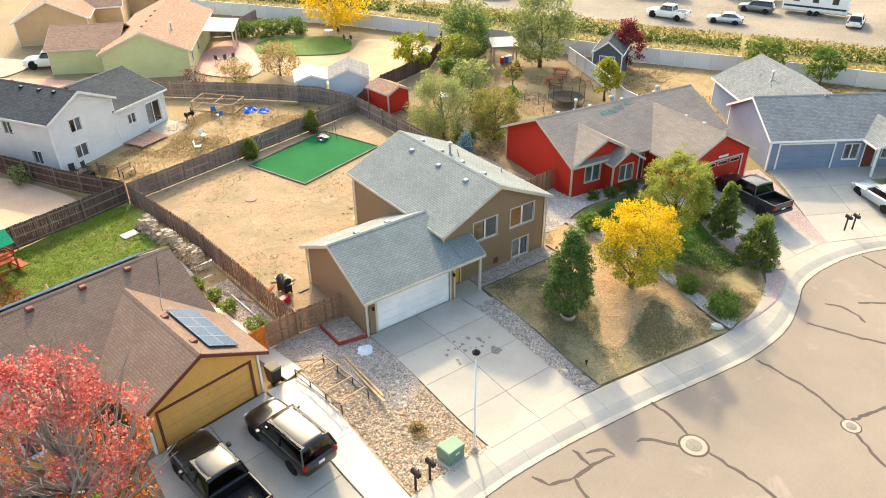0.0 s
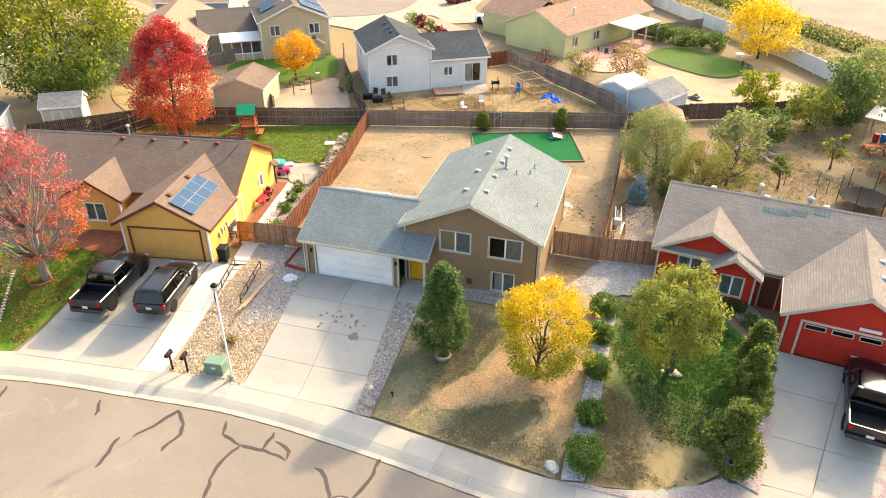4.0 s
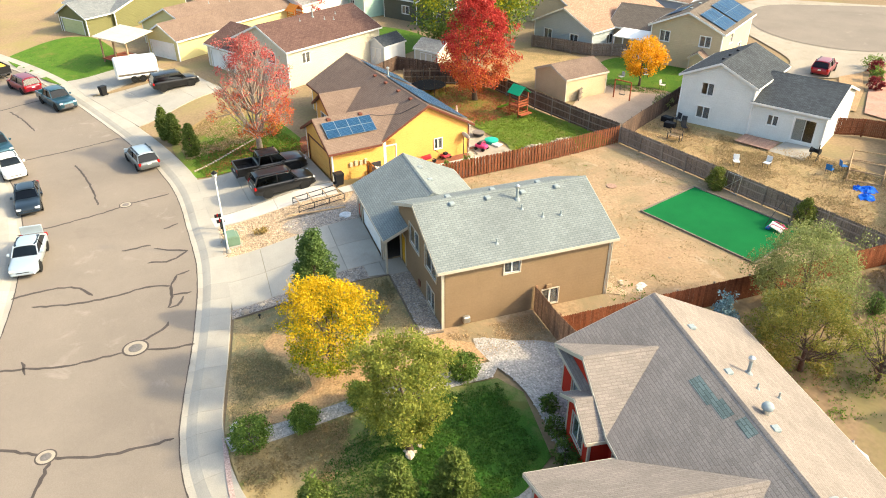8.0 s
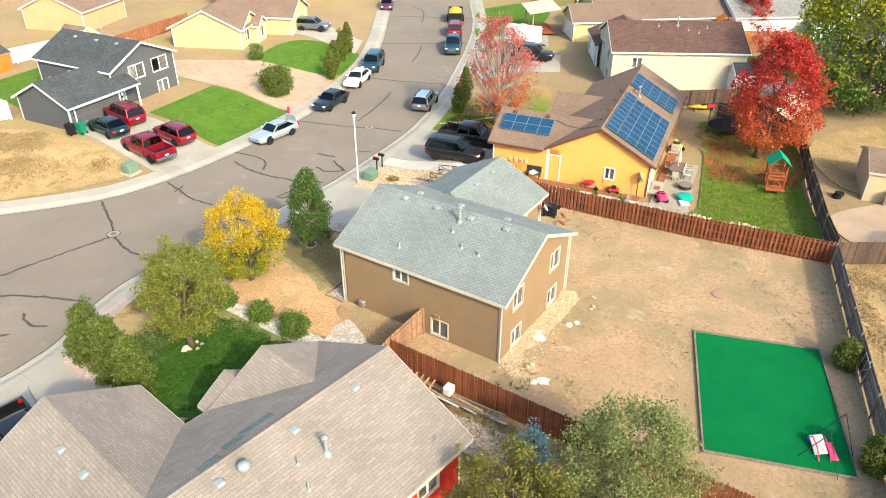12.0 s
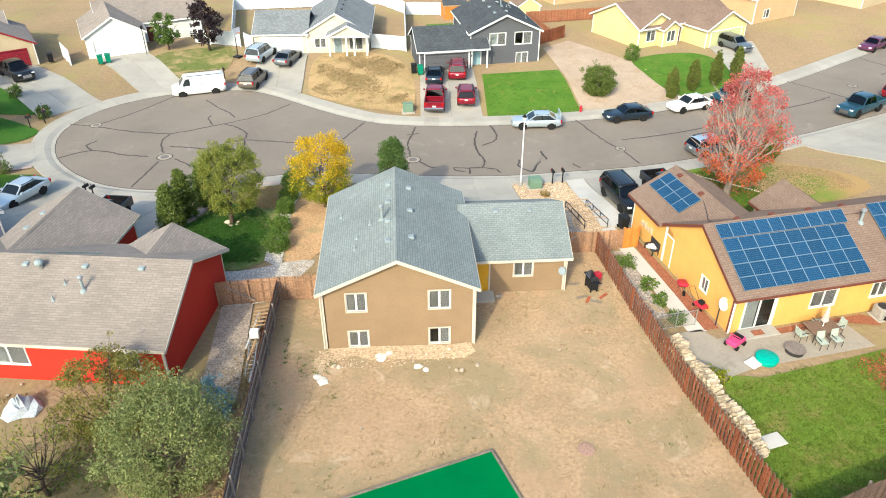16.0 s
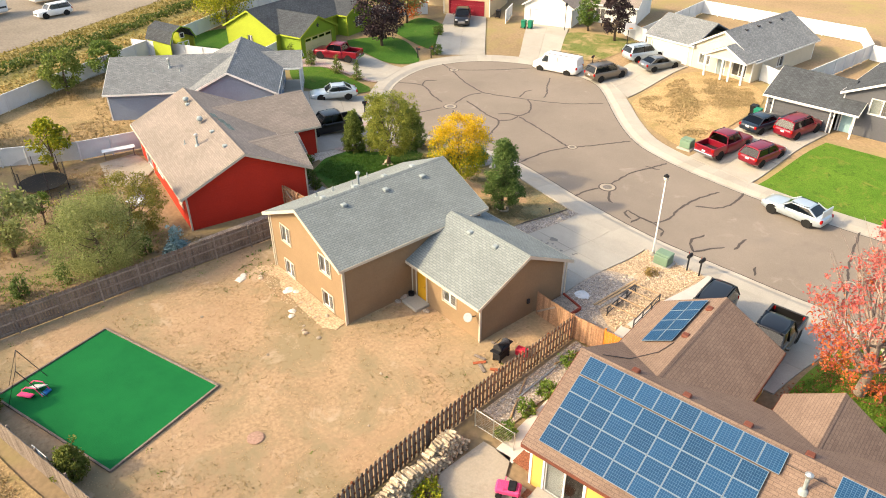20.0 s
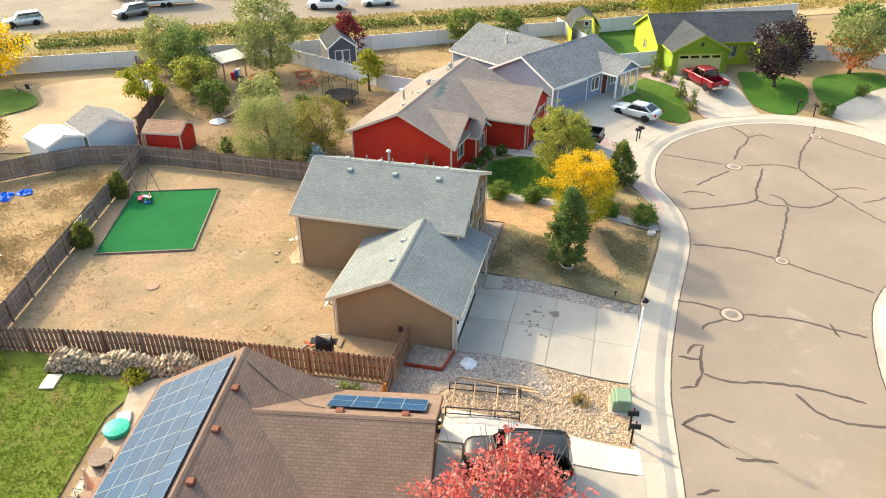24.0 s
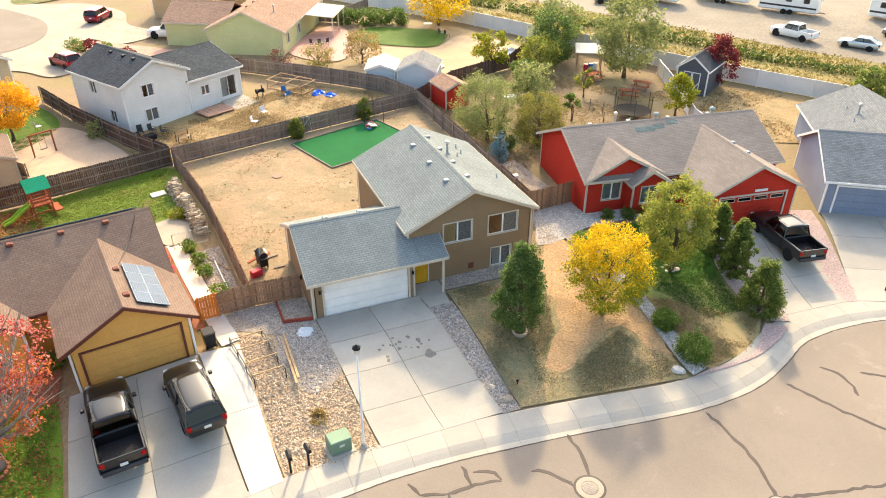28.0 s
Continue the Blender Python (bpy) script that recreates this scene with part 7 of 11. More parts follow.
# low shrubs
for i, (cx, cy, cr_) in enumerate(((18.45, -9.9, 0.95), (18.4, -7.4, 0.72), (18.35, -4.5, 0.72), (18.3, -1.7, 0.7), (18.2, 0.8, 0.85))):
    tree(cx, cy, cr_ * 1.45, cr_, L_BUSH, "clipped round green bush between the two lawns", 70 + i, "round_bush", 0.02, "round", 4200, 0.06, clumps=170, clump=0.32, group="row of round bushes", category="bush")
for i, (cx, cy) in enumerate(((21.1, 25.0), (21.1, 22.4), (21.0, 19.3), (21.0, 17.4))):
    tree(cx, cy, 1.35, 0.5, L_PEAR, "small dark green arborvitae along the fence", 80 + i, "arborvitae", 0.02, "oval", 900, 0.07, clumps=60, clump=0.4, group="arborvitae by the fence", category="shrub")
tree(19.3, 15.9, 2.1, 0.95, L_SPRUCE, "small blue spruce beside the fence", 84, "blue_spruce", 0.02, "cone", 2200, 0.08, clumps=110, clump=0.3)
tree(4.75, 26.75, 1.8, 0.72, L_CYPRESS, "dense upright green shrub at the turf corner", 85, "round_shrub", 0.0, "oval", 5200, 0.06, clumps=220, clump=0.28, category="shrub")
tree(11.55, 28.75, 2.1, 0.7, L_CYPRESS, "dense upright green shrub behind the turf", 86, "upright_shrub", 0.0, "oval", 5200, 0.06, clumps=220, clump=0.28, category="shrub")
tree(-11.4, -29.2, 2.9, 1.75, L_PINE, "big dark green mounded juniper", 87, "mounded_shrub", 0.0, "round", 12000, 0.08, clumps=420, clump=0.2, category="shrub")
for i, (cx, cy, cr_) in enumerate(((19.2, 63.4, 1.5), (21.4, 62.0, 1.7), (23.6, 61.2, 1.6), (25.8, 60.4, 1.5))):
    tree(cx, cy, 1.9, cr_, L_GREEN, "dark green hedge shrub behind the oval lawn", 90 + i, "hedge_shrub", 0.02, "round", 1500, 0.13, clumps=80, clump=0.34, group="long hedge", category="shrub")
for i, (cx, cy, cr_) in enumerate(((21.9, 3.9, 0.5), (23.4, 3.5, 0.6), (24.9, 3.1, 0.65), (26.1, 2.0, 0.5), (25.6, 3.4, 0.5))):
    tree(cx, cy, 0.75, cr_, L_GREEN, "low dark perennial under the red wall", 95 + i, "low_plant", 0.02, "round", 700, 0.07, clumps=50, clump=0.4, group="plants under the red wall", category="plant")
for i, (cx, cy, cr_) in enumerate(((-4.6, 4.4, 0.65), (-5.2, 6.9, 0.5), (-5.5, 8.6, 0.45), (-5.9, 10.4, 0.5), (-6.2, 15.4, 0.6), (-13.4, 1.0, 0.5), (-15.2, 1.6, 0.55))):
    tree(cx, cy, 0.7, cr_, L_LIME if i in (4,) else L_BUSH, "leafy garden plant beside the path", 105 + i, "garden_plant", 0.02, "round", 500, 0.08, clumps=36, clump=0.45, group="plants by the yellow house", category="plant")
tree(-17.6, -38.6, 1.7, 0.9, L_BUSH, "round green bush at the pale yellow house", 115, "round_bush", 0.02, "round", 1500, 0.09, clumps=80, clump=0.36, category="bush")
tree(-1.55, -7.0, 0.42, 0.5, L_DRYWEED, "dry tuft of grass in the river rock", 116, "grass_tuft", 0.02, "round", 400, 0.07, clumps=24, clump=0.5, category="plant")
for i, (cx, cy, cr_) in enumerate(((-12.4, 61.0, 0.75), (-14.0, 62.6, 1.15), (-10.4, 59.0, 0.7), (-8.4, 56.7, 0.75))):
    tree(cx, cy, 1.5, cr_, (L_MAROON, L_BUSH, L_BUSH, L_MAROON)[i], "round shrub beside the paved strip", 118 + i, "round_shrub", 0.02, "round", 900, 0.1, clumps=50, clump=0.4, category="shrub")

# canal weeds and dry grass tufts
rw = np.random.default_rng(5)


def strewn(name, line, lo, hi, n, h, material, label, size=0.3):
    """Weeds along a line, between lo and hi metres to its left."""
    ln = np.array(line)
    seg = np.hypot(*np.diff(ln, axis=0).T)
    cum = np.concatenate([[0], np.cumsum(seg)])
    t = rw.uniform(0, cum[-1], n)
    off = rw.uniform(lo, hi, n)
    i = np.clip(np.searchsorted(cum, t) - 1, 0, len(seg) - 1)
    f = (t - cum[i]) / seg[i]
    p = ln[i] + (ln[i + 1] - ln[i]) * f[:, None]
    d = (ln[i + 1] - ln[i]) / seg[i][:, None]
    p = p + np.stack([-d[:, 1], d[:, 0]], 1) * off[:, None]
    hump = h * (0.65 + 0.35 * np.sin(p[:, 0] * 0.9) * np.sin(p[:, 1] * 0.7))
    pts = np.stack([p[:, 0], p[:, 1], land(p[:, 0], p[:, 1]) + rw.uniform(0, 1, n) * (0.25 * h + hump)], 1)
    me = leaves_mesh(name, pts, size, material, rw)
    return tagged(new(name, me), label, "weeds", kind="stuff")


strewn("canal_weeds", CANAL, 3.6, 8.6, 9000, 0.3, L_WEED, "yellow-green weeds on the near canal bank", 0.14)
strewn("canal_reeds", CANAL, 9.3, 11.6, 15000, 1.1, L_REED, "tall green weeds in the canal", 0.2)
strewn("canal_weeds", CANAL, 12.0, 16.6, 14000, 0.5, L_WEED, "yellow and rust weeds on the far canal bank", 0.16)
strewn("dry_bank_grass", CANAL, 2.6, 7.0, 5000, 0.3, L_DRYWEED, "dry grass along the canal track", 0.2)

# ---- vehicles ----
PAINTS = {}


def paint(name, col, metal=0.35):
    if name not in PAINTS:
        m = shade(name + "_paint", col, [c * 0.92 for c in col], rough=0.3, metal=metal, grain=0.04, bump=0, spec=0.4)
        m.node_tree.nodes["Principled BSDF"].inputs["Coat Weight"].default_value = 0.4
        PAINTS[name] = m
    return PAINTS[name]


P_BLACK, P_WHITE, P_SILVER = paint("black", (0.008, 0.008, 0.009), 0.0), paint("white", (0.75, 0.75, 0.74), 0.0), paint("silver", (0.5, 0.57, 0.62), 0.5)
P_RED, P_MAROON, P_NAVY = paint("red", (0.22, 0.006, 0.02)), paint("maroon", (0.22, 0.01, 0.025)), paint("navy", (0.018, 0.03, 0.045))
P_GOLD, P_GREY, P_BLUE = paint("bronze", (0.2, 0.17, 0.14), 0.6), paint("grey", (0.2, 0.22, 0.23), 0.6), paint("steel_blue", (0.03, 0.085, 0.12), 0.5)
P_PURPLE = paint("purple", (0.13, 0.03, 0.08))
LENS_RED = shade("red_lens", (0.35, 0.01, 0.01), rough=0.15, grain=0.03, bump=0)
LENS_CLEAR = shade("clear_lens", (0.65, 0.66, 0.68), rough=0.1, grain=0.03, bump=0)
PLATE = shade("plate_white", (0.6, 0.62, 0.6), rough=0.5, grain=0.1, bump=0)
KINDS = {
    "sedan": dict(L=4.75, W=1.82, belt=0.93, roof=1.45, hood=0.88, tail=0.98, ws=(0.85, 0.15), rs=(-1.95, -1.1), wheel=0.33, axle=(1.42, -1.36)),
    "suv": dict(L=4.85, W=1.94, belt=1.08, roof=1.76, hood=1.05, tail=1.08, ws=(1.05, 0.45), rs=(-2.36, -2.05), wheel=0.38, axle=(1.47, -1.42)),
    "crossover": dict(L=4.5, W=1.84, belt=1.0, roof=1.62, hood=0.98, tail=1.02, ws=(0.98, 0.3), rs=(-2.18, -1.72), wheel=0.35, axle=(1.35, -1.32)),
    "pickup": dict(L=5.85, W=2.02, belt=1.18, roof=1.9, hood=1.14, tail=1.2, ws=(1.2, 0.62), rs=(-1.0, -0.82), wheel=0.42, axle=(1.85, -1.75), bed=(-1.1, -2.78)),
    "van": dict(L=5.6, W=2.02, belt=1.2, roof=2.1, hood=1.12, tail=1.2, ws=(1.95, 1.35), rs=(-2.74, -2.62), wheel=0.37, axle=(1.75, -1.65)),
}


def vehicle(kind, x, y, heading, colour, label, name=None, z=None, rack=False, roof_colour=None, panelled=False):
    """A parked car: lofted body, glasshouse, pillars, wheels, lamps, mirrors; heading is where its nose points."""
    k = KINDS[kind]
    v = thing(name or {"sedan": "sedan", "suv": "suv", "crossover": "crossover", "pickup": "pickup_truck", "van": "van"}[kind], x, y, H(x, y) + 0.05 if z is None else z, heading, label, "car" if kind in ("sedan", "crossover", "suv") else kind.replace("pickup", "truck"), "parked vehicles")
    L, W_, belt, roof = k["L"], k["W"] / 2, k["belt"], k["roof"]
    f, b = L / 2, -L / 2
    # stations along the body: x, half width, bottom, top
    st_ = [(f, W_ * 0.72, 0.42, k["hood"] - 0.3), (f - 0.08, W_ * 0.86, 0.3, k["hood"] - 0.14), (f - 0.45, W_ * 0.97, 0.24, k["hood"] - 0.03), (k["ws"][0] + 0.1, W_, 0.24, k["hood"] + 0.02), (k["ws"][0] - 0.3, W_, 0.24, belt)]
    if "bed" in k:
        st_ += [(k["bed"][0] + 0.06, W_, 0.3, belt)]
    else:
        st_ += [(k["rs"][0] + 0.3, W_, 0.24, k["tail"]), (b + 0.3, W_ * 0.97, 0.28, k["tail"] - 0.02), (b + 0.06, W_ * 0.9, 0.34, k["tail"] - 0.1), (b, W_ * 0.8, 0.42, k["tail"] - 0.25)]
    fine_ = []
    for p_, q_ in zip(st_, st_[1:]):
        m_ = max(1, round(abs(q_[0] - p_[0]) / 0.35))
        for i in range(m_):
            e_ = i / m_
            fine_.append(tuple(g_ * (1 - e_) + h_ * e_ for g_, h_ in zip(p_, q_)))
    st_ = fine_ + [st_[-1]]
    s = Shell()
    n = 12
    for X, w, lo, hi in st_:
        mid_ = lo + (hi - lo) * 0.55
        half = [(w * 0.88, lo), (w * 0.98, lo + 0.1), (w, mid_), (w * 0.985, hi - 0.12), (w * 0.93, hi - 0.035), (w * 0.72, hi)]
        s.v += [(X, y_, z_) for y_, z_ in half] + [(X, -y_, z_) for y_, z_ in half[::-1]]
    for i in range(len(st_) - 1):
        for j in range(n):
            j2 = (j + 1) % n
            s.f.append((i * n + j, i * n + j2, (i + 1) * n + j2, (i + 1) * n + j))
    s.f.append(tuple(range(n - 1, -1, -1)))
    s.f.append(tuple((len(st_) - 1) * n + j for j in range(n)))
    body = part("body", s, colour, v, smooth=True)
    if "bed" in k:
        b0, b1 = k["bed"]
        s = Shell()
        s.block(b1, b0, -W_, -W_ + 0.13, 0.5, belt + 0.02, 0.04).block(b1, b0, W_ - 0.13, W_, 0.5, belt + 0.02, 0.04).block(b1, b1 + 0.1, -W_, W_, 0.5, belt, 0.03).block(b1, b0, -W_ + 0.1, W_ - 0.1, 0.55, 0.66, 0.02).block(b0 - 0.02, b0 + 0.06, -W_, W_, 0.5, belt + 0.02, 0.02)
        bed = part("bed", s, colour, v)
        part("bed_liner", Shell().box(b1 + 0.11, b0 - 0.03, -W_ + 0.14, W_ - 0.14, 0.665, 0.69), BLACK, bed)
        for i in range(9):
            yy = -W_ + 0.2 + i * (2 * W_ - 0.4) / 8
            part("rib", Shell().box(b1 + 0.12, b0 - 0.04, yy - 0.03, yy + 0.03, 0.69, 0.71), BLACK, bed)
        part("rear_bumper", Shell().block(b, b1 + 0.02, -W_ * 0.93, W_ * 0.93, 0.42, 0.66, 0.05), CHROME if colour is not P_BLACK else STEEL, v)
        tail_x, tail_z = b1 - 0.005, 0.98
    else:
        tail_x, tail_z = b + 0.04, k["tail"] - 0.22
    # glasshouse
    x1, x2 = k["ws"]
    x4, x3 = k["rs"]
    wb, wr = W_ * 0.93, W_ * 0.74
    zb, zr = belt - 0.02, roof - 0.05
    s = Shell()
    c = [(x1, wb * 0.94, zb), (x1, -wb * 0.94, zb), (x4, -wb, zb), (x4, wb, zb), (x2, wr, zr), (x2, -wr, zr), (x3, -wr, zr), (x3, wr, zr)]
    s.hull(c, [(0, 4, 5, 1), (1, 5, 6, 2), (2, 6, 7, 3), (3, 7, 4, 0), (4, 7, 6, 5)])
    part("glasshouse", s, P_WHITE if panelled else CARGLASS, v, "dark tinted glass" if not panelled else "windowless cargo sides")
    s = Shell()
    nu, nv = 9, 7
    for lower in (0, 1):
        for i in range(nu):
            u_ = -1 + 2 * i / (nu - 1)
            for j in range(nv):
                v_ = -1 + 2 * j / (nv - 1)
                xx = (x2 + 0.1 + x3 - 0.1) / 2 + u_ * (x2 - x3 + 0.24) / 2
                ww = (wr + 0.045) * (1 - 0.05 * abs(u_) ** 3)
                s.v.append((xx, v_ * ww, roof - 0.035 * abs(u_) ** 2.5 - 0.075 * abs(v_) ** 3 - 0.04 * lower))
    for i in range(nu - 1):
        for j in range(nv - 1):
            a_ = i * nv + j
            s.f.append((a_, a_ + nv, a_ + nv + 1, a_ + 1))
            o_ = nu * nv
            s.f.append((o_ + a_, o_ + a_ + 1, o_ + a_ + nv + 1, o_ + a_ + nv))
    rim_ = [i * nv for i in range(nu)] + [(nu - 1) * nv + j for j in range(1, nv)] + [i * nv + nv - 1 for i in range(nu - 2, -1, -1)] + list(range(nv - 2, 0, -1))
    for a_, e_ in zip(rim_, rim_[1:] + rim_[:1]):
        s.f.append((a_, a_ + nu * nv, e_ + nu * nv, e_))
    top_ = part("roof", s, roof_colour or colour, v, smooth=True)
    for i, (a, b_) in enumerate(((0, 4), (1, 5), (2, 6), (3, 7))):
        part("pillar", Shell().beam(c[a], c[b_], 0.07, 0.09), colour, v)
    for q in ((0.36, 0.36) if kind != "pickup" else (0.5,)):
        for sgn in (1, -1):
            xa = x1 + (x4 - x1) * (0.48 if q == 0.36 else 0.5)
            xb = x2 + (x3 - x2) * (0.42 if q == 0.36 else 0.5)
            part("pillar", Shell().beam((xa, sgn * (wb + 0.003), zb), (xb, sgn * (wr + 0.003), zr), 0.03, 0.09), BLACK, v)
        break
    if panelled:
        part("windshield", Shell().slab([(x1 + 0.012, 0.85, zb + 0.1), (x1 + 0.012, -0.85, zb + 0.1), (x2 + 0.07, -0.7, zr - 0.1), (x2 + 0.07, 0.7, zr - 0.1)], 0.02), CARGLASS, v)
        for sgn in (1, -1):
            s = Shell()
            s.face([(x1 - 0.25, sgn * (wb + 0.012), zb + 0.06), (x1 - 1.1, sgn * (wb + 0.012), zb + 0.06), (x1 - 1.1, sgn * (wr + 0.07), zr - 0.12), (x2 - 0.08, sgn * (wr + 0.07), zr - 0.12)])
            part("side_window", s, CARGLASS, v)
    if rack:
        for sgn in (1, -1):
            part("roof_rail", Shell().beam((x2 - 0.1, sgn * wr * 0.9, roof + 0.05), (x3 + 0.1, sgn * wr * 0.9, roof + 0.05), 0.04), STEEL, top_)
    # wheels
    tyre = Shell().lathe([(k["wheel"] * 0.62, -0.11), (k["wheel"] * 0.96, -0.11), (k["wheel"], -0.07), (k["wheel"], 0.07), (k["wheel"] * 0.96, 0.11), (k["wheel"] * 0.62, 0.11)], 20).mesh("wheel", RUBBER)
    rs_ = Shell().lathe([(k["wheel"] * 0.63, -0.1), (k["wheel"] * 0.63, 0.09), (k["wheel"] * 0.55, 0.075), (k["wheel"] * 0.2, 0.085), (0.03, 0.1)], 16)
    rim = rs_.mesh("rim", CHROME)
    for ax in k["axle"]:
        for sgn in (1, -1):
            part("wheel_arch", Shell().lathe([(k["wheel"] + 0.09, -0.03), (k["wheel"] + 0.09, 0.004), (k["wheel"] * 0.6, 0.006)], 20, pose(ax, sgn * W_ * 0.985, k["wheel"] + 0.04, -90 * sgn)), BLACK, body)
            w_ = part("wheel", tyre, None, v, "", pose(ax, sgn * (W_ - 0.1), k["wheel"], -90 * sgn))
            part("rim", rim, None, w_)
    for sgn in (1, -1):
        part("headlight", Shell().block(f - 0.3, f - 0.02, sgn * W_ * 0.68 - 0.17, sgn * W_ * 0.68 + 0.17, k["hood"] - 0.3, k["hood"] - 0.14, 0.04), LENS_CLEAR, v)
        part("tail_light", Shell().block(tail_x - 0.03, tail_x + 0.12, sgn * W_ * 0.84 - 0.11, sgn * W_ * 0.84 + 0.11, tail_z - 0.12, tail_z + 0.14, 0.03), LENS_RED, v)
        part("mirror", Shell().block(x1 - 0.42, x1 - 0.2, sgn * (W_ + 0.12) - 0.09, sgn * (W_ + 0.12) + 0.09, belt - 0.02, belt + 0.14, 0.03), colour, v)
    part("grille", Shell().block(f - 0.06, f + 0.012, -W_ * 0.45, W_ * 0.45, 0.5, k["hood"] - 0.3, 0.02), STEEL if kind != "pickup" else CHROME, v)
    part("bumper", Shell().block(f - 0.14, f + 0.04, -W_ * 0.8, W_ * 0.8, 0.34, 0.52, 0.06), colour if kind != "pickup" else STEEL, v)
    part("number_plate", Shell().box(tail_x - 0.06, tail_x - 0.02, -0.16, 0.16, 0.7, 0.84), PLATE, v)
    return v


vehicle("pickup", -10.5, -5.0, 98, P_BLACK, "black crew-cab pickup with open bed on the driveway")
vehicle("suv", -6.95, -4.5, 100, P_BLACK, "black suv parked by the garage with roof rails", rack=True)
vehicle("pickup", 31.1, -3.3, 80, P_BLACK, "black crew-cab pickup with chrome bumper before the red garage")
vehicle("sedan", 39.3, -8.9, 66, P_SILVER, "silver sedan with sunroof on the driveway")
vehicle("pickup", 48.9, -15.7, 30, P_RED, "bright red crew-cab pickup before the lime garage")
vehicle("pickup", 6.0, -27.6, 265, P_RED, "red crew-cab pickup on the charcoal house's driveway")
vehicle("crossover", 2.75, -28.2, 265, P_MAROON, "maroon crossover on the driveway")
vehicle("sedan", 5.7, -33.3, 264, P_NAVY, "dark navy sedan before the garage")
vehicle("suv", 3.1, -34.6, 264, P_RED, "red suv with roof rails before the garage", rack=True)
vehicle("van", 31.3, -34.2, 16, P_WHITE, "white cargo van with ladder rack at the kerb", panelled=True, rack=True)
vehicle("suv", 25.7, -36.0, 258, P_GOLD, "bronze suv with roof rack parked nose-in", rack=True)
vehicle("suv", 25.7, -42.6, 252, P_SILVER, "silver suv before the cream garage", rack=True)
vehicle("sedan", 22.4, -41.2, 252, P_GREY, "grey-green wagon before the cream garage")
sed = vehicle("sedan", -3.5, -22.0, 358, P_SILVER, "silver sedan with its trunk lid open at the kerb", z=-1.08)
part("trunk_lid", Shell().block(-2.25, -2.15, -0.7, 0.7, 0.98, 1.6, 0.04), P_SILVER, sed, "raised trunk lid")
vehicle("sedan", -12.8, -23.2, 8, P_NAVY, "dark teal sedan parked at the kerb", z=-1.08)
vehicle("sedan", -19.9, -25.4, 18, P_WHITE, "white sedan parked at the kerb", z=-1.08)
vehicle("suv", -25.2, -27.3, 24, P_BLUE, "dark blue suv parked at the kerb", z=-1.08)
vehicle("crossover", -18.0, -15.0, 198, P_GREY, "grey crossover with bright sky-blue roof at the kerb", z=-1.08, roof_colour=P_SILVER, rack=True)
vehicle("pickup", -36.8, -23.4, 28, P_BLUE, "blue-grey dually pickup at the kerb", z=-1.08)
vehicle("suv", -43.6, -27.4, 211, P_MAROON, "dark maroon suv at the kerb", z=-1.08)
vehicle("sedan", -50.6, -44.2, 34, P_PURPLE, "dark purple sedan at the far kerb", z=-1.08)
vehicle("crossover", -31.4, -42.0, 112, P_GREY, "silver-grey crossover on the driveway")
vehicle("suv", -35.4, -11.6, 105, P_BLACK, "black suv on the white house's driveway")
vehicle("pickup", 51.6, -37.4, 136, P_BLACK, "black pickup before the dark red garage")
vehicle("pickup", -3.0, 64.6, 152, P_WHITE, "white crew-cab pickup before the green ranch house")
vehicle("suv", -11.6, 77.6, 65, P_MAROON, "dark red suv in the next cul-de-sac")
vehicle("crossover", -14.9, 56.2, 122, P_RED, "red crossover on the white house's driveway")
vehicle("pickup", 70.6, 35.6, 104, P_WHITE, "white pickup in the gravel lot")
vehicle("sedan", 75.0, 29.4, 118, P_SILVER, "white sedan in the gravel lot")
vehicle("crossover", 87.0, 17.6, 20, P_WHITE, "white crossover with dark roof in the gravel lot", roof_colour=P_BLACK)
vehicle("suv", 59.6, 60.6, 150, P_GREY, "grey suv in the gravel lot")


def trailer(x, y, rz, L, W_, Ht, label, name, body=P_WHITE, windows=3, category="trailer"):
    """A box trailer: body with rounded edges, wheels, hitch and windows."""
    t = thing(name, x, y, H(x, y) + 0.05, rz, label, category, "trailers")
    bd = part("body", Shell().block(-L / 2, L / 2, -W_ / 2, W_ / 2, 0.45, Ht, 0.16), body, t)
    for sgn in (1, -1):
        for i in range(windows):
            px_ = -L / 2 + L * (i + 0.7) / (windows + 0.4)
            part("window", Shell().block(px_ - 0.4, px_ + 0.4, sgn * W_ / 2 - 0.015, sgn * W_ / 2 + 0.015, Ht * 0.55, Ht * 0.78, 0.01), CARGLASS, bd)
        part("stripe", Shell().box(-L / 2 + 0.2, L / 2 - 0.2, sgn * (W_ / 2 + 0.004) - 0.004, sgn * (W_ / 2 + 0.004) + 0.004, Ht * 0.32, Ht * 0.4), STEEL if windows else P_GOLD, bd)
        for ax in (-0.45, 0.45):
            w_ = part("wheel", Shell().lathe([(0.2, -0.1), (0.36, -0.1), (0.36, 0.1), (0.2, 0.1)], 16), RUBBER, t, "", pose(ax, sgn * (W_ / 2 - 0.02), 0.36, -90 * sgn))
            part("rim", Shell().lathe([(0.21, -0.05), (0.2, 0.09), (0.05, 0.1)], 12), CHROME, w_)
    part("hitch", Shell().beam((L / 2 - 0.1, 0.5, 0.5), (L / 2 + 0.9, 0, 0.48), 0.08).beam((L / 2 - 0.1, -0.5, 0.5), (L / 2 + 0.9, 0, 0.48), 0.08), STEEL, t)
    part("roof_unit", Shell().block(-0.4, 0.4, -0.35, 0.35, Ht - 0.05, Ht + 0.25, 0.08), WHITEMETAL, t)
    return t


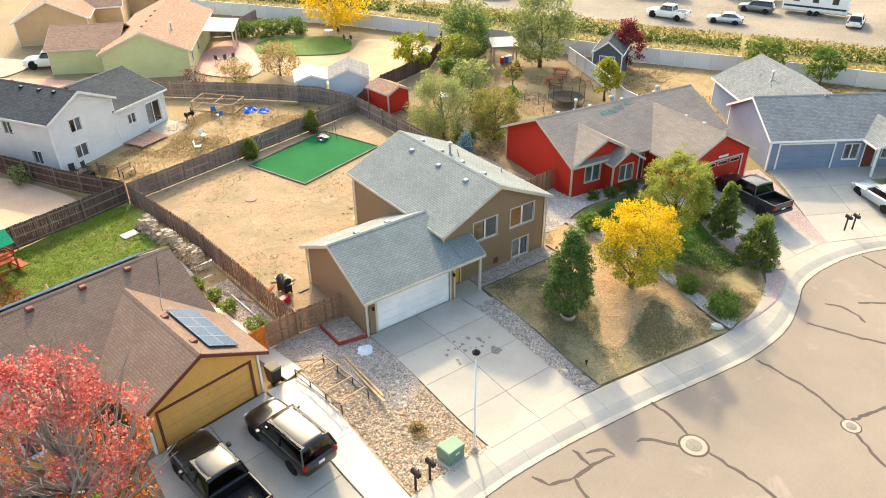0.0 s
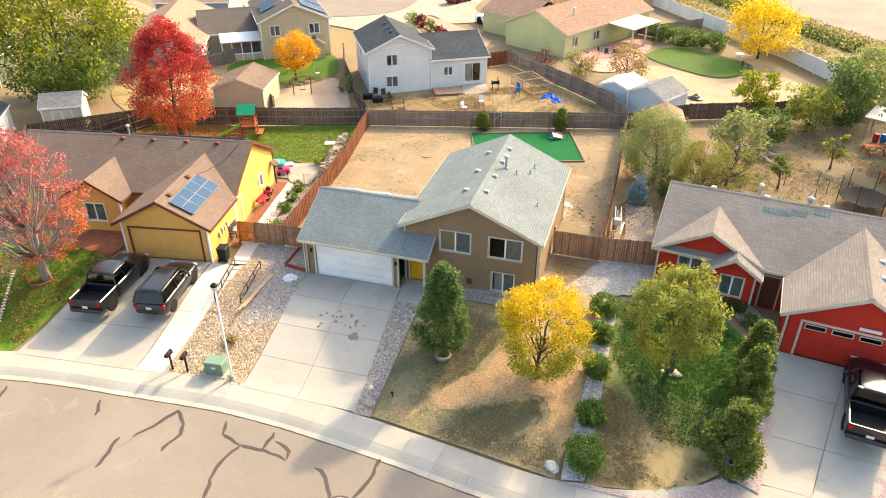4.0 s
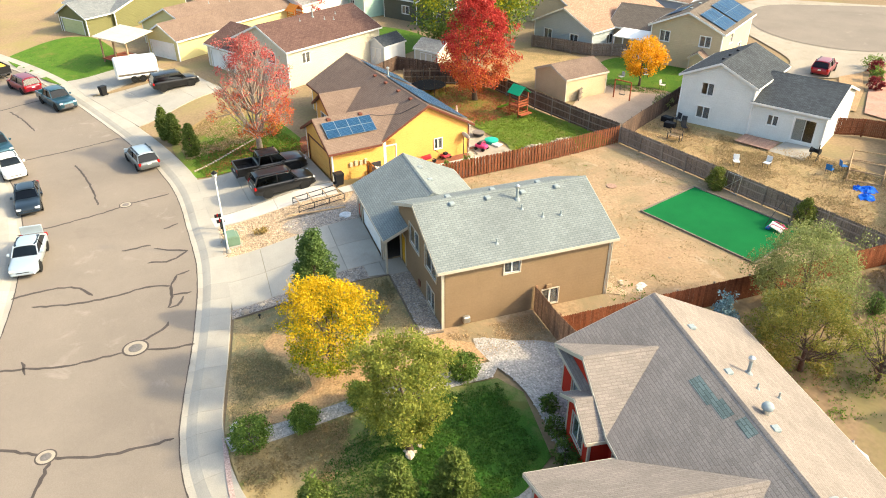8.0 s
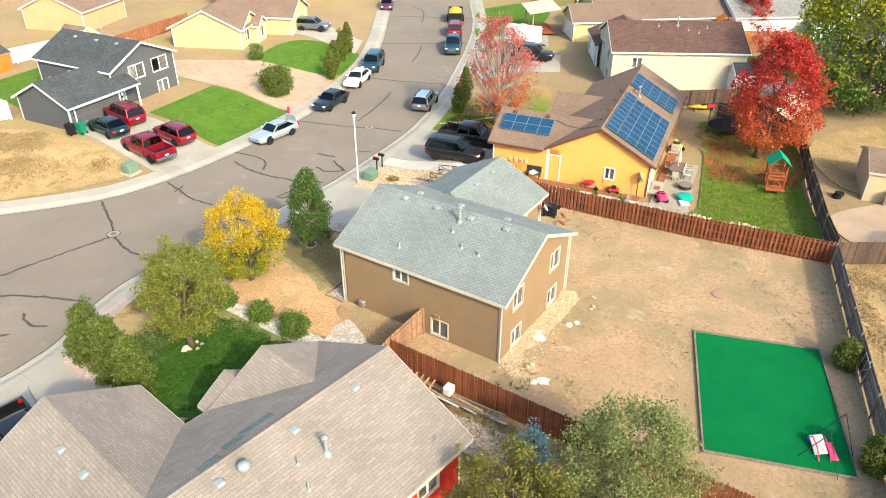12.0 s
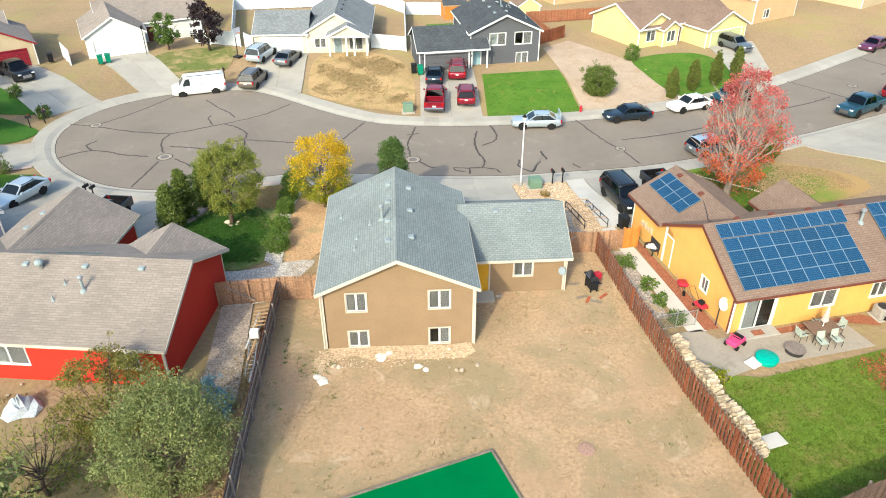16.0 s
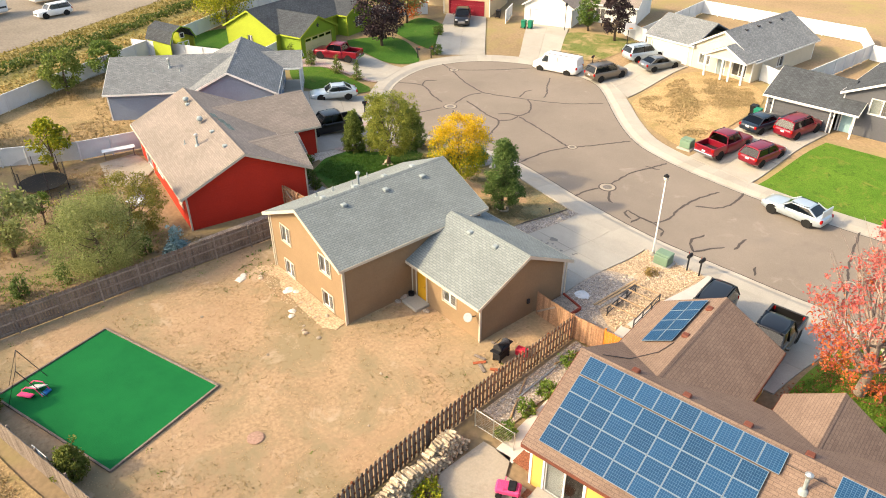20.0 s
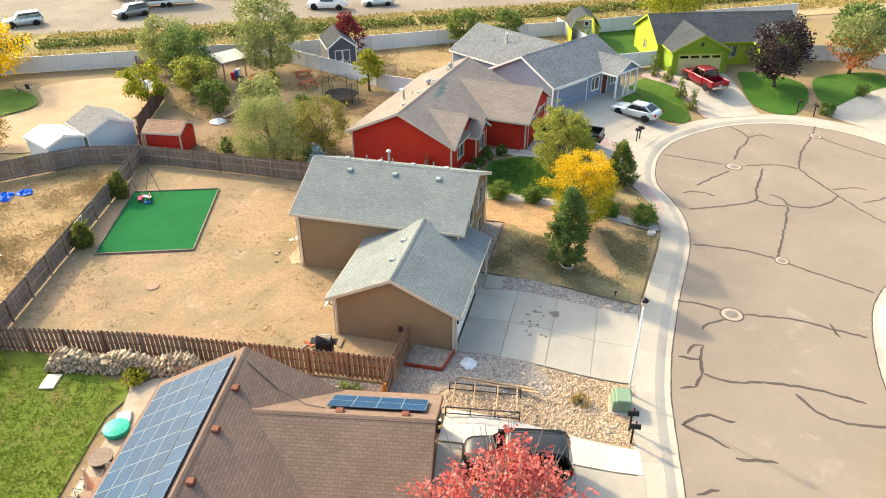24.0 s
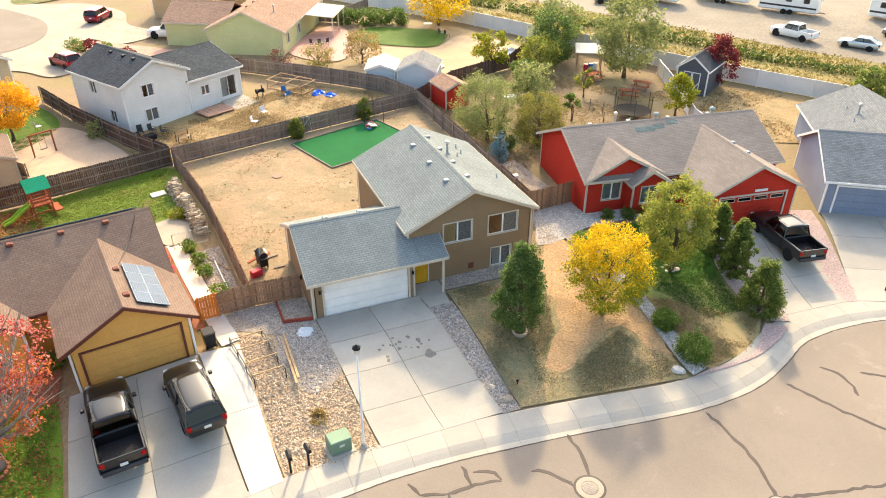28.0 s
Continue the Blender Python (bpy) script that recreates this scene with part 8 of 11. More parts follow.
trailer(-40.2, -15.4, 98, 4.4, 2.0, 2.5, "white enclosed cargo trailer with twin axles", "cargo_trailer", windows=0)
trailer(89.0, 24.5, -70, 8.5, 2.5, 3.2, "white travel trailer with grey stripes", "travel_trailer")
trailer(90.5, 36.0, -64, 8.5, 2.5, 3.2, "white travel trailer with grey stripes", "travel_trailer")
trailer(80.0, 46.0, -58, 8.0, 2.5, 3.1, "white travel trailer with dark skirt", "travel_trailer")
trailer(97.0, 13.0, -75, 8.5, 2.5, 3.2, "white travel trailer with grey stripes", "travel_trailer")
trailer(102.0, 0.5, -80, 8.5, 2.5, 3.2, "white travel trailer with grey stripes", "travel_trailer")
for x, y, rz in ((66.5, 59.5, 122), (76.0, 55.0, 120), (70.5, 66.0, 120)):
    trailer(x, y, rz, 8.2, 2.5, 3.1, "white travel trailer with grey stripes", "travel_trailer")
for x, y, rz, c_, l_ in ((84.0, 30.5, 110, P_GREY, "grey suv in the gravel lot"), (52.0, 72.0, 140, P_SILVER, "silver suv in the gravel lot"), (92.0, 4.0, 100, P_WHITE, "white suv in the gravel lot")):
    vehicle("suv", x, y, rz, c_, l_)
vehicle("van", -75.8, -48.4, 33, P_WHITE, "white passenger van far down the street", z=-1.08)
dt = thing("dump_trailer", -49.8, -31.2, -1.08, 31, "black dump trailer heaped with yellow straw at the kerb", "trailer", "trailers")
for a_, b_, c_, e_ in ((-2.1, 2.1, -1.05, -0.97), (-2.1, 2.1, 0.97, 1.05), (-2.1, -2.02, -0.96, 0.96), (2.02, 2.1, -0.96, 0.96)):
    part("side_panel", Shell().block(a_, b_, c_, e_, 0.75, 1.5, 0.02), BLACK, dt)
part("bed", Shell().block(-2.1, 2.1, -1.05, 1.05, 0.62, 0.74, 0.02), STEEL, dt)
part("hitch", Shell().beam((2.05, 0, 0.6), (3.2, 0, 0.55), 0.1), STEEL, dt)
s = Shell()
for i in range(9):
    for j in range(5):
        u_, v_ = -1 + i / 4, -1 + j / 2
        s.v.append((u_ * 1.95, v_ * 0.93, 1.2 + 0.65 * (1 - u_ * u_) ** 0.5 * (1 - 0.8 * v_ * v_) + 0.06 * math.sin(i * 2.1 + j * 3.7)))
for i in range(8):
    for j in range(4):
        s.f.append((i * 5 + j, i * 5 + 5 + j, i * 5 + 6 + j, i * 5 + 1 + j))
part("straw_load", s, shade("yellow_straw", (0.5, 0.34, 0.06), (0.4, 0.26, 0.05), big=2, fine=9, grain=0.4, bump=0.8), dt, "heap of yellow straw", smooth=True)
for ax in (-0.5, 0.5):
    for sgn in (1, -1):
        w_ = part("wheel", Shell().lathe([(0.2, -0.1), (0.36, -0.1), (0.36, 0.1), (0.2, 0.1)], 16), RUBBER, dt, "", pose(ax, sgn * 1.16, 0.36, -90 * sgn))
        part("rim", Shell().lathe([(0.21, -0.05), (0.2, 0.09), (0.05, 0.1)], 12), CHROME, w_)

# ---- more houses beyond the nearest lots ----
tan_house = far_house(-25.1, 40.2, 0.2, 35, 8.0, 11.5, 4.4, 1.75, "y", "tan two-storey house with grey-brown roof and solar panels", TANWALL, ROOF_UMBER, trim=WHITETRIM, wings=(
    dict(x0=-6.5, x1=0.4, y0=3.6, y1=10.5, h=2.7, rise=1.9, axis="x", no="E", skip=("b",)),),
    S=[W(1.1, 2.2, 2.75, 3.9), W(5.6, 6.8, 2.75, 3.9), W(1.4, 2.3, 0.6, 1.7)], E=[W(3, 4.2, 2.7, 3.8), W(7, 8.2, 0.8, 1.9)], spots=[("box", 3.2, 3), ("box", 3.2, 6)])
ke_ = 1.75 / 4.0
ne_ = math.hypot(1, ke_)
solar(tan_house, (7.9, 0.5, 4.4 + 0.16 + ke_ * 0.1), (0, 1, 0), (-1 / ne_, 0, ke_ / ne_), 4, 2, 1.0, 1.6)
solar(tan_house, (7.9, 5.1, 4.4 + 0.16 + ke_ * 0.1), (0, 1, 0), (-1 / ne_, 0, ke_ / ne_), 6, 2, 1.0, 1.75)
solar(tan_house, (0.6, 6.6, 4.4 + 0.16 + ke_ * 0.6), (0, -1, 0), (1 / ne_, 0, ke_ / ne_), 4, 1, 1.0, 1.9)
# screened porch on its garden side
part("porch_roof", Shell().slab([(-4.6, 0.4, 2.35), (-0.02, 0.4, 2.35), (-0.02, 3.6, 2.75), (-4.6, 3.6, 2.75)], 0.1), WHITEMETAL, tan_house, "pale metal porch roof")
for px_ in (-4.5, -3.4, -2.3, -1.2, -0.1):
    part("porch_post", Shell().box(px_ - 0.05, px_ + 0.05, 0.45, 0.55, -0.2, 2.26), WHITETRIM, tan_house)
part("porch_rail", Shell().box(-4.45, -0.15, 0.46, 0.54, 0.85, 0.95), WHITETRIM, tan_house)
part("porch_panel", Shell().box(-4.45, -0.15, 0.47, 0.53, -0.2, 0.84), TANWALL, tan_house)
far_house(-38.4, 32.2, 0.0, 24, 8.9, 16.0, 2.8, 2.1, "y", "pale blue-grey house with tan roof", siding("pale_blue_grey_siding", (0.36, 0.4, 0.42)), ROOF_TAN, S=[W(1.6, 2.8, 0.9, 2.1), W(5.6, 6.8, 0.9, 2.1)], E=[W(3, 4.2, 0.9, 2.0), W(7, 8.2, 0.9, 2.0)])
far_house(-58.6, 18.0, 0.0, 32, 12.0, 9.0, 2.9, 2.2, "x", "dark olive house with charcoal roof", OLIVEWALL, ROOF_DARK, wings=(dict(x0=7.0, x1=12.6, y0=-1.0, y1=6, h=2.9, rise=1.5, axis="y", no="N", skip=("b",), S=[W(3.0, 4.2, 0.9, 2.0)]),), S=[W(3.5, 4.8, 0.9, 2.0)])
far_house(-80.0, -8.0, 0.0, 32, 9.5, 9.0, 2.9, 2.2, "x", "pale yellow house with grey roof", PALEYELLOW, ROOF_LTGREY, S=[W(3.5, 4.8, 0.9, 2.0)])
far_house(-55.5, -14.6, -0.3, 38, 10.0, 17.0, 2.8, 2.2, "y", "pale yellow house with brown roof and timber porch", PALEYELLOW, ROOF_BROWN, wings=(
    dict(x0=5.2, x1=10.6, y0=-3.4, y1=5, h=2.7, rise=1.5, axis="y", no="N", skip=("b",), S=[G(0.6, 4.7, -0.05, 2.15)]),), E=[W(6, 7.2, 0.9, 2.0)], spots=[("pipe", 6, 6), ("pipe", 6.5, 9)])
far_house(-72.0, -25.0, -0.4, 38, 11.0, 12.0, 2.8, 2.0, "x", "dark olive house with grey-blue roof", OLIVETAN, ROOF_SLATE, wings=(dict(x0=4.5, x1=10.5, y0=-4.0, y1=5, h=2.7, rise=1.5, axis="y", no="N", skip=("b",), S=[G(0.6, 5.2, -0.05, 2.15, mat=PALEGREEN)]),))
far_house(-64.0, 0.5, 0.0, 38, 9.0, 12.0, 2.8, 2.0, "y", "white house with grey roof", WHITEWALL, ROOF_LTGREY)
far_house(-68.6, 12.0, 0.0, 17, 10.5, 8.5, 2.8, 2.0, "x", "mint green house with grey roof", MINTWALL, ROOF_SLATE, S=[W(2.0, 3.2, 0.9, 2.0), W(6.6, 7.8, 0.9, 2.0)])
far_house(-49.0, 36.0, 0.0, 25, 8.0, 11.0, 2.8, 2.0, "y", "tan house with tan roof", TANWALL, ROOF_TAN)
far_house(-48.0, 52.0, 0.3, 20, 10.0, 9.0, 2.8, 2.0, "x", "pale grey house with tan roof", BLUEWALL, ROOF_TAN)
far_house(-4.5, 76.5, 0.4, -20, 8.5, 14.0, 2.8, 2.2, "y", "tan ranch house with tan roof", PEACHWALL, ROOF_TAN, wings=(dict(x0=4, x1=12, y0=6, y1=14, h=2.8, rise=2.0, axis="x", no="W", skip=("a",)),))
far_house(6.5, 88.0, 0.4, -20, 12, 9.0, 2.8, 2.2, "x", "brown ranch house with tan roof", PEACHWALL, ROOF_BROWN)
far_house(-14.0, -66.0, -0.2, 200, 9.0, 9.0, 2.8, 2.0, "x", "peach house with brown roof", PEACHWALL, ROOF_BROWN)
far_house(-38.6, -53.0, -0.4, 208, 9.0, 11.0, 3.6, 2.2, "y", "peach house with brown roof", PEACHWALL, ROOF_BROWN, S=[W(2, 3.2, 0.9, 2.0)])
far_house(-58.0, -60.0, -0.6, 212, 10.0, 11.0, 2.8, 2.2, "y", "tan house with a brown roof", TANWALL, ROOF_BROWN)


SHEDGREY = siding("pale_blue_siding", (0.47, 0.54, 0.58))


def shed(x, y, z, rz, w, d, h, rise, axis, wall, roof, trim, label, door=True, name="shed"):
    """A garden shed: plank walls, doors with braces, small gable roof."""
    ob = thing(name, x, y, z, rz, label, "shed", "garden sheds")
    b = dict(x0=0, x1=w, y0=0, y1=d, h=h, rise=rise, axis=axis, over=0.12, ends=0.12, z0=-0.2)
    block_house(ob, b, wall, roof, trim)
    if door:
        c = w / 2
        s = Shell()
        for a, e in ((c - 0.85, c - 0.02), (c + 0.02, c + 0.85)):
            s.box(a, e, -0.05, -0.025, 0.05, h - 0.25)
        dr = part("shed_door", s, wall, ob)
        for a, e in ((c - 0.85, c - 0.02), (c + 0.02, c + 0.85)):
            s = Shell()
            s.box(a, a + 0.07, -0.07, -0.045, 0.05, h - 0.25).box(e - 0.07, e, -0.07, -0.045, 0.05, h - 0.25).box(a, e, -0.072, -0.047, 0.05, 0.13).box(a, e, -0.072, -0.047, h - 0.33, h - 0.25)
            s.beam((a + 0.04, -0.06, 0.1), (e - 0.04, -0.06, h * 0.5), 0.02, 0.07).beam((e - 0.04, -0.061, 0.1), (a + 0.04, -0.061, h * 0.5), 0.02, 0.07)
            part("brace", s, trim, dr)
    return ob


shed(19.6, 28.3, 0.0, 6, 2.6, 3.2, 1.9, 0.55, "y", REDWALL, ROOF_TAN, TRIM, "small red shed with tan shingle roof at the fence", door=False)
shed(-21.6, 24.2, 0.0, 12, 4.9, 5.4, 2.2, 0.9, "y", TANWALL, ROOF_BROWN, TRIM, "tan garden shed with brown roof behind the dark fence", door=False)
shed(-37.0, 10.0, 0.0, 32, 2.7, 3.6, 2.2, 0.8, "y", VINYL, ROOF_DARK, WHITETRIM, "white plastic shed with dark roof", door=True)
shed(-33.2, 14.6, 0.0, 32, 3.4, 3.0, 2.2, 0.8, "x", CREAMWALL, ROOF_LTGREY, WHITETRIM, "cream garden shed with grey roof", door=True)
shed(14.2, 36.8, 0.3, -24, 3.0, 3.6, 1.8, 0.5, "y", SHEDGREY, shade("pale_metal_roof", (0.4, 0.43, 0.45), rough=0.5, metal=0.2), WHITETRIM, "low shed with pale metal roof", door=False)
shed(17.0, 35.2, 0.3, -30, 4.0, 4.0, 1.9, 0.9, "y", SHEDGREY, ROOF_LTGREY, WHITETRIM, "pale blue shed with grey shingle roof", door=False)
shed(43.6, 24.6, 0.2, -58, 3.2, 5.0, 2.4, 1.2, "y", GREYWALL, ROOF_DARK, WHITETRIM, "slate-blue shed with white trimmed gable", door=True)


def gambrel_barn(x, y, z, rz, w, d, h, label):
    """A barn shed with a broken-slope roof along y, and doors and a small window with white trim on its end."""
    ob = thing("barn_shed", x, y, z, rz, label, "shed", "garden sheds")
    prof = [(0, h), (w * 0.16, h + 1.0), (w / 2, h + 1.5), (w * 0.84, h + 1.0), (w, h)]
    for nm, yy in (("end_wall", 0.0), ("end_wall", d)):
        pts = [(0, yy, -0.3), (w, yy, -0.3)] + [(a, yy, c) for a, c in prof[::-1]]
        back = [(a, yy + (0.08 if yy == 0 else -0.08), c) for a, _, c in pts]
        k = len(pts)
        part(nm, Shell().hull(pts + back, [tuple(range(k)), tuple(range(2 * k - 1, k - 1, -1))] + [(q, q + k, (q + 1) % k + k, (q + 1) % k) for q in range(k)]), LIMEWALL, ob)
    for xa in (0.0, w - 0.08):
        part("side_wall", Shell().box(xa, xa + 0.08, 0.08, d - 0.08, -0.3, h), LIMEWALL, ob)
    out = [(-0.14, h - 0.12)] + [(a, c + 0.06) for a, c in prof[1:4]] + [(w + 0.14, h - 0.12)]
    for (a0, c0), (a1, c1) in zip(out, out[1:]):
        part("roof", Shell().slab([(a0, -0.15, c0), (a1, -0.15, c1), (a1, d + 0.15, c1), (a0, d + 0.15, c0)], 0.07), ROOF_DARK, ob)
    for (a0, c0), (a1, c1) in zip(out, out[1:]):
        part("trim", Shell().beam((a0, -0.17, c0 - 0.03), (a1, -0.17, c1 - 0.03), 0.04, 0.12), LIMEDARK, ob)
    for a in (w / 2 - 0.8, w / 2 + 0.02):
        dr = part("shed_door", Shell().box(a, a + 0.78, -0.05, -0.01, 0.05, h - 0.2), LIMEWALL, ob)
        for p, q in (((a, 0.09), (a + 0.78, 0.09)), ((a, h - 0.24), (a + 0.78, h - 0.24)), ((a + 0.04, 0.05), (a + 0.04, h - 0.2)), ((a + 0.74, 0.05), (a + 0.74, h - 0.2)), ((a + 0.06, 0.12), (a + 0.72, h - 0.3))):
            part("brace", Shell().beam((p[0], -0.065, p[1]), (q[0], -0.065, q[1]), 0.03, 0.07), WHITETRIM, dr)
    win = part("window", Shell().box(w / 2 - 0.3, w / 2 + 0.3, -0.04, -0.01, h + 0.2, h + 0.8), WHITETRIM, ob)
    part("pane", Shell().box(w / 2 - 0.23, w / 2 + 0.23, -0.05, -0.035, h + 0.27, h + 0.73), BLACK, win)
    return ob


gambrel_barn(60.6, -0.6, 0.2, -75, 3.4, 4.4, 1.9, "lime-green barn shed with dark gambrel roof and white-braced doors")
shed(-7.0, -56.5, -0.2, 190, 3.2, 3.2, 2.2, 1.0, "y", PALEYELLOW, ROOF_BROWN, WHITETRIM, "pale yellow shed behind the fence", door=False)
shed(3.0, -58.5, -0.2, 186, 3.2, 2.6, 2.0, 0.5, "x", FENCEORANGE, ROOF_DARK, WOOD, "orange cedar shed in the back yard", door=False)
shed(-19.9, 41.9, 0.2, 35, 1.7, 1.3, 1.8, 0.6, "y", TANWALL, ROOF_BROWN, TRIM, "small tan shed against the house", door=False)

# ---- on and round the middle lot ----
lamp = thing("street_lamp", 0.03, -9.35, H(0.03, -9.35), 0, "tall white street lamp with black lantern head", "street lamp")
part("pole", Shell().tube([(0, 0, 0), (0, 0, 0.6), (0, 0, 5.7)], [0.08, 0.058, 0.04], 12), WHITEMETAL, lamp, smooth=True)
part("base", Shell().lathe([(0.2, -0.1), (0.2, 0.08), (0.14, 0.16), (0.11, 0.3)], 12), CONCRETE, lamp)
hd = part("lantern", Shell().lathe([(0.06, 5.65), (0.13, 5.72), (0.19, 5.96), (0.19, 6.0), (0.09, 6.08), (0.03, 6.14)], 8), BLACK, lamp)
part("lens", Shell().lathe([(0.11, 5.68), (0.135, 5.73), (0.185, 5.93)], 8), CURTAIN, hd)

box = thing("transformer_box", -1.07, -8.95, H(-1.0, -9.0), 6, "green utility transformer box on a concrete pad", "utility box", "utility boxes")
part("pad", Shell().block(-0.65, 0.65, -0.6, 0.6, -0.1, 0.08, 0.03), CONCRETE, box)
part("cabinet", Shell().block(-0.5, 0.5, -0.45, 0.45, 0.08, 0.75, 0.04), UTILGREEN, box)
part("lid", Shell().block(-0.53, 0.53, -0.48, 0.3, 0.72, 0.86, 0.05), UTILGREEN, box)
part("label_plate", Shell().box(-0.1, 0.14, -0.466, -0.452, 0.5, 0.62), PLATE, box)
for x, y, rz in ((8.8, -26.4, 4), (-1.0, 70.0, 0)):
    ob = copy_thing(box, pose(x, y, H(x, y), 0, 0, rz))


def mailbox(x, y, rz, label="black metal mailbox on a post by the sidewalk"):
    mb = thing("mailbox", x, y, H(x, y), rz, label, "mailbox", "mailboxes")
    part("post", Shell().block(-0.045, 0.045, -0.045, 0.045, -0.2, 1.05, 0.01), BLACK, mb)
    s = Shell()
    prof = [(-0.1, 1.05), (0.1, 1.05), (0.1, 1.18), (0.07, 1.25), (0, 1.28), (-0.07, 1.25), (-0.1, 1.18)]
    s.v = [(-0.1 + 0 * y, 0, 0) for y in ()]
    a, b = [(p, -0.32, q) for p, q in prof], [(p, 0.2, q) for p, q in prof]
    s.hull(a + b, [tuple(range(7)), tuple(range(13, 6, -1))] + [(i, 7 + i, 7 + (i + 1) % 7, (i + 1) % 7) for i in range(7)])
    bx = part("box", s, BLACK, mb)
    part("flag", Shell().box(0.102, 0.11, -0.15, -0.08, 1.15, 1.38), LENS_RED, bx)
    return mb


for x, y, rz in ((-3.45, -9.55, 4), (-2.6, -9.45, 8), (33.9, -9.15, -20), (34.5, -9.4, -24), (45.2, -24.6, -70), (44.4, -26.0, -75), (29.3, -38.0, 200)):
    mailbox(x, y, rz)

# welded pipe racks lying in the rock bed
for (x0, y0), (x1, y1) in (((-4.75, -0.7), (-4.05, -4.2)), ((-3.05, -0.5), (-2.45, -4.0))):
    rk = thing("pipe_rack", 0, 0, 0, 0, "rusty welded steel pipe rack standing on the rocks", "rack", "pipe racks")
    a, b = Vector((x0, y0, H(x0, y0))), Vector((x1, y1, H(x1, y1)))
    part("top_bar", Shell().beam(a + Vector((0, 0, 0.6)), b + Vector((0, 0, 0.6)), 0.05), STEEL, rk)
    part("low_bar", Shell().beam(a + Vector((0, 0, 0.2)), b + Vector((0, 0, 0.2)), 0.04), STEEL, rk)
    for i in range(4):
        p = a.lerp(b, i / 3)
        part("leg", Shell().beam(p + Vector((0, 0, -0.05)), p + Vector((0, 0, 0.6)), 0.05), STEEL, rk)
    part("brace", Shell().beam(a.lerp(b, 0.66) + Vector((0, 0, 0.05)), b + Vector((0, 0, 0.55)), 0.03), STEEL, rk)
for i, q in enumerate((0.08, 0.36, 0.68, 0.95)):
    x0, y0, x1, y1 = -4.75 + 0.7 * q, -0.7 - 3.5 * q, -3.05 + 0.6 * q, -0.5 - 3.5 * q
    solo("cross_pole", Shell().beam((x0, y0, H(x0, y0) + 0.65), (x1, y1, H(x1, y1) + 0.65), 0.05), WOOD, "bare timber pole laid across the pipe racks", "pole", group="cross poles")
for i in range(2):
    x0 = -2.15 + 0.16 * i
    solo("plank", Shell().block(x0, x0 + 0.13, -4.9 + i * 0.3, -0.9 + 0.2 * i, H(-2, -3) + 0.02, H(-2, -3) + 0.08, 0.01, Matrix.Translation((0, 0, 0.05 + 0.05 * i)) @ pose(0, 0, 0, 0, 0, 0)), WOOD, "bare timber plank beside the pipe racks", "plank", group="planks")

# raised bed edge, tarp, planter ring, edging boards
bed = thing("raised_bed", 0, 0, 0, 0, "red timber edging of a gravel bed by the garage", "raised bed")
for a, b in (((-1.75, 2.3), (-1.7, 0.25)), ((-1.7, 0.25), (-0.1, -0.05))):
    part("board", Shell().beam((*a, 0.12), (*b, 0.12), 0.09, 0.26), shade("red_timber", (0.28, 0.06, 0.04), rough=0.7) if "red_timber" not in MATS else MATS["red_timber"], bed)
patch("gravel_fill", [(-1.68, 2.2), (-0.05, 2.2), (-0.1, 0.0), (-1.62, 0.28)], GRAVEL, "grey gravel filling of the raised bed", "gravel bed", 0.14, smooth_edge=False)


def crumple(name, x, y, r, hgt, material, label, category, seed, z=None, n=10):
    """A crumpled sheet or heap lying on the ground."""
    rg = random.Random(seed)
    s = Shell()
    rings = 5
    for i in range(rings + 1):
        for j in range(n):
            a = 2 * math.pi * j / n
            rr = r * (1 - i / (rings + 0.4)) * rg.uniform(0.75, 1.2)
            s.v.append((rr * math.cos(a), rr * math.sin(a), hgt * (i / rings) ** 0.8 * rg.uniform(0.5, 1.1) - (0.02 if i == 0 else 0)))
    for i in range(rings):
        for j in range(n):
            s.f.append((i * n + j, i * n + (j + 1) % n, (i + 1) * n + (j + 1) % n, (i + 1) * n + j))
    s.f.append(tuple(rings * n + j for j in range(n)))
    return solo(name, s, material, label, category, Matrix.Translation((x, y, (H(x, y) if z is None else z) + 0.02)))


crumple("tarp", -0.75, -0.95, 0.5, 0.22, VINYL, "crumpled white plastic sheet by the driveway corner", "tarp", 3)
ring = thing("planter_ring", 10.35, -5.1, H(10.35, -5.1), 0, "round concrete ring at the foot of the pear", "planter ring")
part("ring", Shell().lathe([(0.42, -0.05), (0.44, 0.16), (0.34, 0.17), (0.33, -0.02)], 24), TANCONC, ring)
rock_rng = random.Random(8)


def boulder(x, y, r, material=STONE, label="pale rounded landscape stone", group="landscape stones", z=None):
    s = Shell()
    prof = [(0, -0.3), (0.7, -0.25), (1, 0.1), (0.75, 0.45), (0.3, 0.6)]
    n = 9
    for q, zz in prof[1:]:
        for j in range(n):
            a = 2 * math.pi * j / n
            k_ = rock_rng.uniform(0.82, 1.15)
            s.v.append((q * r * k_ * math.cos(a), q * r * 0.75 * k_ * math.sin(a), zz * r * rock_rng.uniform(0.85, 1.1)))
    for i in range(3):
        for j in range(n):
            s.f.append((i * n + j, i * n + (j + 1) % n, (i + 1) * n + (j + 1) % n, (i + 1) * n + j))
    s.f.append(tuple(3 * n + j for j in range(n)))
    s.f.append(tuple(range(n - 1, -1, -1)))
    return solo("boulder", s, material, label, "stone", pose(x, y, (H(x, y) if z is None else z) + 0.02, 0, 0, rock_rng.uniform(0, 360)), group)


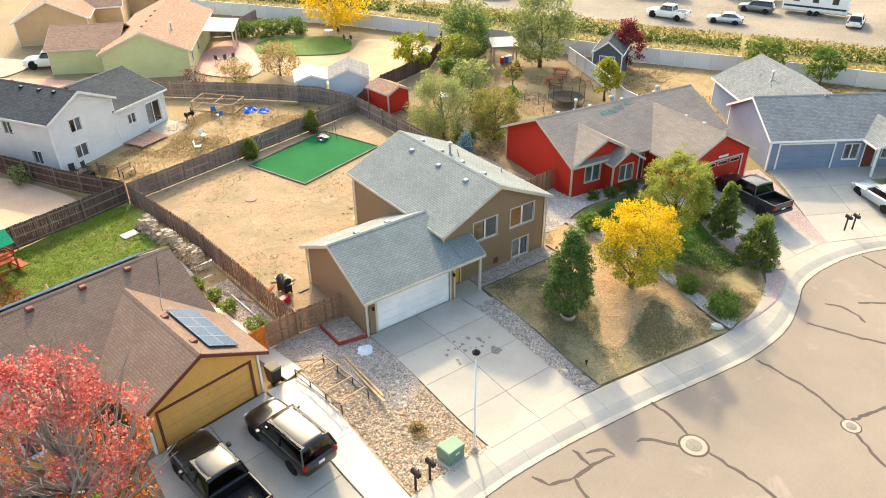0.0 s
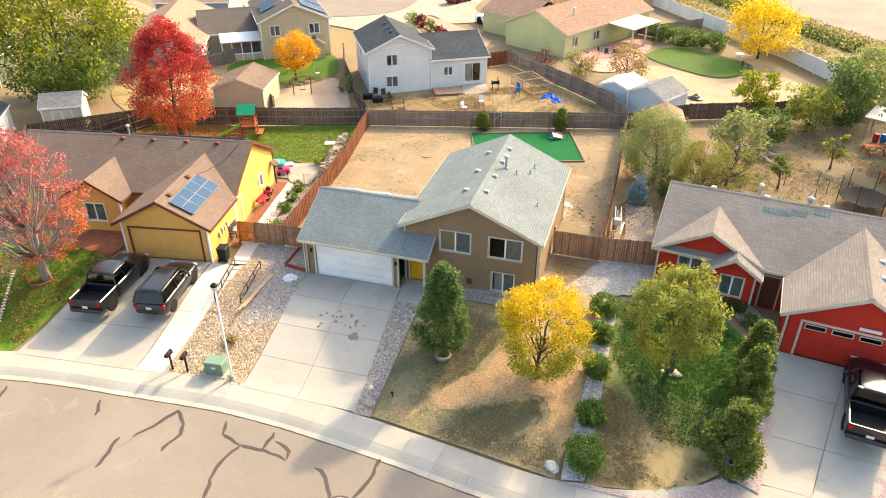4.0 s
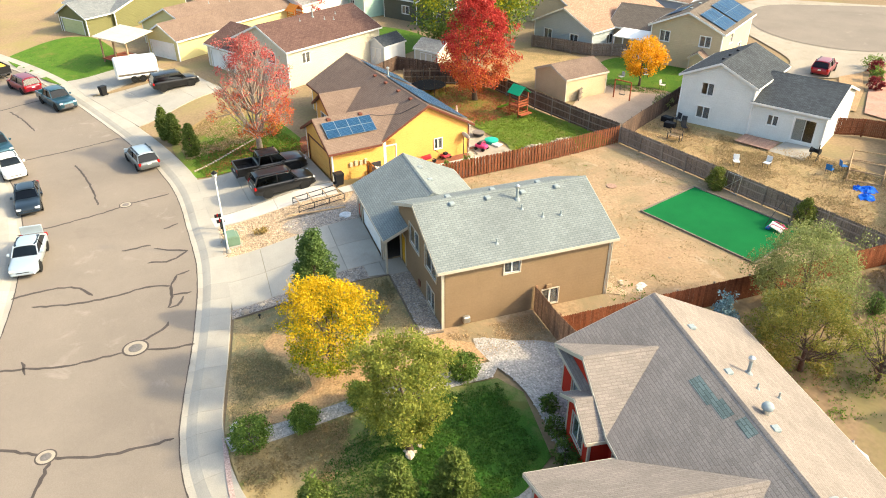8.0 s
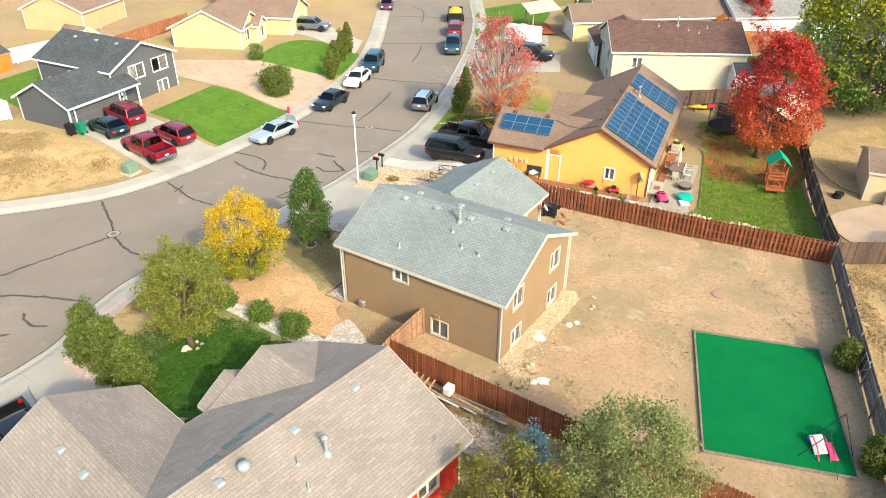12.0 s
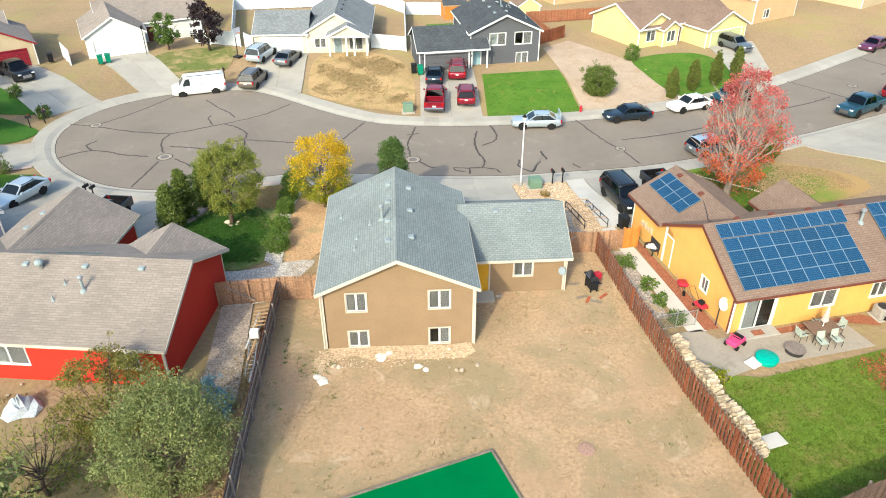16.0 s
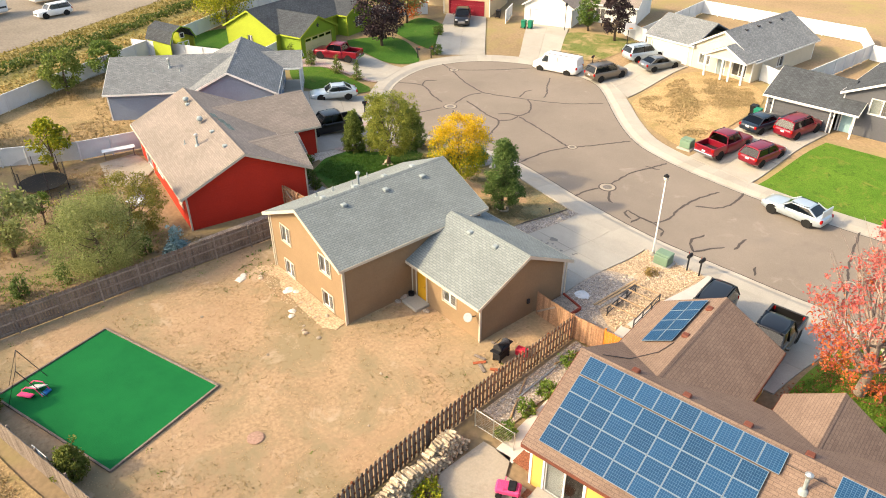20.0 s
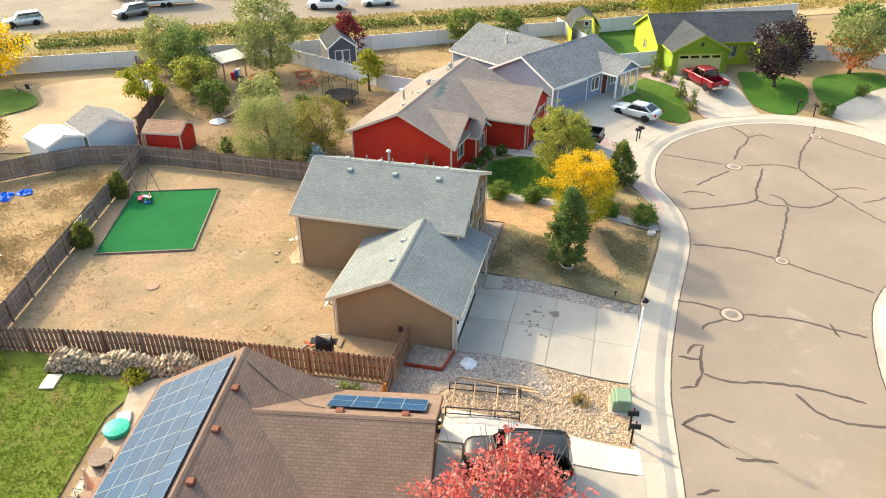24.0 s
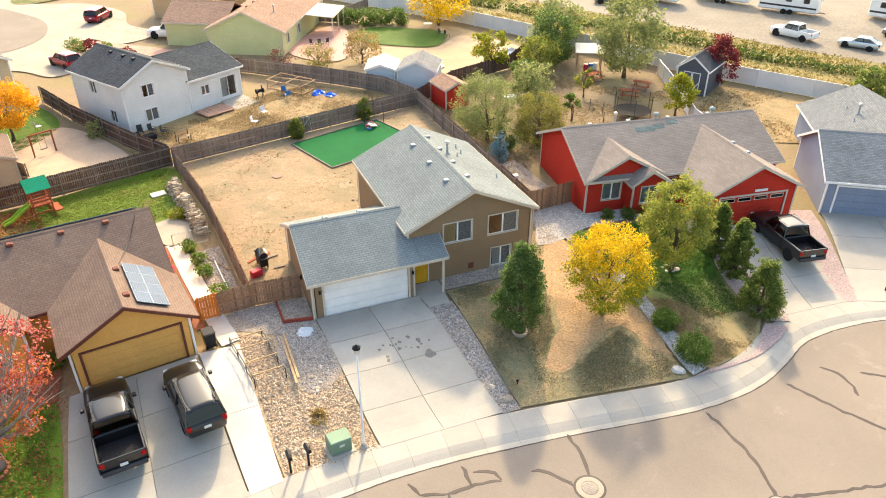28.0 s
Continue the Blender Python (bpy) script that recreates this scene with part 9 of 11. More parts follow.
boulder(17.1, -10.5, 0.42, PALECONC, "pale flat boulder at the lawn corner")
boulder(7.65, -9.1, 0.36, label="tan square boulder at the end of the gravel strip")
boulder(7.3, -8.0, 0.2)
boulder(22.3, -3.3, 0.3, label="tan stone at the foot of the ash")
for i in range(5):
    boulder(21.9 + 0.35 * math.cos(i * 1.26), -3.05 + 0.35 * math.sin(i * 1.26), 0.14)
rr_ = random.Random(21)
for i in range(34):
    t_ = rr_.random()
    boulder(-3.3 + 2.9 * t_ + rr_.uniform(-0.35, 0.35), -8.6 + 6.4 * t_ * t_ + rr_.uniform(-0.3, 0.3), rr_.uniform(0.07, 0.15), group="row of river stones")
ed = thing("lawn_edging", 0, 0, 0, 0, "thin grey boards edging the dry lawn", "edging")
for a, b in (((7.93, -0.2), (7.98, -5.0)), ((7.98, -5.0), (8.03, -9.7)), ((7.95, -0.18), (14.5, -0.22)), ((14.5, -0.22), (14.5, 1.1))):
    part("board", Shell().beam((*a, H(*a) + 0.06), (*b, H(*b) + 0.06), 0.03, 0.1), FENCEGREY, ed)
solo("garden_light", Shell().tube([(0, 0, -0.05), (0, 0, 0.28)], 0.03, 8).lathe([(0.08, 0.26), (0.09, 0.3), (0.02, 0.36)], 8), BLACK, "small black garden light in the dry lawn", "garden light", pose(8.6, -8.3, H(8.6, -8.3)))
STAIN = shade("oil_stain", (0.17, 0.16, 0.15), rough=0.55, grain=0.3)
so = random.Random(6)
for i in range(20):
    x, y = 3.9 + so.gauss(0, 0.75), -3.95 + so.gauss(0, 0.3)
    if i == 0:
        x, y = 5.1, -4.9
    r_ = 0.34 if i == 0 else so.uniform(0.05, 0.15)
    s = Shell()
    pts = [(x + r_ * so.uniform(0.5, 1.2) * math.cos(a * 0.628), y + r_ * so.uniform(0.5, 1.2) * math.sin(a * 0.628)) for a in range(10)]
    s.face([(a, b, H(a, b) + 0.056) for a, b in pts])
    solo("oil_stain", s, STAIN, "dark oil stain on the concrete driveway", "stain", group="oil stains")

# house details
for x, y, z1 in ((-0.06, -0.12, 2.5), (6.0, 11.5, 3.7), (14.26, 1.08, 3.7), (14.26, 11.48, 3.7), (-0.06, 6.78, 2.5)):
    part("downspout", Shell().block(x - 0.04, x + 0.04, y - 0.03, y + 0.03, 0.0, z1, 0.01), TRIM, house)
dish = part("satellite_dish", Shell().lathe([(0.02, 0.0), (0.15, 0.02), (0.26, 0.08), (0.26, 0.1), (0.15, 0.04), (0.02, 0.02)], 18, pose(0.35, 7.25, 1.75, -55, 0, 20)), VENTGREY, house, smooth=True)
part("arm", Shell().beam((0.35, 6.72, 1.6), (0.35, 7.2, 1.72), 0.04), STEEL, dish)
part("vent_grille", Shell().block(9.95, 10.3, 1.08, 1.15, 0.35, 0.75, 0.02), BROWNTRIM, house)
part("gas_meter", Shell().block(14.22, 14.5, 2.3, 2.7, 0.25, 0.65, 0.05), METAL, house)
part("meter_box", Shell().block(14.2, 14.32, 7.4, 7.75, 1.35, 1.6, 0.02), BROWNWALL, house)
part("hose_box", Shell().block(-0.12, 0.0, 2.9, 3.1, 0.9, 1.2, 0.02), STEEL, house)
part("back_step", Shell().block(4.35, 5.75, 6.72, 7.75, -0.05, 0.18, 0.03), CONCRETE, house)
for x, y, r_ in ((5.95, 7.35, 0.3), (5.9, 7.9, 0.22), (4.05, 7.2, 0.24)):
    boulder(x, y, r_, GRAVEL, "grey block beside the back step", "blocks by the back step")
solo("bucket", Shell().lathe([(0.16, 0), (0.2, 0.36), (0.18, 0.36), (0.14, 0.03)], 14), BLACK, "black bucket beside the back step", "bucket", pose(5.75, 7.0, 0.02))
# rubble under the back windows
rb = random.Random(31)
GREYSTONE_TAN = shade("dusty_concrete", (0.4, 0.33, 0.25), (0.32, 0.26, 0.2), big=2, fine=9, grain=0.2, bump=0.4, spread=0.2)
patch("gravel_apron", [(6.2, 11.45), (14.3, 11.45), (14.9, 12.6), (12.5, 12.3), (10.0, 12.8), (7.6, 12.6), (6.0, 12.4)], RIVERROCK, "loose tan gravel below the back wall", "gravel border", 0.04, rag=0.2)
for cx, cy, n_, sp in ((9.3, 12.35, 6, 0.55), (7.1, 13.5, 4, 0.45), (13.6, 12.9, 3, 0.4), (8.0, 12.3, 4, 0.5)):
    for i in range(n_):
        boulder(cx + rb.gauss(0, sp), cy + rb.gauss(0, sp * 0.5), rb.uniform(0.07, 0.18), GREYSTONE_TAN if i % 4 == 3 else STONE, "broken pale concrete chunk on the dirt", "rubble chunks")
for x, y in ((6.6, 16.2), (12.1, 17.5), (1.4, 12.4), (-1.2, 15.0), (9.8, 15.6)):
    boulder(x, y, rb.uniform(0.05, 0.1), GREYSTONE_TAN, "small pale stone on the bare dirt", "rubble chunks")
dc = thing("drain_cover", 1.6, 19.5, 0.0, 0, "round dusty pink drain cover in the dirt", "drain cover")
part("cover", Shell().lathe([(0.4, -0.02), (0.4, 0.05), (0.36, 0.06)], 20), shade("dusty_plastic", (0.33, 0.21, 0.16), rough=0.9), dc)

# grill and clutter beside the garage
gr_ = thing("gas_grill", -1.75, 6.75, 0.02, 100, "black gas grill on a cart by the fence", "grill")
part("cart", Shell().block(-0.45, 0.45, -0.25, 0.25, 0.15, 0.6, 0.03), BLACK, gr_)
part("firebox", Shell().block(-0.42, 0.42, -0.27, 0.27, 0.6, 0.85, 0.05), BLACK, gr_)
part("lid", Shell().tube([(-0.4, 0, 0.85), (0.4, 0, 0.85)], 0.27, 12), STEEL, gr_, smooth=False)
for sx in (-0.72, 0.45):
    part("side_shelf", Shell().block(sx, sx + 0.27, -0.25, 0.25, 0.78, 0.83, 0.01), BLACK, gr_)
part("handle", Shell().beam((-0.3, -0.3, 0.98), (0.3, -0.3, 0.98), 0.03), CHROME, gr_)
for sx in (-0.38, 0.38):
    for sy in (-0.2, 0.2):
        part("wheel", Shell().tube([(sx, sy - 0.03, 0.08), (sx, sy + 0.03, 0.08)], 0.08, 10), RUBBER, gr_)
solo("cooler", Shell().block(-0.35, 0.35, -0.22, 0.22, 0, 0.42, 0.05), shade("red_plastic", (0.45, 0.03, 0.05), rough=0.4), "red plastic cooler by the fence", "cooler", pose(-2.3, 5.7, 0.02, 0, 0, 20))
for i, (x, y, rz) in enumerate(((-1.0, 7.6, 15), (-1.3, 7.9, 60), (-1.7, 8.1, -20), (-2.3, 7.6, 40), (-0.8, 6.2, 5))):
    solo("board_scrap", Shell().block(-0.35, 0.35, -0.09, 0.09, 0, 0.05, 0.01), REDWOOD if i % 2 else FENCEGREY, "loose scrap board on the dirt", "board", pose(x, y, 0.02, 0, 0, rz), "scrap boards")

# swing frame and toy on the turf
sw = thing("swing_set", 0, 0, H(12, 27) + 0.05, 0, "thin black metal swing-set frame with no seats", "swing set")
A1, A2, B1, B2 = (13.0, 27.5, 0), (12.5, 25.8, 0), (11.3, 27.9, 0), (10.8, 26.2, 0)
TA_, TB_ = (12.75, 26.65, 2.05), (11.05, 27.05, 2.05)
for a, b in ((A1, TA_), (A2, TA_), (B1, TB_), (B2, TB_)):
    part("leg", Shell().tube([a, b], 0.02, 8), STEEL, sw)
part("top_bar", Shell().tube([TA_, TB_], 0.022, 8), STEEL, sw)
toy = thing("toy_climber", 11.5, 26.5, H(11.5, 26.5) + 0.06, 30, "pink and white plastic toy climber tipped over", "toy")
GREYPL, PINKPL, BLUEPL = shade("grey_plastic", (0.5, 0.5, 0.5), rough=0.4), shade("pink_plastic", (0.62, 0.06, 0.18), rough=0.4), shade("blue_plastic", (0.03, 0.15, 0.4), rough=0.4)
part("panel", Shell().block(-0.5, 0.45, -0.28, 0.28, 0.28, 0.33, 0.02, pose(0, 0, 0, 20, 18, 0)), GREYPL, toy)
part("slide", Shell().block(-0.2, 0.75, 0.28, 0.6, 0.12, 0.19, 0.03, pose(0, 0, 0, 0, 8, 0)), PINKPL, toy)
part("side_rail", Shell().tube([(-0.55, -0.3, 0.05), (-0.2, -0.3, 0.5), (0.4, -0.3, 0.4), (0.85, -0.32, 0.04)], 0.03, 8), PINKPL, toy)
part("side_rail", Shell().tube([(-0.55, 0.2, 0.05), (-0.2, 0.22, 0.5), (0.4, 0.22, 0.4), (0.85, 0.2, 0.04)], 0.03, 8), PINKPL, toy)
part("step", Shell().block(-0.6, -0.3, -0.35, 0.1, 0.0, 0.13, 0.03), BLUEPL, toy)
mg = thing("gate_frame", 5.6, 27.55, H(5.6, 27.6), 14, "bare metal gate frame leaning on the back fence", "gate")
for a, b in (((-0.6, 0, 0), (-0.6, 0, 1.5)), ((0.6, 0, 0), (0.6, 0, 1.5)), ((-0.6, 0, 1.5), (0.6, 0, 1.5)), ((-0.6, 0, 0.1), (0.6, 0, 0.1)), ((-0.6, 0, 0.2), (0.6, 0, 1.4)), ((0, 0, 0.1), (0, 0, 1.5))):
    part("bar", Shell().tube([(a[0], -0.2 + 0.12 * a[2], a[2]), (b[0], -0.2 + 0.12 * b[2], b[2])], 0.025, 6), METAL, mg)

# ---- red house's side yard and back yard ----
rl = random.Random(17)
for i in range(9):
    a = (17.75 + rl.uniform(0, 0.55), 7.8 + rl.uniform(0, 2.5))
    L_ = rl.uniform(2.2, 4.2)
    solo("timber", Shell().beam((a[0], a[1], 0.1 + 0.05 * i), (a[0] + rl.uniform(-0.2, 0.3), a[1] + L_, 0.12 + 0.05 * i), 0.1, 0.05), WOOD if i % 3 else GREYPL, "bare timber in a pile along the fence", "timber", group="timber pile")
for i in range(6):
    solo("pallet_board", Shell().beam((17.7, 8.0 + i * 0.35, 0.62), (18.5, 8.1 + i * 0.35, 0.6), 0.09, 0.03), WOOD, "bare pallet board on the timber pile", "board", group="pallet boards")
ld = thing("ladder", 18.1, 12.0, 0.45, 4, "aluminium ladder lying along the fence", "ladder")
for sx in (-0.2, 0.2):
    part("rail", Shell().beam((sx, -1.8, 0), (sx, 1.8, 0), 0.04, 0.08), METAL, ld)
for i in range(11):
    part("rung", Shell().tube([(-0.2, -1.6 + i * 0.32, 0), (0.2, -1.6 + i * 0.32, 0)], 0.018, 6), METAL, ld)
crumple("tarp", 29.0, 15.0, 0.9, 0.9, shade("grey_tarp", (0.4, 0.43, 0.46), rough=0.5), "grey tarp over a heap behind the red house", "tarp", 5)
solo("white_box", Shell().block(-0.25, 0.25, -0.2, 0.2, 0, 0.45, 0.03), VINYL, "white plastic box on the timber pile", "box", pose(18.1, 10.8, 0.6))


def picnic_table(x, y, rz, label="red-brown wooden picnic table on bare dirt"):
    t = thing("picnic_table", x, y, H(x, y), rz, label, "picnic table", "picnic tables")
    for i in range(5):
        part("top_board", Shell().block(-0.9, 0.9, -0.38 + i * 0.155, -0.24 + i * 0.155, 0.72, 0.76, 0.008), REDWOOD, t)
    for sgn in (1, -1):
        for k_ in range(2):
            part("seat_board", Shell().block(-0.9, 0.9, sgn * (0.66 + 0.14 * k_) - 0.065, sgn * (0.66 + 0.14 * k_) + 0.065, 0.42, 0.46, 0.008), REDWOOD, t)
        for ex in (-0.65, 0.65):
            part("leg", Shell().beam((ex, sgn * 0.7, 0), (ex, sgn * 0.28, 0.72), 0.05, 0.1), REDWOOD, t)
    for ex in (-0.65, 0.65):
        part("brace", Shell().beam((ex + 0.04, -0.8, 0.4), (ex + 0.04, 0.8, 0.4), 0.04, 0.09), REDWOOD, t)
    return t


patch("patio", [(37.6, 12.2), (33.6, 12.0), (30.8, 14.6), (33.2, 15.9), (37.4, 15.2)], TANCONC, "dusty concrete patio behind the red house", "patio", 0.04, smooth_edge=False)
pt = thing("patio_table", 37.7, 13.4, H(37.7, 13.4) + 0.04, 78, "long white-topped table along the vinyl fence", "table")
part("tabletop", Shell().block(-1.3, 1.3, -0.35, 0.35, 0.7, 0.75, 0.015), VINYL, pt)
for ex in (-1.15, 1.15):
    for ey in (-0.28, 0.28):
        part("leg", Shell().block(ex - 0.04, ex + 0.04, ey - 0.04, ey + 0.04, 0, 0.7, 0.008), FENCEGREY, pt)
picnic_table(38.0, 31.0, 20)
picnic_table(38.2, 24.8, -35)
picnic_table(41.0, 26.6, -50)
pg = thing("lean_to", 39.4, 34.4, H(39.4, 34.4), -30, "open lean-to with pale roof and red barrels", "lean-to")
for ex in (-1.3, 1.3):
    for ey in (-0.9, 0.9):
        part("post", Shell().block(ex - 0.06, ex + 0.06, ey - 0.06, ey + 0.06, -0.1, 2.0 if ey < 0 else 2.4, 0.01), WOOD, pg)
part("roof", Shell().slab([(-1.6, -1.2, 2.05), (1.6, -1.2, 2.05), (1.6, 1.2, 2.5), (-1.6, 1.2, 2.5)], 0.06), CURTAIN, pg)
for i, c_ in enumerate((MATS["red_plastic"], BLUEPL, VINYL)):
    solo("barrel", Shell().lathe([(0.22, 0), (0.26, 0.1), (0.26, 0.65), (0.22, 0.75)], 14), c_, ("red", "blue", "white")[i] + " plastic barrel under the lean-to", "barrel", pose(38.7 + i * 0.6, 33.8, H(39, 34)), "barrels")
tp = thing("trampoline", 35.2, 20.0, H(35.2, 20.0), 0, "dark net-walled trampoline behind the red house", "trampoline", "trampolines")
part("mat", Shell().lathe([(1.7, 0.7), (1.75, 0.75), (0.05, 0.76)], 20), RUBBER, tp)
NET = shade("net_mesh", (0.03, 0.03, 0.032), rough=0.9, grain=0.1, bump=0)
NET.node_tree.nodes["Principled BSDF"].inputs["Alpha"].default_value = 0.22
net = Shell()
for i in range(24):
    a, e = i * math.pi / 12, (i + 1) * math.pi / 12
    net.face([(1.78 * math.cos(a), 1.78 * math.sin(a), 0.75), (1.78 * math.cos(e), 1.78 * math.sin(e), 0.75), (1.78 * math.cos(e), 1.78 * math.sin(e), 2.25), (1.78 * math.cos(a), 1.78 * math.sin(a), 2.25)])
part("net", net, NET, tp, "thin dark safety net")
for i in range(6):
    a = i * math.pi / 3
    part("pole", Shell().tube([(1.8 * math.cos(a), 1.8 * math.sin(a), 0), (1.8 * math.cos(a), 1.8 * math.sin(a), 2.3)], 0.03, 6), STEEL, tp)
t2 = copy_thing(tp, pose(-24.6, 13.4, H(-24.6, 13.4)))
t2["label"] = "black trampoline with orange skirt under the crimson maple"
rp = random.Random(3)
for i in range(9):
    x, y = 28.6 + rp.uniform(-1.4, 1.4), 27.8 + rp.uniform(-1.2, 1.2)
    solo("board_scrap", Shell().block(-1.0, 1.0, -0.1, 0.1, 0, 0.06, 0.01), FENCEGREY if i % 2 else WOOD, "loose weathered board in the dirt yard", "board", pose(x, y, 0.05 * i, 0, rp.uniform(-6, 6), rp.uniform(0, 180)), "scrap boards")
crumple("tarp", 27.2, 29.4, 0.9, 0.25, VINYL, "pale sheet over boards in the dirt yard", "tarp", 7)
for i in range(11):
    a = (24.0 + i * 0.9, 26.0 + math.sin(i) * 0.4)
    boulder(29.8 + 0.35 * i, 13.2 + 0.8 * i % 3, 0.1, STONE)
ec = [(32.6, 23.2), (33.0, 21.6), (31.8, 19.6)]
wp = thing("wire_pen", 0, 0, H(32, 21), 0, "low wire pen with thin posts", "pen")
for i, (x, y) in enumerate(ec + [(30.0, 22.0)]):
    part("post", Shell().tube([(x, y, 0), (x, y, 1.1)], 0.03, 6), STEEL, wp)
for z_ in (0.3, 0.7, 1.05):
    for a, b in zip(ec + [(30.0, 22.0)], (ec + [(30.0, 22.0)])[1:] + ec[:1]):
        part("wire", Shell().tube([(*a, z_), (*b, z_)], 0.008, 4), STEEL, wp)

# ---- yellow house's yard ----
pile = thing("woodpile", 0, 0, 0, 0, "long heap of split firewood along the fence", "woodpile")
s = Shell()
wr_ = random.Random(12)
along_ = Vector((-1.55, 8.6, 0)).normalized()
across_ = Vector((-along_.y, along_.x, 0))
count_ = 0
for lay in range(8):
    for k_ in range(52 - lay):
        for deep in (0, 1):
            h_ = 0.09 + lay * 0.135
            if lay > 4 + 3.6 * (0.6 + 0.4 * math.sin(k_ * 0.35 + deep)) or wr_.random() < 0.04:
                continue
            c_ = Vector((-4.35, 12.3, 0)) + along_ * (0.166 * (k_ + lay * 0.5) + wr_.gauss(0, 0.03)) + across_ * (0.25 + 0.42 * deep + wr_.gauss(0, 0.05) + 0.03 * lay * deep * -1) + Vector((0, 0, h_ + wr_.gauss(0, 0.02)))
            turn_ = math.atan2(across_.y, across_.x) + wr_.gauss(0, 0.16)
            m = Matrix.Translation(c_) @ Euler((wr_.uniform(0, 6.28), wr_.gauss(0, 0.1), turn_), "XYZ").to_matrix().to_4x4()
            L_, r_ = wr_.uniform(0.17, 0.24), wr_.uniform(0.07, 0.105)
            ring_ = [(r_, 0), (r_ * 0.2, r_ * 0.85), (-r_ * 0.75, r_ * 0.5), (-r_ * 0.5, -r_ * 0.85)]
            vs = [m @ Vector((sx, p_, q_)) for sx in (-L_, L_) for p_, q_ in ring_]
            fs_ = [(0, 3, 2, 1), (4, 5, 6, 7), (0, 1, 5, 4), (1, 2, 6, 5), (2, 3, 7, 6), (3, 0, 4, 7)]
            count_ += 1
            if (lay + k_) % 2 and deep and count_ < 900:
                q = Shell()
                q.hull(vs, fs_)
                part("log", q, WOODLOG, pile)
            else:
                s.hull(vs, fs_)
part("firewood_rest", s, WOODLOG, pile)["kind"] = "stuff"


def local_yellow(u, v):
    c_, s_ = math.cos(radians(9.3)), math.sin(radians(9.3))
    return -6.45 + u * c_ - v * s_, -0.6 + u * s_ + v * c_


ps = thing("play_set", -15.0, 19.2, 0.03, 20, "redwood play tower with green roof and slide", "play set")
for ex in (-0.6, 0.6):
    for ey in (-0.6, 0.6):
        part("post", Shell().block(ex - 0.05, ex + 0.05, ey - 0.05, ey + 0.05, -0.05, 2.3, 0.01), REDWOOD, ps)
part("deck", Shell().block(-0.7, 0.7, -0.7, 0.7, 1.05, 1.12, 0.01), REDWOOD, ps)
for z_ in (0.5, 1.35, 1.6):
    for a, b in (((-0.6, -0.6), (0.6, -0.6)), ((0.6, -0.6), (0.6, 0.6)), ((0.6, 0.6), (-0.6, 0.6))):
        part("rail", Shell().beam((*a, z_), (*b, z_), 0.03, 0.12), REDWOOD, ps)
GREENPL = shade("green_plastic", (0.02, 0.32, 0.16), rough=0.5)
for sgn in (1, -1):
    part("canopy", Shell().slab([(-0.8, sgn * 0.8, 2.25), (0.8, sgn * 0.8, 2.25), (0.8, 0, 2.95), (-0.8, 0, 2.95)], 0.03), GREENPL, ps)
LIMEPL = shade("lime_plastic", (0.25, 0.45, 0.05), rough=0.4)
for q0, q1 in (((-0.65, 1.1), (-1.3, 0.75)), ((-1.3, 0.75), (-2.0, 0.3)), ((-2.0, 0.3), (-2.6, 0.12))):
    part("slide", Shell().slab([(q0[0], -0.25, q0[1]), (q0[0], 0.25, q0[1]), (q1[0], 0.25, q1[1]), (q1[0], -0.25, q1[1])], 0.05), LIMEPL, ps)
    for e in (-0.25, 0.25):
        part("slide_rail", Shell().beam((q0[0], e, q0[1] + 0.06), (q1[0], e, q1[1] + 0.06), 0.04, 0.14), LIMEPL, ps)
part("bench", Shell().block(0.7, 1.2, -0.7, 0.7, 0.35, 0.42, 0.01), REDWOOD, ps)
fs = thing("flagstone", -7.3, 19.6, 0.05, 15, "pale square flagstone on the lawn", "flagstone")
part("stone", Shell().block(-0.55, 0.55, -0.4, 0.4, -0.02, 0.06, 0.03), PALECONC, fs)
tb = thing("patio_table", -13.4, 12.3, H(-13.4, 12.3) + 0.07, 9, "brown glass-topped patio table with folded parasol", "patio table")
part("tabletop", Shell().block(-0.9, 0.9, -0.55, 0.55, 0.7, 0.74, 0.015), shade("brown_glass", (0.2, 0.13, 0.09), rough=0.2), tb)
for ex in (-0.75, 0.75):
    for ey in (-0.42, 0.42):
        part("leg", Shell().tube([(ex, ey, 0), (ex * 0.95, ey * 0.95, 0.7)], 0.025, 6), STEEL, tb)
part("parasol_pole", Shell().tube([(0, 0, 0.0), (0, 0, 2.3)], 0.025, 8), WHITEMETAL, tb)
part("parasol", Shell().lathe([(0.05, 1.0), (0.2, 1.15), (0.12, 1.7), (0.04, 2.25)], 10), shade("pink_cloth", (0.6, 0.42, 0.36), rough=0.9), tb, "folded pale pink parasol")


def patio_chair(x, y, z, rz, seat_mat, label):
    c = thing("patio_chair", x, y, z, rz, label, "chair", "patio chairs")
    part("seat", Shell().block(-0.24, 0.24, -0.24, 0.24, 0.4, 0.44, 0.015), seat_mat, c)
    part("backrest", Shell().block(-0.24, 0.24, 0.2, 0.24, 0.44, 0.95, 0.015, pose(0, 0, 0, -8)), seat_mat, c)
    for ex in (-0.22, 0.22):
        for ey in (-0.22, 0.22):
            part("leg", Shell().tube([(ex, ey, 0), (ex, ey, 0.42)], 0.016, 6), STEEL, c)
        part("armrest", Shell().beam((ex * 1.15, -0.2, 0.62), (ex * 1.15, 0.22, 0.62), 0.03), STEEL, c)
    return c


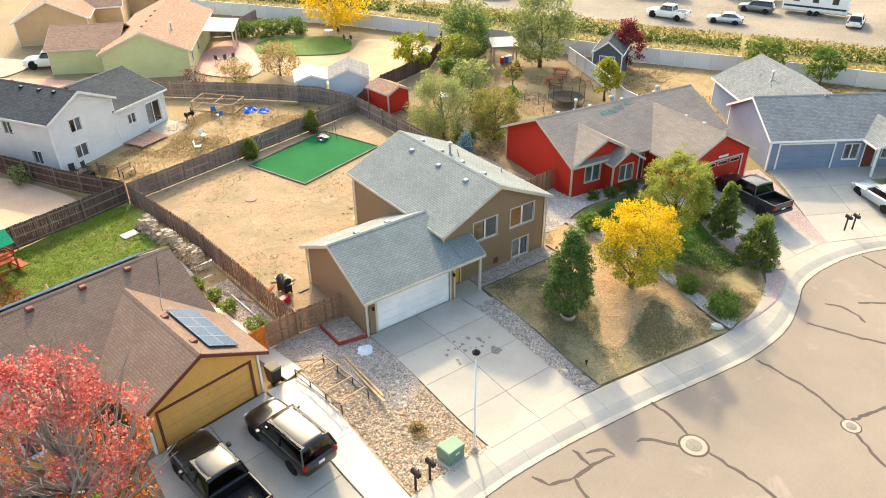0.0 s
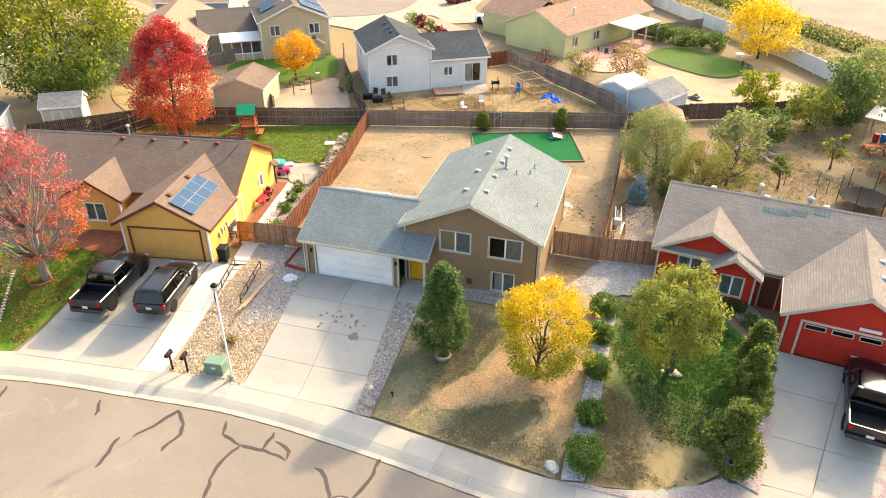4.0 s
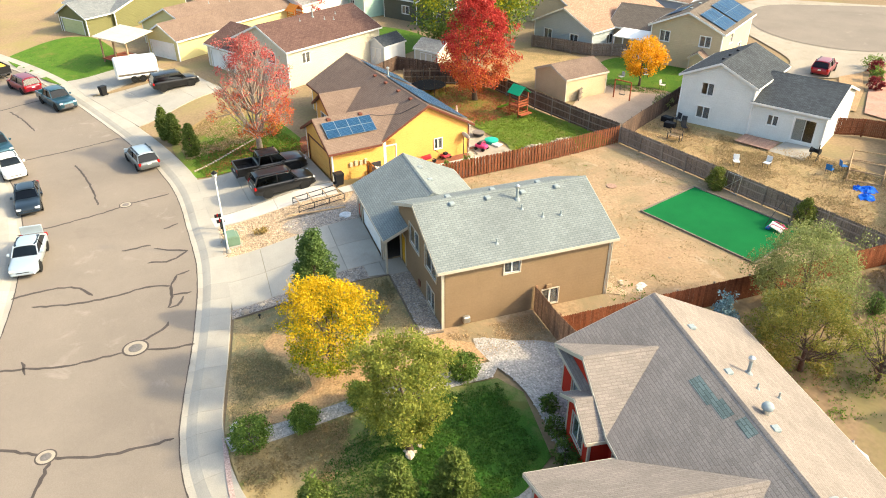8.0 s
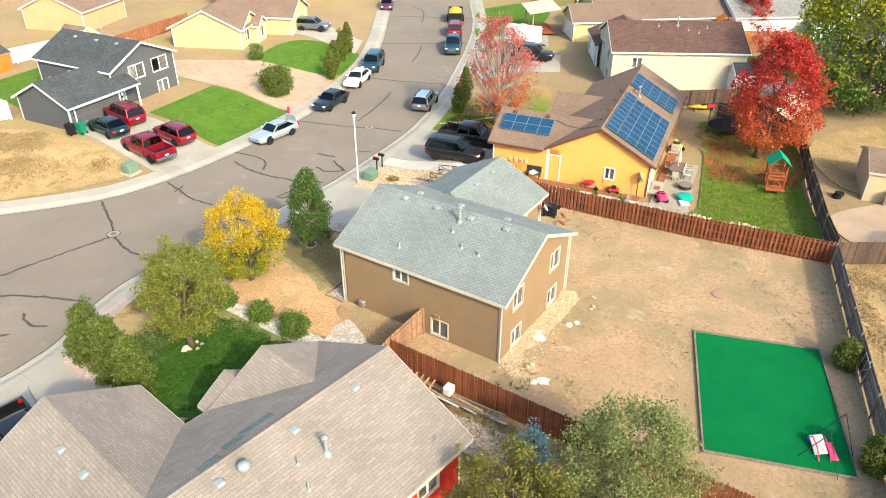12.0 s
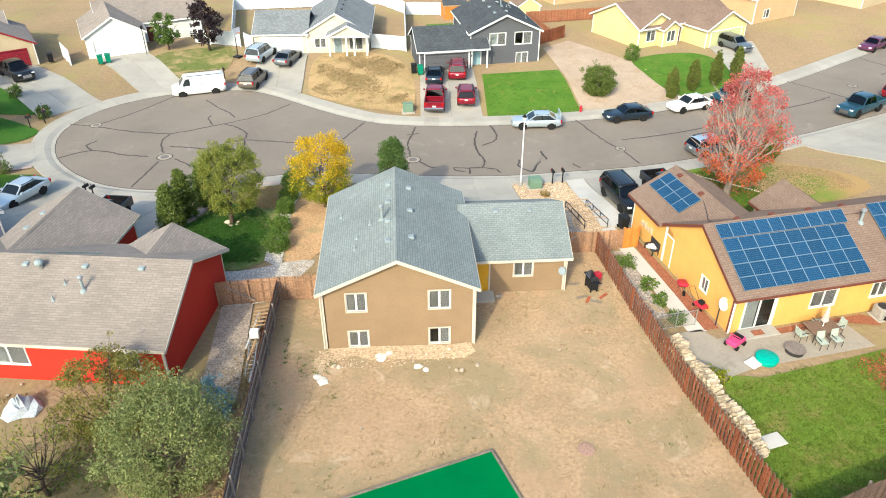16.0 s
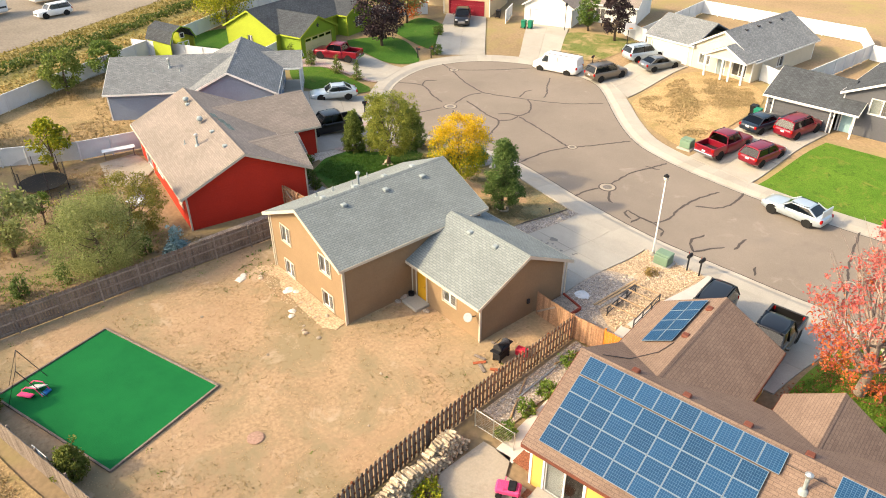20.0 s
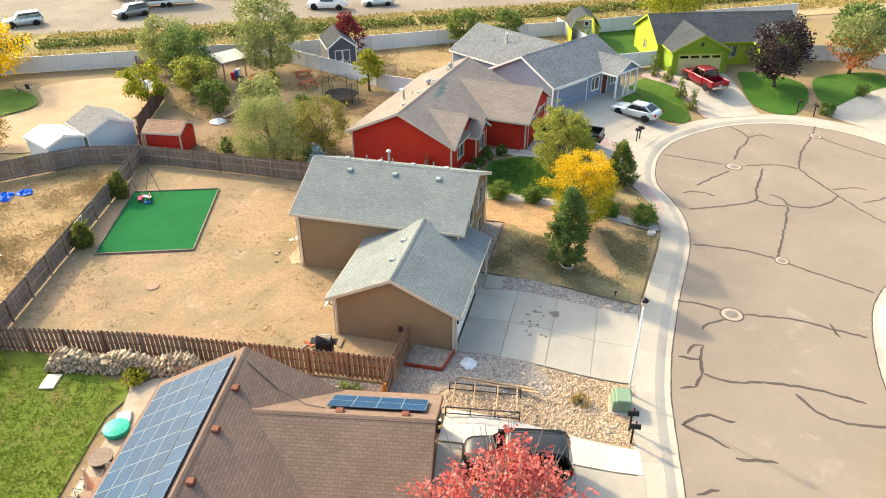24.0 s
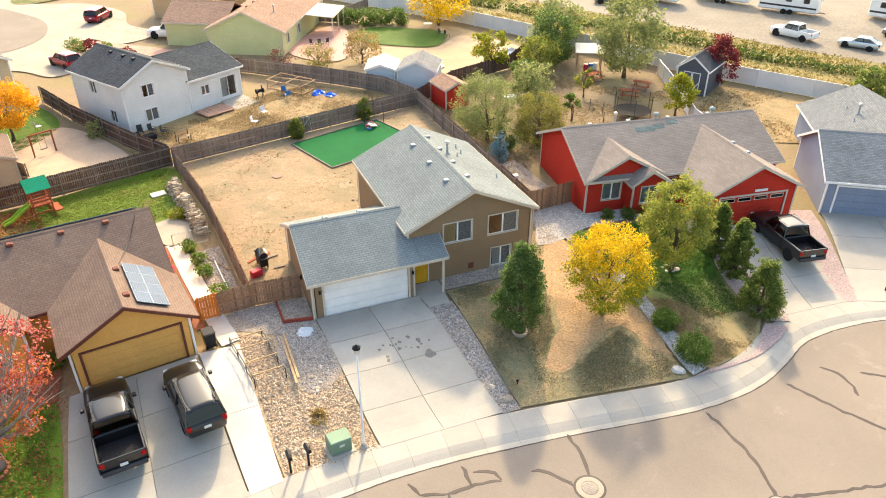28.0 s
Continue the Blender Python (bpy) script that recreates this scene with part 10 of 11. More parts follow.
SAGE = shade("sage_cushion", (0.38, 0.42, 0.36), rough=0.9)
for x, y, rz in ((-14.5, 12.0, 100), (-12.2, 12.5, -80), (-13.9, 13.1, 190), (-13.0, 13.25, 185), (-13.6, 11.5, 10)):
    patio_chair(x, y, H(x, y) + 0.07, rz, SAGE, "pale sage patio chair at the brown table")
fp = thing("fire_pit", -11.3, 13.6, H(-11.3, 13.6) + 0.07, 0, "round black fire pit on the patio", "fire pit")
part("bowl", Shell().lathe([(0.2, 0.05), (0.48, 0.1), (0.5, 0.35), (0.44, 0.35), (0.4, 0.15), (0.05, 0.12)], 20), STEEL, fp)
part("rim", Shell().lathe([(0.44, 0.34), (0.55, 0.34), (0.55, 0.38), (0.44, 0.38)], 20), FENCEGREY, fp)
sb = thing("sandbox", -9.5, 14.1, H(-9.5, 14.1) + 0.07, 0, "round teal plastic sandbox with lid", "sandbox")
part("tub", Shell().lathe([(0.55, 0), (0.6, 0.2), (0.5, 0.22)], 16), shade("teal_plastic", (0.03, 0.36, 0.27), rough=0.45), sb)
part("lid", Shell().lathe([(0.62, 0.2), (0.6, 0.3), (0.3, 0.36), (0.05, 0.38)], 16), MATS["teal_plastic"], sb)
solo("cushion", Shell().block(-0.4, 0.4, -0.35, 0.35, 0, 0.15, 0.05), CURTAIN, "pale folded cushion on the patio", "cushion", pose(-8.7, 14.3, H(-8.7, 14.3) + 0.07, 0, 0, 30))
rc = thing("ride_on_car", -8.35, 12.7, H(-8.35, 12.7) + 0.07, 35, "bright pink ride-on toy car with black wheels", "toy car")
part("body", Shell().block(-0.55, 0.55, -0.32, 0.32, 0.18, 0.5, 0.08), PINKPL, rc)
part("windshield", Shell().beam((0.15, -0.28, 0.72), (0.15, 0.28, 0.72), 0.03).beam((0.2, -0.28, 0.48), (0.15, -0.28, 0.72), 0.03).beam((0.2, 0.28, 0.48), (0.15, 0.28, 0.72), 0.03), PINKPL, rc)
part("seat", Shell().block(-0.35, 0.0, -0.25, 0.25, 0.45, 0.62, 0.04), BLACK, rc)
for ex in (-0.36, 0.36):
    for ey in (-0.33, 0.33):
        part("wheel", Shell().tube([(ex, ey - 0.06, 0.15), (ex, ey + 0.06, 0.15)], 0.15, 12), RUBBER, rc)
mw = thing("lawn_mower", -7.75, 9.2, H(-7.75, 9.2) + 0.08, 110, "red and black push mower beside the wall", "mower")
part("deck", Shell().block(-0.4, 0.4, -0.27, 0.27, 0.1, 0.3, 0.06), MATS["red_plastic"], mw)
part("engine", Shell().block(-0.18, 0.18, -0.16, 0.16, 0.28, 0.5, 0.05), BLACK, mw)
part("handle", Shell().tube([(-0.4, -0.2, 0.2), (-1.0, -0.2, 0.9), (-1.0, 0.2, 0.9), (-0.4, 0.2, 0.2)], 0.015, 6), STEEL, mw)
for ex in (-0.32, 0.32):
    for ey in (-0.27, 0.27):
        part("wheel", Shell().tube([(ex, ey - 0.03, 0.1), (ex, ey + 0.03, 0.1)], 0.1, 10), RUBBER, mw)
wb = thing("wheelbarrow", -7.25, 7.4, H(-7.25, 7.4) + 0.08, 80, "red wheelbarrow standing against the wall", "wheelbarrow")
part("tray", Shell().block(-0.4, 0.5, -0.3, 0.3, 0.35, 0.62, 0.1, pose(0, 0, 0, 0, -14)), MATS["red_plastic"], wb)
for sgn in (1, -1):
    part("handle", Shell().beam((0.6, sgn * 0.12, 0.3), (-0.9, sgn * 0.28, 0.6), 0.035), WOOD, wb)
    part("leg", Shell().beam((-0.2, sgn * 0.2, 0), (-0.15, sgn * 0.2, 0.42), 0.03), STEEL, wb)
part("wheel", Shell().tube([(0.6, -0.05, 0.18), (0.6, 0.05, 0.18)], 0.18, 14), RUBBER, wb)
bn = thing("garden_bench", -6.75, 2.9, H(-6.75, 2.9) + 0.06, 100, "dark wicker bench with a pale cover", "bench")
part("seat", Shell().block(-0.6, 0.6, -0.25, 0.25, 0.35, 0.42, 0.02), STEEL, bn)
part("backrest", Shell().block(-0.6, 0.6, 0.22, 0.27, 0.42, 0.9, 0.02), STEEL, bn)
for ex in (-0.52, 0.52):
    for ey in (-0.2, 0.22):
        part("leg", Shell().block(ex - 0.03, ex + 0.03, ey - 0.03, ey + 0.03, 0, 0.36, 0.005), STEEL, bn)
crumple("cloth", -6.75, 2.9, 0.4, 0.25, CURTAIN, "pale cloth thrown over the bench", "cloth", 9, z=0.45)


def wheelie_bin(x, y, rz, material, label, z=None):
    b = thing("wheelie_bin", x, y, (H(x, y) + 0.05) if z is None else z, rz, label, "bin", "wheelie bins")
    s = Shell()
    c0, c1 = [(-0.24, -0.26), (0.24, -0.26), (0.24, 0.26), (-0.24, 0.26)], [(-0.3, -0.34), (0.3, -0.34), (0.3, 0.34), (-0.3, 0.34)]
    s.hull([(a, q, 0.06) for a, q in c0] + [(a, q, 0.95) for a, q in c1], [(3, 2, 1, 0), (4, 5, 6, 7), (0, 1, 5, 4), (1, 2, 6, 5), (2, 3, 7, 6), (3, 0, 4, 7)])
    part("tub", s, material, b)
    part("lid", Shell().block(-0.32, 0.32, -0.36, 0.38, 0.95, 1.03, 0.03), material, b)
    part("handle", Shell().beam((-0.26, 0.4, 0.98), (0.26, 0.4, 0.98), 0.035), material, b)
    for ex in (-0.26, 0.26):
        part("wheel", Shell().tube([(ex - 0.03, 0.28, 0.12), (ex + 0.03, 0.28, 0.12)], 0.12, 12), RUBBER, b)
    return b


GREENBIN = shade("green_bin_plastic", (0.02, 0.2, 0.12), rough=0.5)
wheelie_bin(-5.75, -0.3, 190, BLACK, "black wheelie bin with pale lid beside the yellow garage")
wheelie_bin(43.9, -41.4, 20, GREENBIN, "green wheelie bin by the white garage")
wheelie_bin(43.2, -41.9, 20, GREENBIN, "green wheelie bin by the white garage")
wheelie_bin(7.9, -35.6, 5, BLACK, "black wheelie bin beside the charcoal garage")
wheelie_bin(7.2, -35.0, 5, GREENBIN, "green wheelie bin beside the charcoal garage")
wheelie_bin(-37.8, -19.0, 40, BLACK, "black wheelie bin by the driveway")
wheelie_bin(50.0, -42.6, 30, BLACK, "black wheelie bin beside the dark red garage")
acx, acy = local_yellow(-9.4, 13.1)
ac = thing("air_conditioner", acx, acy, 0.08, 9, "grey round-cornered air conditioner behind the house", "air conditioner")
part("pad", Shell().block(-0.5, 0.5, -0.5, 0.5, -0.02, 0.08, 0.02), CONCRETE, ac)
part("casing", Shell().block(-0.38, 0.38, -0.38, 0.38, 0.08, 0.78, 0.06), shade("grey_casing", (0.33, 0.31, 0.28), rough=0.6), ac)
part("grille", Shell().lathe([(0.33, 0.78), (0.33, 0.8), (0.1, 0.81), (0.05, 0.79)], 18), STEEL, ac)
for (u, v, z_) in ((0.35, 11.6, 1.7),):
    x, y = local_yellow(u, v)
    d_ = thing("satellite_dish", x, y, 0.05, 9, "pale satellite dish on a stand at the corner", "satellite dish")
    part("stand", Shell().tube([(0, 0, 0), (0, 0, 1.5)], 0.04, 8), STEEL, d_)
    part("reflector", Shell().lathe([(0.02, 0.0), (0.25, 0.04), (0.4, 0.12), (0.4, 0.14), (0.25, 0.06), (0.02, 0.02)], 18, pose(0, 0.1, 1.6, -60, 0, 20)), CURTAIN, d_, smooth=True)
cg = thing("chain_link_gate", -5.4, 11.0, 0.03, 8, "low galvanized chain-link gate across the path", "gate")
for ex in (-1.4, -0.2, 0.9):
    part("post", Shell().tube([(ex, 0, 0), (ex, 0, 1.15)], 0.03, 8), METAL, cg)
for z_ in (0.1, 1.1):
    part("rail", Shell().tube([(-1.4, 0, z_), (0.9, 0, z_)], 0.02, 6), METAL, cg)
s = Shell()
for i in range(24):
    s.beam((-1.4 + i * 0.1, 0, 0.1), (-1.4 + min(i * 0.1 + 0.6, 2.3), 0, 1.1), 0.006)
    s.beam((-1.4 + i * 0.1, 0.004, 1.1), (-1.4 + min(i * 0.1 + 0.6, 2.3), 0.004, 0.1), 0.006)
part("mesh", s, METAL, cg)["kind"] = "stuff"
for i, (x, y, L_, rz) in enumerate(((-4.3, 6.2, 4.2, 96), (-4.5, 8.2, 3.0, 120), (-4.1, 4.0, 2.0, 84))):
    solo("pipe", Shell().tube([(-L_ / 2, 0, 0.06), (L_ / 2, 0, 0.06)], 0.05, 8), METAL if i == 0 else WOOD, "long pale pipe lying on the gravel", "pipe", pose(x, y, 0.04, 0, 0, rz), "loose pipes")
part("downspout", Shell().block(0.0, 0.08, 12.2, 12.28, 0, 2.5, 0.01), BROWNTRIM, yh)
for i in range(4):
    part("meter_box", Shell().block(0.0, 0.12, 1.4 + i * 0.42, 1.66 + i * 0.42, 1.0, 1.35 + 0.1 * (i % 2), 0.02), TANWALL, yh)
st_edge = thing("stone_edging", 0, 0, 0, 0, "row of pale edging stones across the front lawn", "stone edging")
for i in range(26):
    t_ = i / 25
    x, y = -14.2 - 1.9 * t_ + 0, -11.2 + 0 * t_
    x, y = -14.4 - 3.4 * t_, -10.8 + 5.6 * t_
    part("stone", Shell().block(-0.12, 0.12, -0.08, 0.08, -0.02, 0.1, 0.03), STONE, st_edge, "", pose(x, y, H(x, y), 0, 0, rock_rng.uniform(0, 180)))
rg_ = thing("tree_ring", -15.6, -5.4, H(-15.6, -5.4), 0, "ring of rusty stones round the pink maple", "tree ring")
for i in range(14):
    a = i * 2 * math.pi / 14
    part("stone", Shell().block(-0.13, 0.13, -0.07, 0.07, -0.02, 0.12, 0.03), MULCH, rg_, "", pose(0.65 * math.cos(a), 0.65 * math.sin(a), 0, 0, 0, math.degrees(a) + 90))

ky = thing("kayak", -29.4, 10.0, 0.35, 128, "yellow and red plastic kayak along the cedar fence", "kayak")
for x0, x1, mt, nm in ((-1.7, 0.2, shade("yellow_plastic", (0.75, 0.4, 0.02), rough=0.35), "stern"), (0.2, 1.7, MATS["red_plastic"], "bow")):
    s = Shell()
    for i in range(7):
        q = x0 + (x1 - x0) * i / 6
        k_ = max(0.03, (1 - (q / 1.72) ** 2) ** 0.6)
        s.v += [(q, 0.34 * k_ * math.cos(a * math.pi / 4), 0.05 * abs(q) + 0.2 * k_ * math.sin(a * math.pi / 4)) for a in range(8)]
    for i in range(6):
        s.f += [(i * 8 + a, i * 8 + (a + 1) % 8, i * 8 + 8 + (a + 1) % 8, i * 8 + 8 + a) for a in range(8)]
    s.f += [tuple(range(7, -1, -1)), tuple(range(48, 56))]
    part(nm, s, mt, ky, smooth=True)
part("cockpit", Shell().block(-0.35, 0.35, -0.2, 0.2, 0.17, 0.23, 0.05), BLACK, ky)
for ex in (-0.9, 0.9):
    part("cradle", Shell().block(ex - 0.05, ex + 0.05, -0.3, 0.3, -0.35, -0.1, 0.02), WOOD, ky)
gt = thing("pedal_tractor", -18.2, 10.9, H(-18.2, 10.9) + 0.08, 70, "bright green ride-on toy against the back wall", "toy")
part("body", Shell().block(-0.45, 0.4, -0.2, 0.2, 0.3, 0.62, 0.08), LIMEPL, gt)
part("seat", Shell().block(-0.45, -0.15, -0.16, 0.16, 0.6, 0.85, 0.05), shade("yellow_seat", (0.65, 0.5, 0.03), rough=0.4), gt)
part("handlebar", Shell().tube([(0.2, -0.3, 1.0), (0.15, 0, 0.92), (0.2, 0.3, 1.0)], 0.025, 6), BLACK, gt)
part("stem", Shell().tube([(0.3, 0, 0.55), (0.15, 0, 0.92)], 0.03, 6), BLACK, gt)
for ex, ey, rr in ((-0.35, -0.28, 0.26), (-0.35, 0.28, 0.26), (0.35, -0.22, 0.17), (0.35, 0.22, 0.17)):
    part("wheel", Shell().tube([(ex, ey - 0.06, rr), (ex, ey + 0.06, rr)], rr, 14), RUBBER, gt)
cd = [(-0.6, 8.0), (-1.3, 6.6), (-2.0, 5.2), (-2.3, 4.3)]
part("conduit", Shell().tube([(x, y, max(roof_height(ym, x, y), roof_height(yg, x, y)) + 0.05) for x, y in cd], 0.02, 6), STEEL, yh, "thin grey conduit over the shingles")
part("conduit", Shell().tube([(x, 8.9, roof_height(ym, x, 8.9) + 0.05) for x in (-8.75, -9.6, -10.5)], 0.02, 6), STEEL, yh)
part("patio_door_step", Shell().block(-2.8, -0.5, 12.32, 13.2, -0.02, 0.14, 0.03), CONCRETE, yh)
part("door_mat", Shell().block(-1.9, -1.2, 12.6, 13.05, 0.14, 0.16, 0.006), MULCH, yh)
for x, y, r_ in ((-16.2, 23.6, 0.34), (-16.3, 23.7, 0.34)):
    solo("tyre", Shell().lathe([(r_ * 0.55, -0.1), (r_ * 0.95, -0.1), (r_, 0), (r_ * 0.95, 0.1), (r_ * 0.55, 0.1)], 18), RUBBER, "old black tyre lying by the tan shed", "tyre", pose(x, y, H(x, y) + 0.1 + (0.2 if x < -16.25 else 0)), "old tyres")

# ---- white house's yard ----
DECKWOOD = shade("faded_deck_boards", (0.36, 0.22, 0.16), (0.29, 0.18, 0.135), big=1.5, fine=9, grain=0.25, bump=0.2, spread=0.15)
dk = thing("deck", -1.2, 35.6, H(-1.2, 35.6), 27, "low faded pinkish timber deck behind the white house", "deck")
for i in range(16):
    part("deck_board", Shell().block(-1.5 + i * 0.19, -1.32 + i * 0.19, -1.1, 1.1, 0.15, 0.19, 0.006), DECKWOOD, dk)
patch("patio", [(0.5, 35.3), (3.2, 36.6), (1.9, 39.2), (-0.5, 38.3)], CONCRETE, "small concrete patio by the sliding door", "patio", 0.06, smooth_edge=False)
for x, y, rz, c_, lb in ((-7.0, 32.2, 40, STEEL, "black outdoor chair by the white house"), (-6.0, 31.6, 70, STEEL, "black outdoor chair by the white house"), (-8.0, 32.2, 10, STEEL, "black outdoor chair by the white house"), (5.9, 36.6, 200, BLUEPL, "blue outdoor chair on the dead grass"), (5.9, 38.0, 160, BLUEPL, "blue outdoor chair on the dead grass"), (3.0, 33.0, 20, VINYL, "white outdoor chair on the dead grass"), (1.8, 31.0, 60, VINYL, "white outdoor chair on the dead grass")):
    patio_chair(x, y, H(x, y) + 0.03, rz, c_, lb)
BLUETARP = shade("blue_tarp", (0.01, 0.12, 0.62), rough=0.5)
for k, (x, y, r_) in enumerate(((9.2, 37.1, 0.75), (10.1, 36.1, 0.7), (8.7, 36.6, 0.4))):
    crumple("tarp", x, y, r_, 0.34, BLUETARP, "bright blue crumpled tarp on the dead grass", "tarp", 11 + k, n=14)
# A bare timber frame of rails and posts, with no garden bed in it.
wf = thing("raised_garden_bed", 0, 0, H(7.0, 39.0), 0, "bare timber frame of an unfinished pen", "frame")
PEN = [(4.6, 40.2), (6.4, 42.0), (9.2, 38.4), (7.4, 36.8)]
for (ax, ay), (bx, by) in zip(PEN, PEN[1:] + PEN[:1]):
    part("rail", Shell().beam((ax, ay, 0.9), (bx, by, 0.9), 0.06, 0.09), WOOD, wf)
    part("rail", Shell().beam((ax, ay, 0.1), (bx, by, 0.1), 0.06, 0.09), WOOD, wf)
    part("post", Shell().block(ax - 0.05, ax + 0.05, ay - 0.05, ay + 0.05, -0.05, 0.95, 0.01), WOOD, wf)
mx, my, nx2, ny2 = 6.1, 38.4, 7.9, 40.1
part("rail", Shell().beam((mx, my, 0.9), (nx2, ny2, 0.9), 0.06, 0.09), WOOD, wf)
part("post", Shell().block(mx - 0.05, mx + 0.05, my - 0.05, my + 0.05, -0.05, 0.95, 0.01), WOOD, wf)
part("post", Shell().block(nx2 - 0.05, nx2 + 0.05, ny2 - 0.05, ny2 + 0.05, -0.05, 0.95, 0.01), WOOD, wf)
wbn = thing("garden_bench", -4.6, 29.6, H(-4.6, 29.6) + 0.03, 25, "brown slatted garden bench on dead grass", "bench")
for i in range(3):
    part("seat_slat", Shell().block(-0.65, 0.65, -0.25 + i * 0.16, -0.12 + i * 0.16, 0.4, 0.44, 0.01), WOOD, wbn)
    part("back_slat", Shell().block(-0.65, 0.65, 0.24, 0.28, 0.5 + i * 0.14, 0.61 + i * 0.14, 0.01), WOOD, wbn)
for ex in (-0.58, 0.58):
    part("leg", Shell().beam((ex, -0.22, 0), (ex, -0.22, 0.6), 0.06), STEEL, wbn)
    part("leg", Shell().beam((ex, 0.26, 0), (ex, 0.26, 0.92), 0.06), STEEL, wbn)
for x, y, rz in ((-8.6, 31.6, 20), (-7.3, 31.0, 32)):
    solo("storage_crate", Shell().block(-0.5, 0.5, -0.35, 0.35, 0, 0.5, 0.05), BLACK, "black plastic crate beside the white wall", "crate", pose(x, y, H(x, y) + 0.03, 0, 0, rz), "crates by the white wall")
tree(-11.6, 33.2, 1.3, 1.0, L_WILLOW, "sparse grey-green shrub by the white wall", 140, "shrub", 0.05, "round", 900, 0.08, clumps=40, clump=0.3, category="shrub")
sv = thing("smoker_grill", 3.4, 37.4, H(3.4, 37.4) + 0.05, 20, "black barrel grill by the white house", "grill")
part("barrel", Shell().tube([(-0.4, 0, 0.8), (0.4, 0, 0.8)], 0.25, 12), BLACK, sv)
for ex in (-0.3, 0.3):
    part("leg", Shell().beam((ex, -0.2, 0), (ex, 0, 0.7), 0.04).beam((ex, 0.2, 0), (ex, 0, 0.7), 0.04), STEEL, sv)
part("chimney", Shell().tube([(0.25, 0, 1.0), (0.25, 0, 1.35)], 0.05, 8), BLACK, sv)
rd = thing("garden_table", 28.6, 56.6, H(28.6, 56.6), 0, "white round garden table by the hedge", "table")
part("tabletop", Shell().lathe([(0.02, 0.7), (0.6, 0.7), (0.6, 0.75), (0.02, 0.77)], 18), VINYL, rd)
part("stem", Shell().tube([(0, 0, 0), (0, 0, 0.7)], 0.06, 8), VINYL, rd)
for x, y, rz in ((28.8, 52.4, 40), (29.4, 51.8, 100), (13.4, 53.2, 20), (14.2, 53.8, 200), (12.6, 54.0, 120)):
    patio_chair(x, y, H(x, y) + 0.06, rz, STEEL, "grey metal garden chair on flagstone")
crumple("heap", 23.5, 40.5, 0.9, 0.5, STEEL, "dark heap of garden gear on the sand", "heap", 13)
crumple("tarp", 33.6, 41.8, 1.6, 0.9, VINYL, "white tarp over a mound by the fence", "tarp", 14)
# swing and play frames on the golden tree's lot
pf = thing("swing_set", -15.6, 31.0, H(-15.6, 31.0), 30, "bare timber swing frame on pink sand", "swing set")
for a, b in (((-0.9, 0, 0), (-0.9, 0, 1.9)), ((0.9, 0, 0), (0.9, 0, 1.9)), ((-0.9, 0, 1.9), (0.9, 0, 1.9))):
    part("beam", Shell().beam(a, b, 0.1), REDWOOD, pf)
part("swing_seat", Shell().block(-0.3, 0.3, -0.1, 0.1, 0.5, 0.54, 0.01), STEEL, pf)
for ex in (-0.25, 0.25):
    part("chain", Shell().tube([(ex, 0, 0.54), (ex, 0, 1.87)], 0.012, 5), STEEL, pf)
for x, y, rz in ((-20.6, 34.0, 10), (-16.4, 36.4, 120), (-20.2, 36.8, 60)):
    patio_chair(x, y, H(x, y) + 0.03, rz, GREYPL, "grey garden chair on the lawn")
ph = thing("playhouse", -47.2, 8.6, H(-47, 8.6), 30, "orange cedar playhouse with steep roof", "playhouse")
block_house(ph, dict(x0=-1, x1=1, y0=-1, y1=1, h=2.4, rise=0.9, axis="y", over=0.15, ends=0.15), FENCEORANGE, FENCEORANGE, WOOD)

# ---- across the street ----
hy = thing("fire_hydrant", -8.6, -25.1, H(-8.6, -25.1), 0, "red fire hydrant at the lawn corner", "hydrant")
part("barrel", Shell().lathe([(0.16, 0), (0.16, 0.05), (0.11, 0.08), (0.11, 0.5), (0.14, 0.52), (0.12, 0.62), (0.03, 0.7)], 12), MATS["red_plastic"], hy)
for sgn in (1, -1):
    part("nozzle", Shell().tube([(0, 0, 0.38), (sgn * 0.19, 0, 0.38)], 0.06, 8), MATS["red_plastic"], hy)
kg_ = thing("kamado_grill", 25.2, -45.2, H(25.2, -45.2) + 0.05, 0, "round red ceramic grill on a stand", "grill")
part("egg", Shell().lathe([(0.1, 0.4), (0.32, 0.55), (0.38, 0.75), (0.33, 0.98), (0.12, 1.12), (0.06, 1.18)], 16), MATS["red_plastic"], kg_, smooth=True)
for i in range(3):
    a = i * 2.1
    part("leg", Shell().beam((0.3 * math.cos(a), 0.3 * math.sin(a), 0), (0.2 * math.cos(a), 0.2 * math.sin(a), 0.5), 0.04), STEEL, kg_)
bh_ = thing("basketball_hoop", 28.6, -43.2, H(28.6, -43.2), 150, "portable basketball hoop by the driveway", "basketball hoop")
part("pole", Shell().tube([(0, 0, 0), (0, 0, 3.0)], 0.05, 8), BLACK, bh_)
part("backboard", Shell().block(0.3, 0.34, -0.6, 0.6, 2.7, 3.5, 0.01), VINYL, bh_)
part("base", Shell().block(-0.5, 0.4, -0.4, 0.4, 0, 0.18, 0.04), BLACK, bh_)
part("rim", Shell().lathe([(0.2, 2.95), (0.23, 2.95), (0.23, 2.97), (0.2, 2.97)], 14, Matrix.Translation((0.6, 0, 0))), FENCEORANGE, bh_)
bar = Shell().box(10.6, 11.6, -3.985, -3.97, 2.42, 2.6)
part("house_plate", bar, WHITETRIM, red_house)
part("porch_step", Shell().block(6.2, 8.0, -1.4, 1.1, -0.5, 0.05, 0.03), PALECONC, dg)
sgn_ = thing("yard_pole", 39.6, -44.6, H(39.6, -44.6), 0, "slim dark pole by the white garage", "pole")
